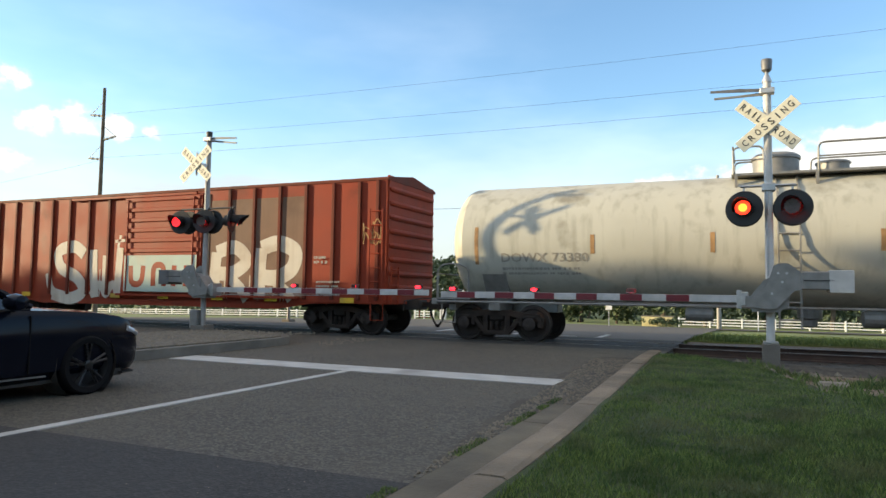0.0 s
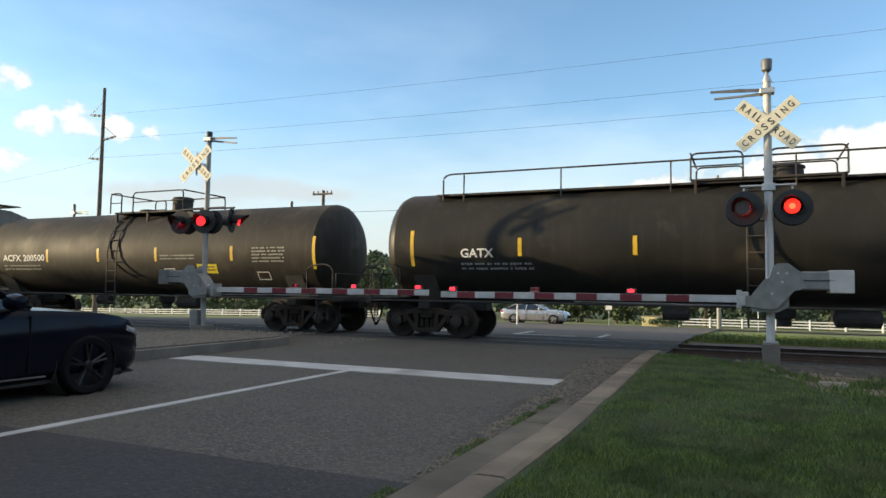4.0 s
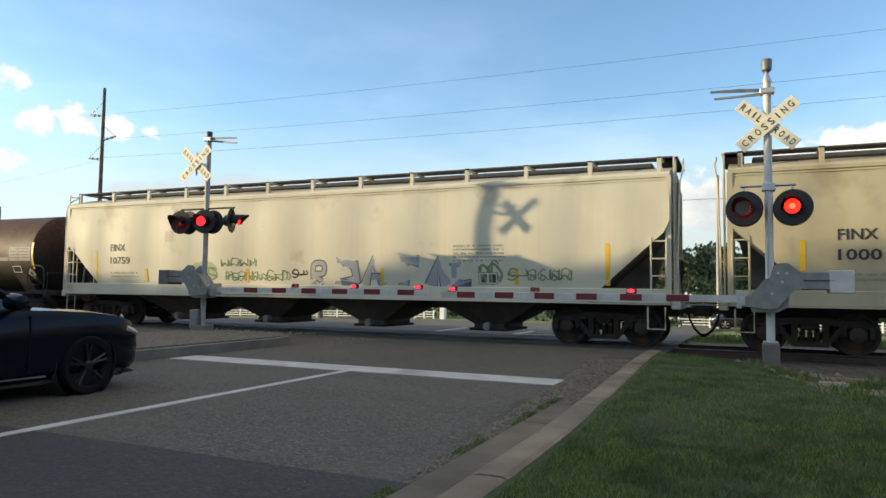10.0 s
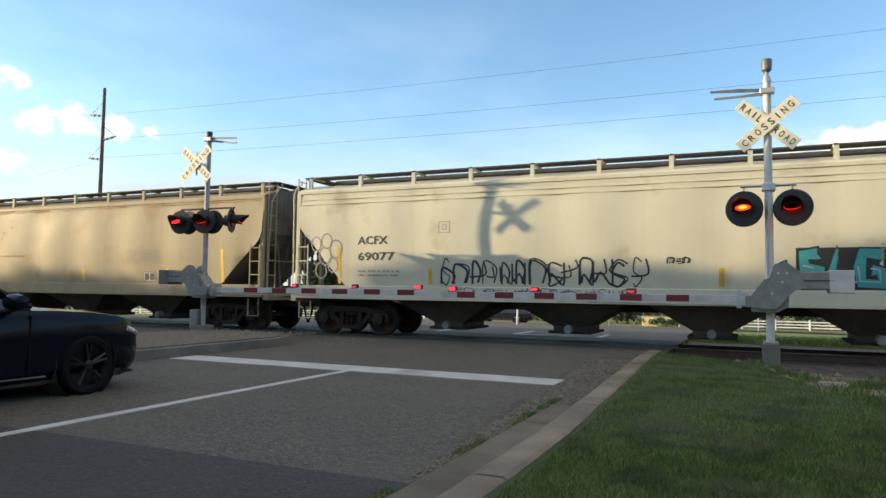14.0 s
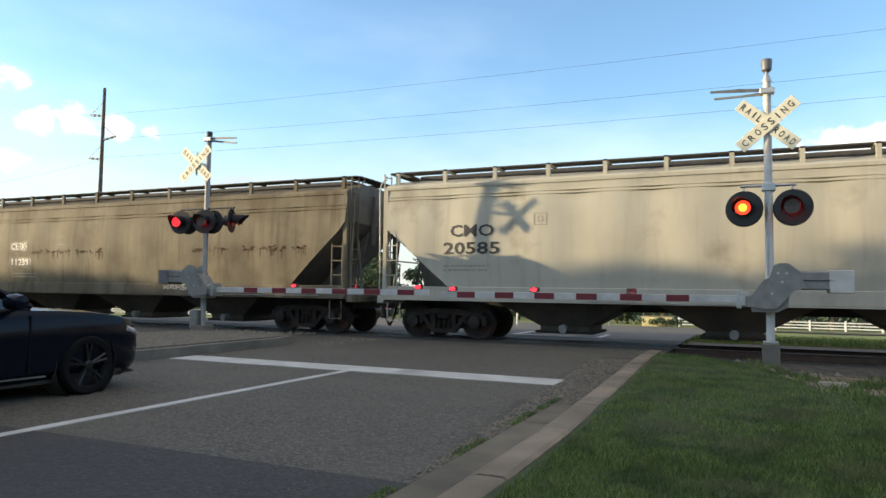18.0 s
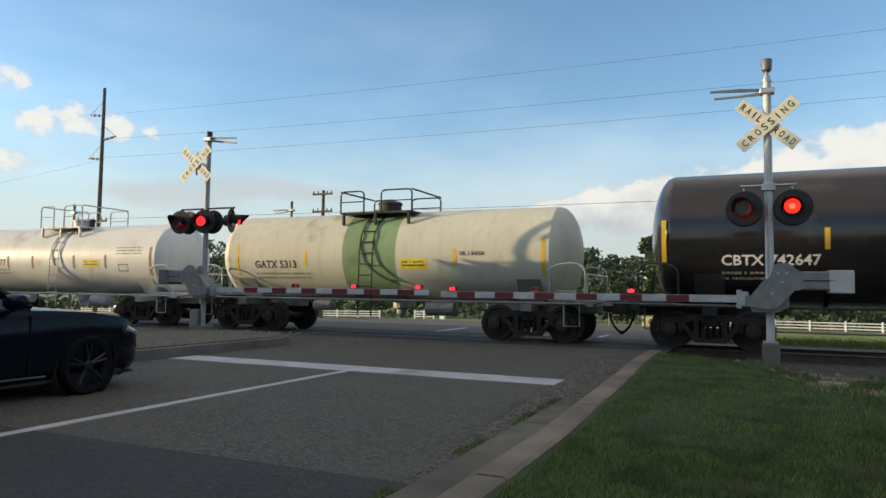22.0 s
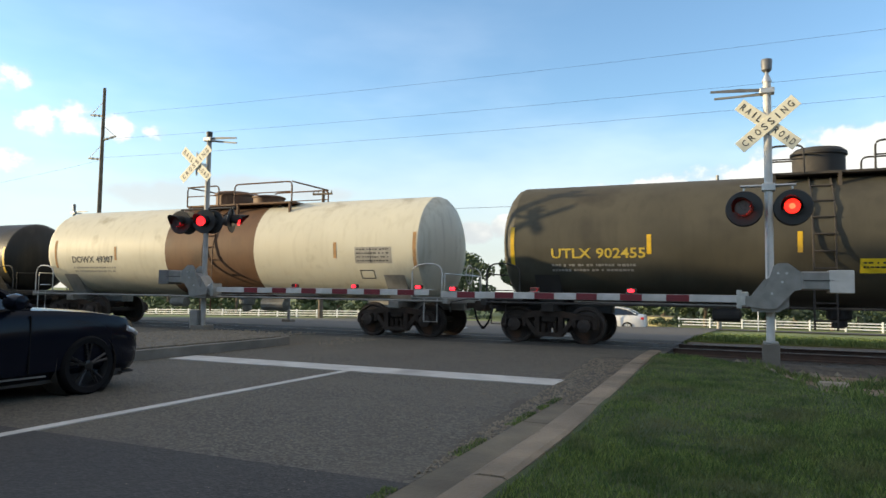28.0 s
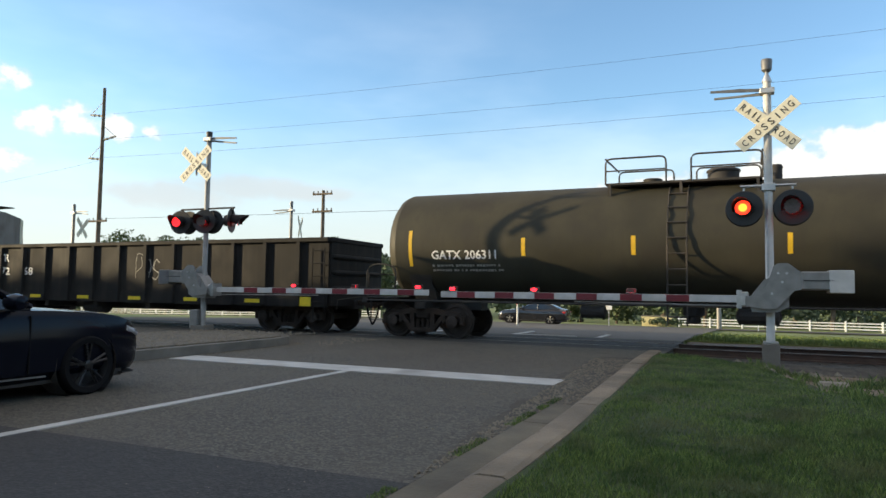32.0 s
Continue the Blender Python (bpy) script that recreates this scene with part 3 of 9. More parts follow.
def make_wheelset():
    bm = bmesh.new()
    for s in (-1, 1):
        y = s * 0.7525
        prof = [(0.06, -0.10), (0.13, -0.09), (0.13, -0.05), (0.36, -0.035), (0.385, -0.07), (WHEEL_R - 0.004, -0.07), (WHEEL_R, 0.03), (0.484, 0.04), (0.484, 0.065), (0.385, 0.07), (0.36, 0.005), (0.13, 0.03), (0.06, 0.06)]
        lathe(bm, [(r, y - s * t) for r, t in prof], "y", n=28)
        lathe(bm, [(0.155, y + s * 0.20), (0.165, y + s * 0.23), (0.165, y + s * 0.40), (0.12, y + s * 0.425), (0.05, y + s * 0.43)], "y", n=16)
        for k in range(3):
            a = 2.094 * k
            lathe(bm, [(0.022, y + s * 0.42), (0.022, y + s * 0.452)], "y", (0.075 * math.cos(a), 0, 0.075 * math.sin(a)), 6)
    lathe(bm, [(0.085, -1.14), (0.085, 1.14)], "y", n=12)
    return bm


def make_side_frame():
    """Cast side frame at y = 0, axles at +-AXLE, heights above the rail."""
    bm = bmesh.new()
    top = [(-1.16, 0.58), (-1.10, 0.70), (-0.70, 0.74), (-0.35, 0.80), (0.35, 0.80), (0.70, 0.74), (1.10, 0.70), (1.16, 0.58), (1.02, 0.57), (0.66, 0.60), (0.33, 0.66), (-0.33, 0.66), (-0.66, 0.60), (-1.02, 0.57)]
    prism(bm, top, "y", -0.085, 0.085)
    for s in (-1, 1):
        leg = [(s * 0.70, 0.62), (s * 0.56, 0.62), (s * 0.26, 0.24), (s * 0.38, 0.22)]
        prism(bm, leg, "y", -0.075, 0.075)
        col = [(s * 0.24, 0.68), (s * 0.36, 0.68), (s * 0.36, 0.26), (s * 0.24, 0.26)]
        prism(bm, col, "y", -0.085, 0.085)
        box(bm, s * 1.16 - 0.06, s * 1.16 + 0.06, -0.09, 0.09, 0.36, 0.62, 0.02)
        box(bm, s * 0.645 - 0.05, s * 0.645 + 0.05, -0.09, 0.09, 0.40, 0.64, 0.02)
        box(bm, s * AXLE - 0.17, s * AXLE + 0.17, -0.11, 0.11, 0.585, 0.66, 0.02)
    prism(bm, [(-0.40, 0.27), (0.40, 0.27), (0.34, 0.17), (-0.34, 0.17)], "y", -0.10, 0.10)
    return bm


def make_springs():
    bm = bmesh.new()
    for x in (-0.15, 0.0, 0.15):
        prof = []
        for k in range(9):
            prof += [(0.062, 0.275 + k * 0.027), (0.048, 0.288 + k * 0.027)]
        lathe(bm, prof, "z", (x, 0, 0), 10)
    return bm


def make_bolster():
    bm = bmesh.new()
    box(bm, -0.19, 0.19, -1.08, 1.08, 0.53, 0.70, 0.03)
    lathe(bm, [(0.22, 0.70), (0.22, 0.76)], "z", n=16)
    for s in (-1, 1):
        box(bm, s * 0.42 - 0.05, s * 0.42 + 0.05, -0.80, 0.80, 0.30, 0.42, 0.02)
    return bm


AXLES = {-1: [], 1: []}


def truck(car, x):
    t = link("truck", shared("bolster", make_bolster), M["truck_cast"], car)
    t.location = (x, 0, 0)
    for s in (-1, 1):
        f = link("side_frame", shared("side_frame", make_side_frame), M["truck_cast"], t)
        f.location = (0, s * 1.01, 0)
        g = link("spring_nest", shared("springs", make_springs), M["truck_cast"], t)
        g.location = (0, s * 1.01, 0)
        w = link("wheelset", shared("wheelset", make_wheelset, True), M["wheel_steel"], t)
        w.location = (s * AXLE, 0, WHEEL_R)
        AXLES[s].append(w)
    return t


def make_coupler():
    """Drawbar and knuckle, pointing to +x from the striker at x = 0."""
    bm = bmesh.new()
    box(bm, -0.30, 0.36, -0.075, 0.075, 0.80, 0.95, 0.02)
    prism(bm, [(0.34, -0.14), (0.60, -0.17), (0.68, -0.06), (0.55, -0.02), (0.56, 0.06), (0.68, 0.10), (0.64, 0.19), (0.36, 0.15)], "z", 0.74, 1.01)
    return bm


def make_air_hose():
    bm = bmesh.new()
    tube(bm, [(0.10, 0.28, 0.82), (0.15, 0.26, 0.62), (0.26, 0.18, 0.42), (0.38, 0.08, 0.31), (0.47, 0.02, 0.28)], 0.03, 6)
    box(bm, 0.40, 0.50, 0.0, 0.06, 0.24, 0.32, 0.015)
    return bm


def make_cut_lever():
    bm = bmesh.new()
    tube(bm, [(0.04, -1.30, 0.72), (0.04, -1.25, 0.98), (0.06, -0.70, 1.02), (0.10, -0.20, 1.06), (0.35, -0.05, 1.05)], 0.016, 5)
    return bm


def end_gear(car, x, s):
    """Coupler, hose and uncoupling lever at the striker x; s = 1 at the tail, -1 at the head."""
    for name, make, mt in (("coupler", make_coupler, "truck_cast"), ("air_hose", make_air_hose, "rubber"), ("uncoupling_lever", make_cut_lever, "under_black")):
        o = link(name, shared(name, make, name == "air_hose"), M[mt], car)
        o.matrix_basis = pose(x, 0, 0, 0, 0, 0 if s > 0 else 180)


def ladder(car, x0, x1, y, z0, z1, material, rungs=None, r=0.018, name="ladder"):
    bm = bmesh.new()
    for x in (x0, x1):
        tube(bm, [(x, y, z0), (x, y, z1)], r * 1.25, 5)
    n = rungs or max(2, int((z1 - z0) / 0.40) + 1)
    for k in range(n):
        z = z0 + 0.12 + (z1 - z0 - 0.2) * k / max(1, n - 1)
        tube(bm, [(x0, y, z), (x1, y, z)], r, 5)
    return part(name, bm, material, car)


def end_ladder(car, x, y0, y1, z0, z1, material):
    bm = bmesh.new()
    for y in (y0, y1):
        tube(bm, [(x, y, z0), (x, y, z1)], 0.022, 5)
    n = max(2, int((z1 - z0) / 0.42) + 1)
    for k in range(n):
        z = z0 + 0.12 + (z1 - z0 - 0.2) * k / max(1, n - 1)
        tube(bm, [(x, y0, z), (x, y1, z)], 0.018, 5)
    return part("ladder", bm, material, car)


def stirrup(car, x, y, material, zt=0.95, zb=0.48, w=0.38):
    part("sill_step", tb([(x - w / 2, y, zt), (x - w / 2, y, zb), (x + w / 2, y, zb), (x + w / 2, y, zt)], 0.02, 5), material, car)


def grab(car, x, y, z, material, w=0.42):
    part("grab_iron", tb([(x - w / 2, y + 0.07, z), (x - w / 2, y, z), (x + w / 2, y, z), (x + w / 2, y + 0.07, z)], 0.014, 5), material, car)


def brake_wheel(car, x, y, z, material):
    bm = bmesh.new()
    ring = [(x, y + 0.27 * math.cos(k * 0.5236), z + 0.27 * math.sin(k * 0.5236)) for k in range(12)]
    tube(bm, ring, 0.018, 5, True)
    for k in range(4):
        tube(bm, [(x, y, z), ring[k * 3]], 0.012, 4)
    return part("brake_wheel", bm, material, car)
# ---------------------------------------------------------------- railcars (x along the track, near side at -y, z above the rail)
TRACK_Y = 17.80
TRAIN = []  # (car, its place along the train)


def start_car(name, label, category, c0, c1):
    car = thing(name, label, category, pose((c0 + c1) / 2, TRACK_Y, 0), group="cars of the passing freight train")
    TRAIN.append((car, (c0 + c1) / 2))
    return car, (c1 - c0) / 2


def tank_car(label, c0, c1, R, skin, plat=(-1.6, 1.9), domes=((0.6, 0.42, 0.42),), lad=0.2, rail="black_paint", head_mat=None, long_rail=False,
             band=None, stripes=(), words=(), plates=(), panels=(), letter="letter_white", end_rail="under_black", sill="under_black", stripe_mat="reflector", belt=None, bottom_low=1.02, over=0.80, rail_h=0.55, white_ends=False, rails=None, table=False):
    car, h = start_car("tank_car", label, "railcar", c0, c1)
    zc = R + bottom_low
    e = h - over - 0.55  # where the straight barrel ends and the heads begin
    cap = 0.55

    def side(z, x=None):
        return -math.sqrt(max(0.02, R * R - (z - zc) ** 2))

    def barrel(x0, x1, r):
        bm = bmesh.new()
        k = max(1, int((x1 - x0) / 2.4))
        lathe(bm, [(r, x0 + (x1 - x0) * i / k) for i in range(k + 1)], "x", (0, 0, zc), 48, False)
        return bm

    cuts = [(-e, e, skin)] if not band else [(-e, band[0], skin), (band[0], band[1], band[2]), (band[1], e, skin)]
    for a, b, mt in cuts:
        part("shell" if mt == skin else "shell_band", barrel(a, b, R), M[mt], car, smooth=True)
    for s in (-1, 1):
        prof = [(R * math.cos(a), s * (e + cap * math.sin(a))) for a in (0, 0.25, 0.5, 0.75, 1.0, 1.2, 1.35, 1.47)]
        part("head", lathe(bmesh.new(), [(R, s * e)] + prof[1:] + [(0.02, s * (e + cap))], "x", (0, 0, zc), 48, False), M[head_mat or skin], car, smooth=True)
    if belt:
        for x in belt:
            part("weld_belt", lathe(bmesh.new(), [(R, x - 0.07), (R + 0.02, x - 0.06), (R + 0.02, x + 0.06), (R, x + 0.07)], "x", (0, 0, zc), 48, False), M[skin], car, smooth=True)
    # stub sills, saddles, platforms at the ends
    tx = h - 2.15
    for s in (-1, 1):
        bm = bx(min(s * (h - 0.45), s * (tx - 1.4)), max(s * (h - 0.45), s * (tx - 1.4)), -0.24, 0.24, 0.74, 1.06, 0.02)
        part("stub_sill", bm, M[sill], car)
        a = math.acos(max(-1, min(1, (zc - 1.02) / R - 0.001))) if zc - 1.02 < R else 0.0
        pts = [(-R * math.sin(k * 0.2), zc - R * math.cos(k * 0.2)) for k in range(-5, 6)]
        pts = [(y, z - 0.01) for y, z in pts]
        prism(bm := bmesh.new(), pts + [(pts[-1][0] * 0.6, 0.95), (-pts[-1][0] * 0.6, 0.95)], "x", s * tx - 0.32, s * tx + 0.32)
        part("saddle", bm, M[sill], car)
        part("body_bolster", bx(s * tx - 0.16, s * tx + 0.16, -1.25, 1.25, 0.78, 0.98, 0.02), M[sill], car)
        part("end_sill", bx(s * (h - 0.55) - 0.09, s * (h - 0.55) + 0.09, -1.42, 1.42, 0.92, 1.08, 0.015), M[sill], car)
        part("end_platform", bx(min(s * (h - 0.62), s * (h - 1.55)), max(s * (h - 0.62), s * (h - 1.55)), -1.42, 1.42, 1.06, 1.10), M[sill], car)
        for y in (-1, 1):
            xs = s * (h - 0.62)
            xe = s * (h - 1.5)
            part("handrail", tb([(xe, y * 1.42, 1.1)] + bend((xe, y * 1.42, 1.75), (xe, y * 1.42, 1.95), ((xe + xs) / 2, y * 1.42, 1.98)) + bend(((xe + xs) / 2 + 0.1 * s, y * 1.42, 1.98), (xs, y * 1.42, 1.98), (xs, y * 1.42, 1.7)) + [(xs, y * 1.42, 1.08)], 0.022), M[end_rail], car)
            stirrup(car, s * (h - 0.95), y * 1.42, M[end_rail], 1.06, 0.46)
        grab(car, s * (h - 1.1), -1.44, 1.30, M[end_rail])
        part("end_rail", tb([(s * (h - 0.60), -1.3, 1.08), (s * (h - 0.60), -1.3, 1.72), (s * (h - 0.60), 1.3, 1.72), (s * (h - 0.60), 1.3, 1.08)], 0.02), M[end_rail], car)
        truck(car, s * tx)
        end_gear(car, s * (h - 0.47), s)
    # pipe rails along the flanks at sill height
    for y in (-1.44, 1.44):
        part("side_rail", tb([(-h + 0.6, y, 1.0), (h - 0.6, y, 1.0)], 0.03), M[sill], car)
    for k, x in enumerate((-0.33, 0.0, 0.35)):
        part("cross_bearer", bx(x * 2 * e * 0.9 - 0.05, x * 2 * e * 0.9 + 0.05, -1.44, 1.44, 0.96, 1.02), M[sill], car)
    part("outlet_valve", lathe(bmesh.new(), [(0.10, 0.55), (0.16, 0.58), (0.16, 0.72), (0.26, 0.76), (0.26, 1.02), (0.2, 1.06)], "z", (0.35, 0, 0), 14), M[sill], car)
    part("brake_cylinder", lathe(bmesh.new(), [(0.10, -2.3), (0.16, -2.28), (0.16, -1.7), (0.06, -1.66)], "x", (0, -0.55, 0.80), 14), M[sill], car)
    part("air_reservoir", lathe(bmesh.new(), [(0.06, 1.3), (0.2, 1.36), (0.2, 2.2), (0.06, 2.26)], "x", (0, -0.4, 0.78), 14), M[sill], car)
    brake_wheel(car, h - 0.66, 0.6, 1.75, M[end_rail])
    # top platform with its railing, hatches and ladders
    zt = zc + R
    x0, x1 = plat
    rm = M[rail]
    if x1 > x0:
        for y in (-1, 1):
            part("platform", bx(x0, x1, min(y * 0.35, y * 0.98), max(y * 0.35, y * 0.98), zt - 0.10, zt - 0.05), rm, car)
            for x in (x0 + 0.1, (x0 + x1) / 2, x1 - 0.1):
                part("bracket", bx(x - 0.03, x + 0.03, min(y * 0.92, y * 1.0), max(y * 0.92, y * 1.0), zt - 0.42, zt - 0.06), rm, car)
            gap = (lad - 0.28, lad + 0.28) if lad is not None else (x1, x1)
            for a, b in rails or ((x0, gap[0]), (gap[1], x1)):
                if b - a < 0.5:
                    continue
                part("railing", tb([(a, y * 0.98, zt - 0.08)] + bend((a, y * 0.98, zt + rail_h - 0.15), (a, y * 0.98, zt + rail_h), (a + 0.15, y * 0.98, zt + rail_h)) + bend((b - 0.15, y * 0.98, zt + rail_h), (b, y * 0.98, zt + rail_h), (b, y * 0.98, zt + rail_h - 0.15)) + [(b, y * 0.98, zt - 0.08)], 0.024), rm, car)
                part("railing", tb([(a, y * 0.98, zt + rail_h * 0.45), (b, y * 0.98, zt + rail_h * 0.45)], 0.018), rm, car)
        for x in ([rails[0][0], rails[-1][1]] if rails else [x0 if gap[0] - x0 >= 0.5 else gap[1], x1]):
            part("railing", tb([(x, -0.98, zt + rail_h), (x, 0.98, zt + rail_h)], 0.024), rm, car)
    if long_rail:
        y = -0.95
        part("handrail", tb([(-e + 1.2, y, zt - 0.3)] + bend((-e + 1.2, y, zt + 0.25), (-e + 1.2, y, zt + 0.42), (-e + 1.5, y, zt + 0.42)) + bend((e - 0.5, y, zt + 0.42), (e - 0.1, y, zt + 0.42), (e - 0.1, y, zt + 0.1)) + [(e - 0.1, y, zt - 0.3)], 0.024), rm, car)
        for k in range(7):
            x = -e + 1.8 + k * (2 * e - 2.4) / 6
            part("rail_post", tb([(x, y, zt - 0.32), (x, y, zt + 0.42)], 0.02), rm, car)
        part("walkway", bx(-e + 1.0, e, -0.92, -0.4, zt - 0.16, zt - 0.11), rm, car)
        bm = bmesh.new()
        foot, head = (h - 0.72, 1.10), (e + 0.02, zt - 0.10)
        for dy in (-0.2, 0.2):
            tube(bm, [(foot[0], -0.66 + dy, foot[1]), (head[0] + 0.42, -0.66 + dy, head[1] - 0.5), (head[0], -0.66 + dy, head[1])], 0.022, 5)
        for k in range(8):
            f = (k + 0.5) / 8
            zz = foot[1] + (head[1] - 0.5 - foot[1]) * f
            xx = foot[0] + (head[0] + 0.42 - foot[0]) * f
            tube(bm, [(xx, -0.86, zz), (xx, -0.46, zz)], 0.018, 5)
        part("end_ladder", bm, rm, car)
    for x, r, hh in domes:
        part("manway" if r > 0.3 else "valve", lathe(bmesh.new(), [(r, zt - 0.12), (r, zt + hh * 0.72), (r * 1.08, zt + hh * 0.74), (r * 1.08, zt + hh * 0.86), (r * 0.9, zt + hh), (r * 0.3, zt + hh * 1.04)], "z", (x, 0, 0), 20), M[rail if r > 0.3 else "under_black"], car, smooth=True)
    if lad is not None:
        bm = bmesh.new()
        arc = [(side(z) - 0.05, z) for z in (1.0, 1.5, 2.0, zc, zc + R * 0.4, zc + R * 0.7, zc + R * 0.9)] + [(-0.55, zt + 0.02)]
        arc = [(min(y, -1.0) if z < zc - 0.3 else y, z) for y, z in arc]
        arc[0] = (side(zc) - 0.05, 0.55)
        arc[1] = (side(zc) - 0.05, 1.5)
        arc[2] = (side(zc) - 0.05, 2.0)
        for dx in (-0.21, 0.21):
            tube(bm, [(lad + dx, y, z) for y, z in arc], 0.022, 5)
        for k in range(9):
            z = 0.75 + k * (zc + R * 0.75 - 0.75) / 8
            yy = side(zc) - 0.05 if z <= zc else side(z) - 0.05
            tube(bm, [(lad - 0.21, yy, z), (lad + 0.21, yy, z)], 0.018, 5)
        part("ladder", bm, M[rail if not white_ends else end_rail], car)
    # markings
    for i, x in enumerate(stripes):
        tall = 0.95 if i in (0, len(stripes) - 1) else 0.45
        Skin(side).bar(x - 0.05, x + 0.05, zc - 0.12 - tall / 2, zc - 0.12 + tall / 2).made("reflective_strip", M[stripe_mat], car)
    for body, x, z, hh, w in words:
        lettering(car, side, body, x, z, hh, w, M[letter])
    if words:
        b, x, z, hh, w = words[0]
        Skin(side).lines(x, z - 0.12, 2.0, 2, 0.06, 0.06, len(TRAIN)).made("small_print", M["letter_dim"], car)
    for x, z, w, hh in plates:
        Skin(side, 0.005).bar(x, x + w, z, z + hh).made("warning_plate", M["plate_yellow"], car)
        Skin(side, 0.008).lines(x + 0.06, z + hh - 0.07, w - 0.1, 2, 0.04, 0.05, 5).made("plate_print", M["letter_black"], car)
    for x, z, w, hh in panels:
        if table:
            Skin(side, 0.004).bar(x, x + w, z, z + hh).made("table_ground", M["letter_dim"], car)
            Skin(side, 0.007).lines(x + 0.05, z + hh - 0.05, w - 0.1, max(2, int(hh / 0.11)), 0.035, 0.07, int(x * 10)).bar(x + w * 0.42, x + w * 0.44, z, z + hh).made("data_panel", M["letter_black"], car)
        else:
            Skin(side).lines(x, z + hh, w, max(2, int(hh / 0.11)), 0.05, 0.05, int(x * 10)).made("data_panel", M["letter_dim"], car)
        Skin(side).outline(x + 0.1, x + 0.55, z - 0.42, z - 0.18).made("test_stencil", M[letter], car)
    return car


def hopper_car(label, c0, c1, skin, top=3.98, roof=4.34, words=(), letter="letter_black", bays=4, cut=1.75, cut_top=2.55, curved=True, end_post=0.0,
               sill_mat=None, bay_mat=None, stripes=(), band=None, slope_mat=None, posts=12, panels=(), end_mat="p_hop_end", stripe_mat="reflector", sill=(1.04, 1.38), eave=None, crease=(0.20, 0.34), dent=0.034, bow=1.0):
    car, h = start_car("covered_hopper_car", label, "railcar", c0, c1)
    e = h - 0.62
    bulge = 0.10 if curved else 0.02
    bot = sill[1] - 0.03

    def side(z, x=None):
        r = max(0.0, min(10.0, (z - bot) / (top - bot) * 10))
        k = min(9, int(r))
        a, b = (1.47 + bulge * max(0.0, math.sin(math.pi * min(1.0, q * 0.105))) ** 0.8 + 0.003 * q for q in (k, k + 1))
        y = -(a + (b - a) * (r - k))
        if x is None:
            return y
        fade = max(0.0, min(1.0, (z - bot) / (top - bot) * 10, (top - z) / (top - bot) * 10))
        u = (max(-1.0, min(1.0, x / e)) + 1) * seams * 2.5
        k = min(int(u), seams * 5 - 1)
        return y * (1 - fade * (dents[k] * (k + 1 - u) + dents[k + 1] * (u - k)) / 1.5)

    # each panel of the side is pressed out between its seams
    seams = 10
    xs = [-1 + k / (seams * 2.5) for k in range(seams * 5 + 1)]
    dents = [dent * abs(math.cos((u + 1) * seams * math.pi / 2)) ** 4 if abs(u) < 0.99 else 0.0 for u in xs]

    def inset(z):
        return 0.0 if z >= cut_top else cut * (1 - max(0.0, (z - bot) / (cut_top - bot)) ** bow)

    # rounded sides and roof in one shell; the ends slope in under the overhang
    zs = [bot + (top - bot) * k / 10 for k in range(11)]
    ring = [(side(z), z) for z in zs] + [(side(top) + 0.05, top + 0.10), (-0.75, roof - 0.05), (0.0, roof)]
    ring = ring + [(-y, z) for y, z in ring[-2::-1]]
    bm = bmesh.new()
    rows = []
    for u, dent in zip(xs, dents):
        rows.append([bm.verts.new((max(inset(z) - e, min(e - inset(z), u * e)), y * (1 - dent / 1.5) if bot + 0.1 < z < top - 0.1 else y, z)) for y, z in ring])
    for A, B in zip(rows, rows[1:]):
        for k in range(len(ring) - 1):
            if k < 10 or k >= len(ring) - 11:
                bm.faces.new((A[k], B[k], B[k + 1], A[k + 1]))
    for v in [v for v in bm.verts if not v.link_faces]:
        bm.verts.remove(v)
    bmesh.ops.recalc_face_normals(bm, faces=bm.faces[:])
    part("body", bm, M[skin], car, smooth=True)
    bm = bmesh.new()
    A, B = ([bm.verts.new((x, y, z)) for y, z in ring[10:len(ring) - 10]] for x in (-e, e))
    for k in range(len(A) - 1):
        bm.faces.new((A[k], B[k], B[k + 1], A[k + 1]))
    part("roof", bm, M[eave or skin], car)
    for s in (-1, 1):
        bm = bmesh.new()
        vs = [bm.verts.new((s * (e - inset(z) - 0.004), y * 0.998, z)) for y, z in ring]
        n = len(ring)
        for k in range(n // 2):
            if k == n - 2 - k:
                break
            bm.faces.new((vs[k], vs[k + 1], vs[n - 2 - k], vs[n - 1 - k]) if k + 1 != n - 2 - k else (vs[k], vs[k + 1], vs[n - 1 - k]))
        part("end_sheet", bm, M[slope_mat or end_mat], car)
        part("end_stiffener", bx(s * e - 0.02, s * e + 0.07, -0.06, 0.06, 2.6, roof - 0.3), M[end_mat], car)
    if band:
        for z0, z1, mt in band:
            Skin(side, 0.003).bar(-e + 0.02, e - 0.02, z0, z1).made("painted_band", M[mt], car)
    part("eave_rail", bx(-e, e, side(top) - 0.03, side(top) + 0.06, top - 0.03, top + 0.05), M[eave or skin], car)
    for dz in crease:
        part("side_crease", bx(-e + 0.03, e - 0.03, side(top - dz) - 0.012, side(top - dz) + 0.03, top - dz - 0.012, top - dz + 0.012), M[eave or skin], car)
    part("eave_rail", bx(-e, e, -side(top) - 0.06, -side(top) + 0.03, top - 0.03, top + 0.05), M[skin], car)
    # roof walk on brackets, with hatches between
    part("roof_walk", bx(-h + 0.55, h - 0.55, -1.10, -0.62, roof + 0.14, roof + 0.17), M["roofwalk"], car)
    part("roof_walk", bx(-h + 0.55, h - 0.55, 0.62, 1.10, roof + 0.14, roof + 0.17), M["roofwalk"], car)
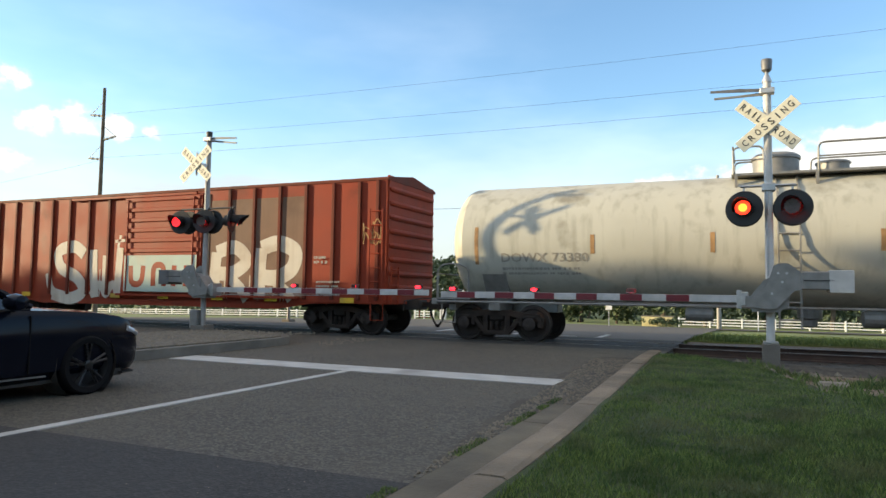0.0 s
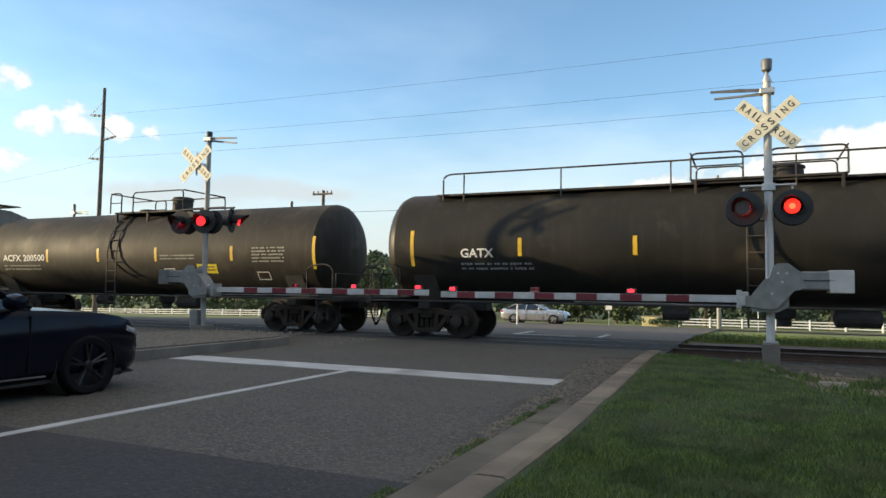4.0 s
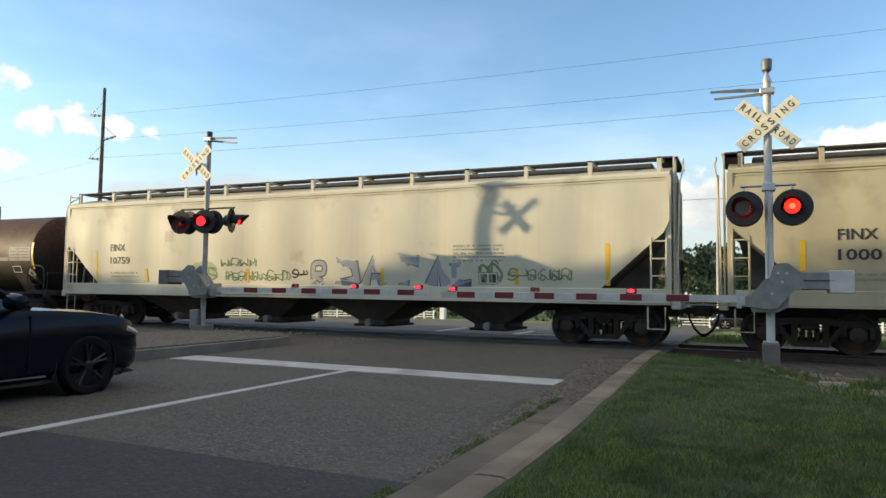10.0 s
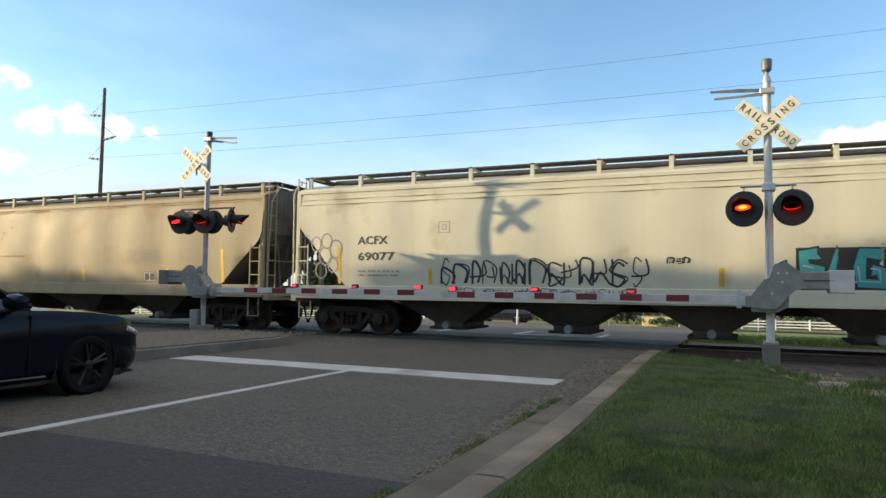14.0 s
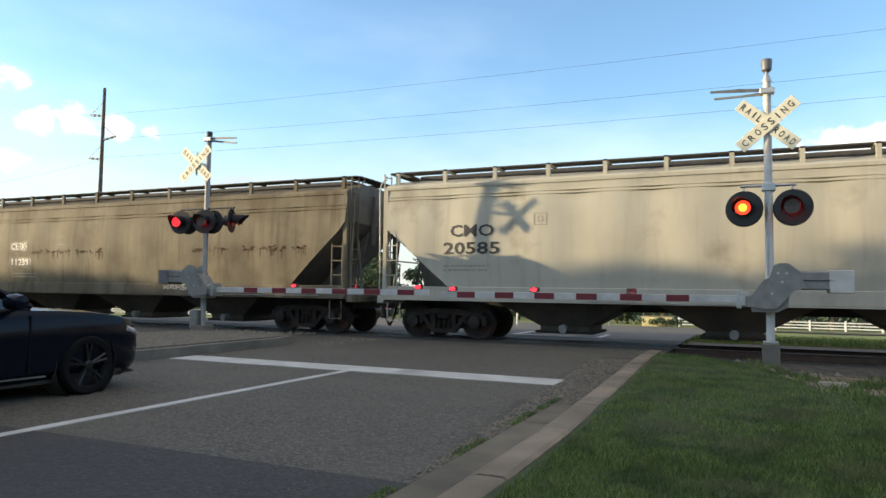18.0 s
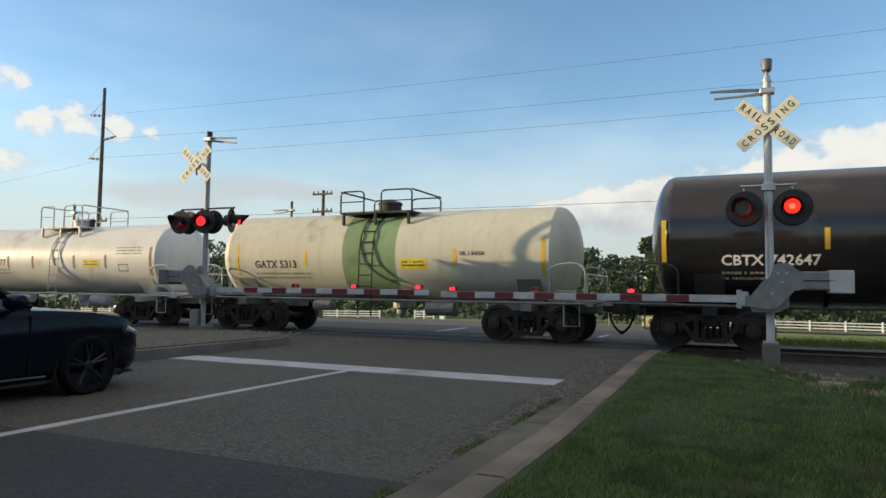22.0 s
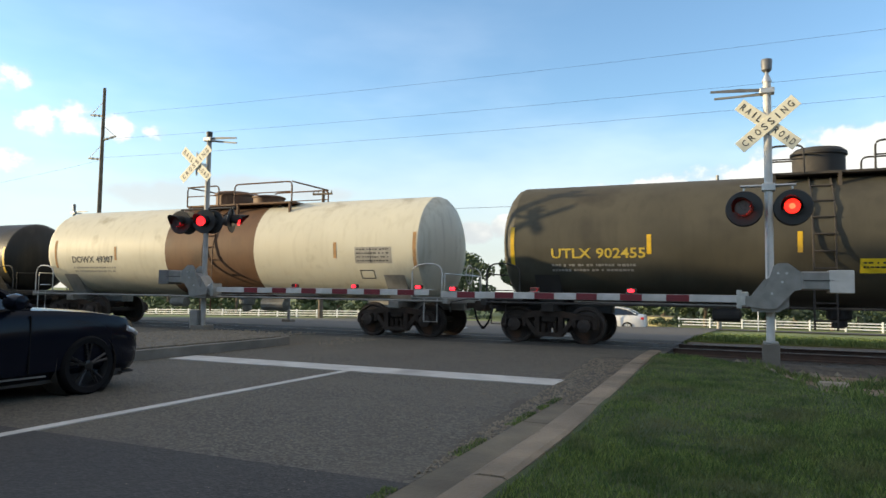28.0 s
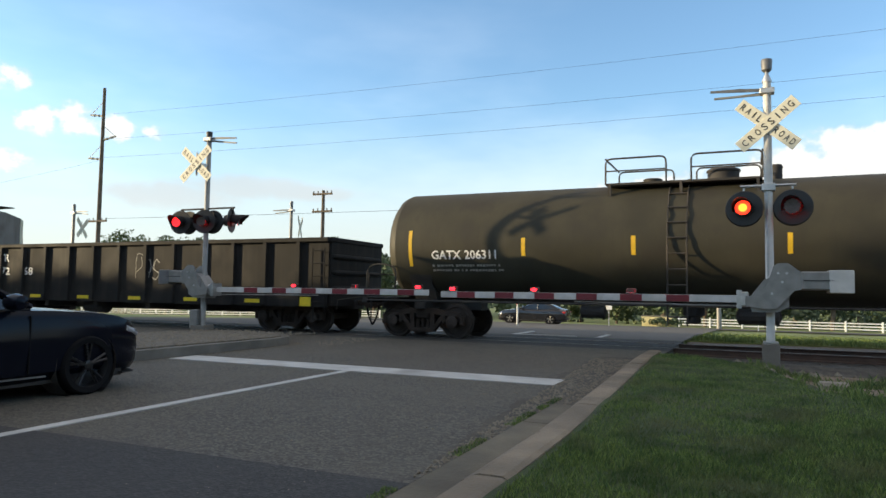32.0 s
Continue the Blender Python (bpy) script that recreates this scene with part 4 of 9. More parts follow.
    for k in range(posts):
        x = -e + 0.25 + (2 * e - 0.5) * k / (posts - 1)
        part("roof_bracket", box(bx(x - 0.05, x + 0.05, -1.30, -1.22, top + 0.02, roof + 0.14), x - 0.05, x + 0.05, -1.30, -0.6, roof + 0.10, roof + 0.14), M[eave or skin], car)
    part("hatch_coaming", bx(-e + 0.5, e - 0.5, -0.40, 0.40, roof - 0.04, roof + 0.16, 0.03), M["roofwalk"], car)
    # side sills, corner posts, end frames
    sm = M[sill_mat or skin]
    for y in (-1, 1):
        part("side_sill", bx(-e, e, min(y * 1.40, y * 1.52), max(y * 1.40, y * 1.52), sill[0], sill[1], 0.015), sm, car)
        part("sill_flange", bx(-e, e, min(y * 1.36, y * 1.56), max(y * 1.36, y * 1.56), sill[0] - 0.03, sill[0], 0.005), sm, car)
    for s in (-1, 1):
        xs2 = s * (e - 0.03)
        for y in (-1, 1):
            part("corner_post", bx(xs2 - 0.06, xs2 + 0.06, min(y * 1.42, y * 1.53), max(y * 1.42, y * 1.53), 1.1, top), sm, car)
        part("end_sill", bx(s * (h - 0.50) - 0.1, s * (h - 0.50) + 0.1, -1.48, 1.48, 0.92, 1.12, 0.015), sm, car)
        part("end_deck", bx(min(s * (h - 0.5), s * (h - 2.3)), max(s * (h - 0.5), s * (h - 2.3)), -1.42, 1.42, 1.04, 1.08), M["under_black"], car)
        part("centre_sill", bx(min(s * (h - 0.46), s * (h - 3.6)), max(s * (h - 0.46), s * (h - 3.6)), -0.26, 0.26, 0.72, 1.04, 0.02), M["under_black"], car)
        part("centre_web", prism(bmesh.new(), [(s * (e - 0.6), 1.06), (s * (e - 2.2), 1.06), (s * (e - 1.8), 1.35), (s * (e - 0.3), cut_top), (s * (e - 0.12), cut_top)], "y", -0.05, 0.05), M[end_mat], car)
        for y in (-0.75, 0.75):
            part("end_strut", tb([(s * (h - 0.5), y, 1.1), (s * (e - 0.05), y, 2.7)], 0.035), M[end_mat], car)
        ladder(car, s * (e - 0.05) - 0.36 * s, s * (e - 0.05) - 0.02 * s, -1.56, 1.15, 2.55, sm)
        ladder(car, s * (e - 0.05) - 0.36 * s, s * (e - 0.05) - 0.02 * s, 1.56, 1.15, 2.55, sm)
        end_ladder(car, s * (h - 0.53), -1.40, -1.02, 1.1, roof + 0.1, sm)
        part("end_rail", tb([(s * (h - 0.45), -1.45, 1.1), (s * (h - 0.45), -1.45, 2.1), (s * (h - 0.45), 1.45, 2.1), (s * (h - 0.45), 1.45, 1.1)], 0.022), sm, car)
        part("end_walk", bx(min(s * (h - 0.48), s * (h - 0.95)), max(s * (h - 0.48), s * (h - 0.95)), -1.0, 1.0, roof + 0.14, roof + 0.17), M["roofwalk"], car)
        part("roof_grab", tb([(s * (h - 0.36), -1.0, roof + 0.1)] + bend((s * (h - 0.36), -1.0, roof + 0.0), (s * (h - 0.30), -1.3, roof - 0.1), (s * (h - 0.40), -1.42, roof - 0.5)) + [(s * (h - 0.45), -1.45, 2.1)], 0.022), sm, car)
        stirrup(car, s * (e - 0.30), -1.50, sm, 0.96, 0.46)
        stirrup(car, s * (e - 0.30), 1.50, sm, 0.96, 0.46)
        truck(car, s * (h - 2.2))
        end_gear(car, s * (h - 0.47), s)
    brake_wheel(car, h - 0.52, 0.55, 1.9, M["under_black"])
    part("centre_sill", bx(-h + 3.5, h - 3.5, -0.22, 0.22, 0.80, 1.05), M["under_black"], car)
    # discharge hoppers under the floor
    bm_w = 2 * (h - 3.45) / bays
    for k in range(bays):
        xc = -(h - 3.45) + bm_w * (k + 0.5)
        w, wb = bm_w * 0.47, 0.42 if bays > 3 else 0.62
        bm = bmesh.new()
        top_r = [bm.verts.new((xc + a * w, b * 1.36, 1.12)) for a, b in ((-1, -1), (1, -1), (1, 1), (-1, 1))]
        mid_r = [bm.verts.new((xc + a * wb, b * 0.80, 0.42)) for a, b in ((-1, -1), (1, -1), (1, 1), (-1, 1))]
        low_r = [bm.verts.new((xc + a * wb, b * 0.80, 0.30)) for a, b in ((-1, -1), (1, -1), (1, 1), (-1, 1))]
        for A, B in ((top_r, mid_r), (mid_r, low_r)):
            for i in range(4):
                bm.faces.new((A[i], A[(i + 1) % 4], B[(i + 1) % 4], B[i]))
        bm.faces.new(top_r), bm.faces.new(low_r[::-1])
        bmesh.ops.recalc_face_normals(bm, faces=bm.faces[:])
        hop = part("discharge_hopper", bm, M[bay_mat or "hopper_bay"], car)
        part("outlet_gate", bx(xc - wb - 0.12, xc + wb + 0.12, -0.86, 0.86, 0.24, 0.31, 0.015), M["truck_cast"], hop)
        part("outlet_pipe", lathe(bmesh.new(), [(0.10, -1.02), (0.11, -1.0), (0.11, 1.0), (0.10, 1.02)], "y", (xc, 0, 0.36), 12), M["alu_grey"], hop, smooth=True)
    for i, x in enumerate(stripes):
        tall = 1.0 if i in (0, len(stripes) - 1) else 0.42
        Skin(side).bar(x - 0.055, x + 0.055, 1.44, 1.44 + tall).made("reflective_strip", M[stripe_mat], car)
    for body, x, z, hh, w in words:
        lettering(car, side, body, x, z, hh, w, M[letter], 0.010)
    if words:
        b, x, z, hh, w = words[-1]
        faint = "letter_faint" if letter == "letter_black" else "letter_dim"
        Skin(side).lines(x, z - 0.26, 1.3, 2, 0.05, 0.06, len(TRAIN)).made("small_print", M[faint], car)
        Skin(side).outline(x + 2.45, x + 2.77, z + 0.72, z + 1.02, 0.016).outline(x + 2.55, x + 2.67, z + 0.80, z + 0.94, 0.014).made("inspection_box", M[faint], car)
    for x, z, w, hh in panels:
        Skin(side).lines(x, z + hh, w, max(2, int(hh / 0.1)), 0.045, 0.05, int(x * 10)).made("data_panel", M["letter_faint" if letter == "letter_black" else "letter_dim"], car)
        Skin(side).bar(x + 0.7, x + 1.2, z - 0.5, z - 0.2).made("stencil_ground", M["letter_black"], car)
        Skin(side, 0.008).outline(x + 0.72, x + 1.18, z - 0.48, z - 0.22, 0.02).bar(x + 0.93, x + 0.96, z - 0.46, z - 0.24).made("test_stencil", M["letter_white"], car)
    return car, side


def box_body(car, h, top, bot, y, skin, roofm, over=0.55):
    e = h - over
    for s in (-1, 1):
        part("side_wall", bx(-e, e, min(s * y, s * (y - 0.06)), max(s * y, s * (y - 0.06)), bot, top), M[skin], car)
        part("end_wall", bx(s * e - 0.03, s * e + 0.03, -y + 0.06, y - 0.06, bot, top + 0.12), M[skin], car)
    bm = bmesh.new()
    prism(bm, [(-y - 0.03, top - 0.02), (-y - 0.03, top + 0.06), (0, top + 0.28), (y + 0.03, top + 0.06), (y + 0.03, top - 0.02)], "x", -e - 0.05, e + 0.05)
    part("roof", bm, M[roofm], car)
    part("floor_frame", bx(-e, e, -y + 0.08, y - 0.08, bot, bot + 0.15), M["under_black"], car)
    return e


def box_ends(car, h, e, y, top, rm, bot):
    for s in (-1, 1):
        for k in range(8):
            z = bot + 0.45 + k * (top - bot - 0.7) / 7
            part("end_rib", lathe(bmesh.new(), [(0.05, -y + 0.1), (0.085, -y + 0.25), (0.085, y - 0.25), (0.05, y - 0.1)], "y", (s * (e + 0.02), 0, z), 8), M[rm], car)
        truck(car, s * (h - 2.6))
        end_gear(car, s * (h - 0.47), s)
        part("centre_sill", bx(min(s * (h - 0.46), s * (h - 4.5)), max(s * (h - 0.46), s * (h - 4.5)), -0.26, 0.26, 0.72, 1.0), M["under_black"], car)
        end_ladder(car, s * (e + 0.12), -1.42, -1.0, 0.9, 1.9, M[rm])
        for yy in (-y - 0.03, y + 0.03):
            stirrup(car, s * (e - 0.25), yy, M[rm], bot + 0.05, 0.45)


def box_car(label, c0, c1):
    car, h = start_car("box_car", label, "railcar", c0, c1)
    top, bot, y = 4.30, 0.88, 1.50
    e = box_body(car, h, top, bot, y, "p_box_red", "p_box_red_dark", 0.88)
    box_ends(car, h, e, y, top, "p_box_red", bot)
    for x in (-8.42, -7.5, -6.55, -5.6, -4.63, -3.74, -2.79, -1.84, 3.27, 4.2, 5.14, 6.06, 6.99, 7.84, 8.42):
        for s in (-1, 1):
            part("side_post", bx(x - 0.055, x + 0.055, min(s * y, s * (y + 0.07)), max(s * y, s * (y + 0.07)), bot + 0.1, top - 0.03, 0.015), M["p_box_red_dark"], car)
    door = part("door", bx(-1.06, 2.23, -y - 0.09, -y - 0.03, bot + 0.22, top - 0.12), M["p_box_red"], car)
    part("door_gap", bx(2.23, 2.50, -y - 0.02, -y + 0.01, bot + 0.22, top - 0.14), M["under_black"], car)
    for k in range(9):
        z = bot + 0.5 + k * 0.33
        part("door_corrugation", bx(-1.0, 2.17, -y - 0.13, -y - 0.09, z, z + 0.14, 0.02), M["p_box_red"], door)
    part("door_track", bx(-3.6, 2.0, -y - 0.12, -y - 0.04, top - 0.12, top - 0.05), M["p_box_red"], car)
    for x in (-0.85, 1.95):
        part("lock_rod", tb([(x, -y - 0.15, bot + 0.25), (x, -y - 0.15, top - 0.2)], 0.025), M["p_box_red"], door)
    part("door_rail", bx(-1.3, 5.9, -y - 0.14, -y - 0.02, bot + 0.10, bot + 0.17), M["p_box_red"], car)
    part("side_sill", prism(bmesh.new(), [(-e, bot + 0.02), (e, bot + 0.02), (e - 2.4, bot - 0.02), (e - 3.6, bot - 0.20), (-e + 3.6, bot - 0.20), (-e + 2.4, bot - 0.02)], "y", -y, -y + 0.05), M["p_box_red"], car)
    ladder(car, e - 0.48, e - 0.08, -y - 0.09, bot + 0.1, top - 0.8, M["p_box_red"])
    ladder(car, -e + 0.08, -e + 0.48, -y - 0.09, bot + 0.1, top - 0.8, M["p_box_red"])
    flat = lambda z, x=0: -y - 0.068
    face = lambda z, x=0: -y - 0.135
    inner = lambda z, x=0: -y - 0.006
    # a painted-over brown field and the white signs over it
    for x0, x1 in ((2.52, 3.20), (3.34, 4.13), (4.27, 5.07), (5.21, 5.98)):
        Skin(inner, 0.0).bar(x0, x1, bot + 0.15, 3.95).made("overpainted_field", M["boxcar_brown"], car)
    white = "graffiti_white"
    for pts, fat in (
        ([(-3.0, 2.35), (-3.5, 2.62), (-4.25, 2.45), (-4.1, 1.9), (-3.3, 1.55), (-3.0, 1.1), (-3.6, 0.85), (-4.5, 1.0)], 0.42),
        ([(-4.75, 1.7), (-4.6, 1.2), (-4.2, 0.9)], 0.30),
        ([(-2.55, 2.5), (-2.5, 1.6), (-2.4, 0.9)], 0.36),
        ([(-1.95, 2.3), (-1.95, 1.6), (-1.9, 0.95)], 0.30),
        ([(-1.3, 2.55), (-1.35, 1.7), (-1.4, 0.92)], 0.30),
        ([(-2.6, 0.95), (-2.2, 1.35), (-1.9, 1.0), (-1.6, 1.35), (-1.3, 0.95)], 0.26),
        ([(2.75, 0.95), (2.75, 1.7), (2.8, 2.35)], 0.40),
        ([(2.8, 2.35), (3.5, 2.5), (3.95, 2.1), (3.5, 1.75), (2.9, 1.7)], 0.42),
        ([(3.2, 1.65), (3.7, 1.3), (4.0, 0.92)], 0.34),
        ([(4.45, 0.95), (4.45, 1.7), (4.5, 2.45)], 0.42),
        ([(4.5, 2.45), (5.1, 2.6), (5.7, 2.35), (5.6, 1.85), (5.1, 1.6), (4.6, 1.6)], 0.46),
        ([(5.0, 1.5), (5.4, 1.2), (5.6, 0.95)], 0.30),
    ):
        spray(car, inner, curve(pts), fat, white)
    rnd = random.Random(4)
    for k in range(26):
        x = rnd.choice((rnd.uniform(-4.6, -1.2), rnd.uniform(2.6, 5.8)))
        Skin(inner, 0.008).bar(x, x + 0.03, rnd.uniform(0.9, 1.1), rnd.uniform(1.2, 1.9)).made("paint_drip", M[white], car)
    for pts in ([(-1.15, 2.95), (-1.25, 2.6), (-1.15, 2.3)], [(-1.4, 2.75), (-0.95, 2.78)]):
        spray(car, face, pts, 0.10, white)
    Skin(face, 0.004).bar(-0.95, 2.12, 1.12, 2.28).made("graffiti_ground", M["graffiti_mint"], car)
    for pts, fat in (([(-0.65, 1.95), (-0.6, 1.45), (-0.35, 1.35), (-0.15, 1.5), (-0.1, 1.95)], 0.2), ([(0.35, 1.3), (0.38, 1.9), (0.75, 1.9), (0.8, 1.3)], 0.2), ([(1.2, 1.3), (1.22, 1.95)], 0.2), ([(1.7, 1.3), (1.72, 1.95)], 0.2), ([(1.2, 1.62), (1.72, 1.62)], 0.16)):
        spray(car, face, curve(pts), fat, "p_box_red", None, 0.002)
    tag_strokes(Skin(flat, 0.012), 7.9, 2.5, 0.7, 0.7, 2, 0.04, 5).made("graffiti_scrawl", M["rust_stain"], car)
    Skin(flat, 0.012).lines(6.5, 1.5, 0.8, 4, 0.06, 0.06, 2).lines(6.4, 2.2, 0.5, 2, 0.08, 0.05, 3).made("small_print", M["letter_dim"], car)
    for x in (-6.0, -1.6, 0.5, 2.7, 4.7, 7.3):
        Skin(flat, 0.012).bar(x, x + 0.45, bot + 0.02, bot + 0.16).made("reflective_strip", M["reflector"], car)
    return car


def reefer_car(label, c0, c1):
    car, h = start_car("refrigerator_car", label, "railcar", c0, c1)
    top, bot, y = 4.98, 0.70, 1.56
    e = box_body(car, h, top, bot, y, "p_reefer", "p_reefer", 1.15)
    for s in (-1, 1):
        truck(car, s * 6.5)
        end_gear(car, s * (h - 0.47), s)
        part("centre_sill", bx(min(s * (h - 0.46), s * (h - 4.5)), max(s * (h - 0.46), s * (h - 4.5)), -0.26, 0.26, 0.68, 1.0), M["under_black"], car)
        stirrup(car, s * (e - 0.25), -y - 0.02, M["p_reefer"], bot + 0.05, 0.42)
        for k in range(4):
            grab(car, s * (e - 0.35), -y - 0.08, 1.1 + k * 0.5, M["under_black"])
    # dark slabs on the uncut side stand in for shaded recesses over the trucks
    for s in (-1, 1):
        part("wheel_recess", bx(s * 6.5 - 1.55, s * 6.5 + 1.55, -y - 0.004, -y + 0.12, bot - 0.01, bot + 0.28), M["under_black"], car)
    for k in range(1, 13):
        x = -e + 1.64 * k
        if -1.5 < x < 2.6:
            continue
        part("side_seam", bx(x - 0.02, x + 0.02, -y - 0.005, -y + 0.01, bot + 0.05, top), M["p_reefer"], car)
    door = part("plug_door", bx(-1.25, 2.45, -y - 0.07, -y + 0.01, 1.05, 4.55, 0.02), M["p_reefer"], car, "plug door with lock rods and cross bars")
    for x in (-1.05, -0.49, 0.70, 1.86):
        part("lock_rod", tb([(x, -y - 0.12, 1.1), (x, -y - 0.12, 4.6)], 0.026), M["rust_rod"], door)
        part("rod_keeper", bx(x - 0.09, x + 0.09, -y - 0.15, -y - 0.08, 2.90, 3.0, 0.01), M["p_reefer"], door)
    for z in (2.45, 2.93, 3.55, 4.45):
        part("door_bar", bx(-1.2, 2.4, -y - 0.10, -y - 0.06, z, z + 0.06), M["p_reefer"], door)
    part("door_frame", bx(-1.40, -1.27, -y - 0.09, -y + 0.01, 0.95, 4.65), M["p_reefer"], car)
    part("door_frame", bx(2.47, 2.60, -y - 0.09, -y + 0.01, 0.95, 4.65), M["p_reefer"], car)
    part("door_track", bx(-1.4, 7.2, -y - 0.12, -y, 4.66, 4.74), M["rust_rod"], car)
    part("door_track", bx(-1.4, 7.2, -y - 0.12, -y, 0.86, 0.96), M["p_reefer"], car)
    part("reefer_grille", bx(7.9, 8.6, -y - 0.02, -y + 0.01, 3.6, 4.0), M["under_black"], car)
    part("reefer_grille", bx(8.2, 8.7, -y - 0.02, -y + 0.01, 1.7, 2.1), M["under_black"], car)
    flat = lambda z, x=0: -y - 0.005
    lettering(car, flat, "ARMN 110540", -6.63, 3.47, 0.46, 3.16, M["letter_black"])
    for body, x, z, hh, w in (("CLOSE AND LOCK", -0.55, 4.28, 0.12, 1.0), ("DOORS BEFORE", -0.55, 4.1, 0.12, 1.0), ("MOVING CAR", -0.55, 3.92, 0.12, 0.9), ("DOORS MUST", -0.5, 2.42, 0.1, 0.8), ("BE LOCKED BEFORE", -0.5, 2.27, 0.1, 0.9), ("MOVING CAR", -0.5, 2.12, 0.1, 0.8)):
        lettering(car, lambda q, x=0: -y - 0.075, body, x, z, hh, w, M["letter_faint"])
    tag_strokes(Skin(flat), -3.2, 2.6, 1.5, 0.32, 6, 0.03, 12).made("graffiti_scrawl", M["letter_black"], car)
    bubble(car, flat, -9.6, 0.75, 4.0, 0.85, 6, "graffiti_mint", "graffiti_dark", 3, 0.20, "letter_white")
    bubble(car, flat, -5.6, 1.2, 2.2, 0.8, 3, "graffiti_pink", "graffiti_mint", 4, 0.22, "letter_white")
    for pts in ([(-4.8, 1.0), (-4.6, 2.0), (-4.2, 1.9), (-4.3, 0.9)], [(-4.0, 0.85), (-3.9, 1.6), (-3.4, 2.1), (-3.3, 1.5), (-3.8, 1.2)], [(-3.1, 0.85), (-2.95, 1.7), (-2.6, 1.95), (-2.4, 1.4)], [(-2.5, 1.4), (-2.3, 0.85)], [(-2.0, 0.85), (-1.8, 2.1), (-1.45, 1.5), (-1.4, 0.9)]):
        spray(car, flat, curve(pts), 0.42, "graffiti_mint", "graffiti_dark", 0, "letter_white", 0.07)
    for x in (3.2, 5.2, 7.2):
        for pts in ([(0, 0.85), (0.1, 1.5), (0.5, 2.0), (0.9, 1.7), (0.6, 1.3), (0.2, 1.2)], [(0.5, 1.2), (0.9, 0.9), (1.2, 0.85)], [(1.2, 1.9), (1.5, 1.4), (1.3, 1.0), (1.8, 0.9)]):
            spray(car, flat, curve([(x + a * (1 + 0.06 * x - 0.2), b) for a, b in pts]), 0.40, "graffiti_mint", "graffiti_dark", 0, "letter_white", 0.07)
    dside = lambda z, x=0: -y - 0.075
    for x0, x1, mt in ((-0.80, 0.86, "graffiti_black"), (0.90, 2.40, "graffiti_maroon")):
        Skin(dside, 0.002).bar(x0, x1, 1.06, 2.32).made("graffiti_ground", M[mt], car)
    for pts, fat in (([(-0.7, 2.1), (0.15, 2.15), (0.7, 2.1)], 0.22), ([(-0.1, 2.0), (-0.05, 1.6), (-0.1, 1.15)], 0.26), ([(-0.65, 1.75), (-0.4, 1.6), (-0.6, 1.2)], 0.14), ([(0.3, 1.8), (0.55, 1.5), (0.3, 1.2)], 0.16),
                     ([(1.7, 2.05), (1.3, 2.18), (1.05, 1.95), (1.25, 1.72), (1.6, 1.62), (1.72, 1.35), (1.4, 1.15), (1.0, 1.2)], 0.20), ([(2.0, 2.2), (2.02, 1.2)], 0.14), ([(2.26, 2.2), (2.28, 1.2)], 0.12)):
        spray(car, dside, curve(pts), fat, "graffiti_pink", "letter_black", 0.004, None, 0.06)
    Skin(flat).bar(-8.9, -8.5, 0.85, 1.15).bar(-3.0, -2.76, 2.26, 2.48).made("reflective_strip", M["reflector"], car)
    for x in (-7.0, 0.0, 6.0):
        part("cross_tie", bx(x - 0.08, x + 0.08, -1.3, 1.3, 0.5, 0.64), M["under_black"], car)
    return car


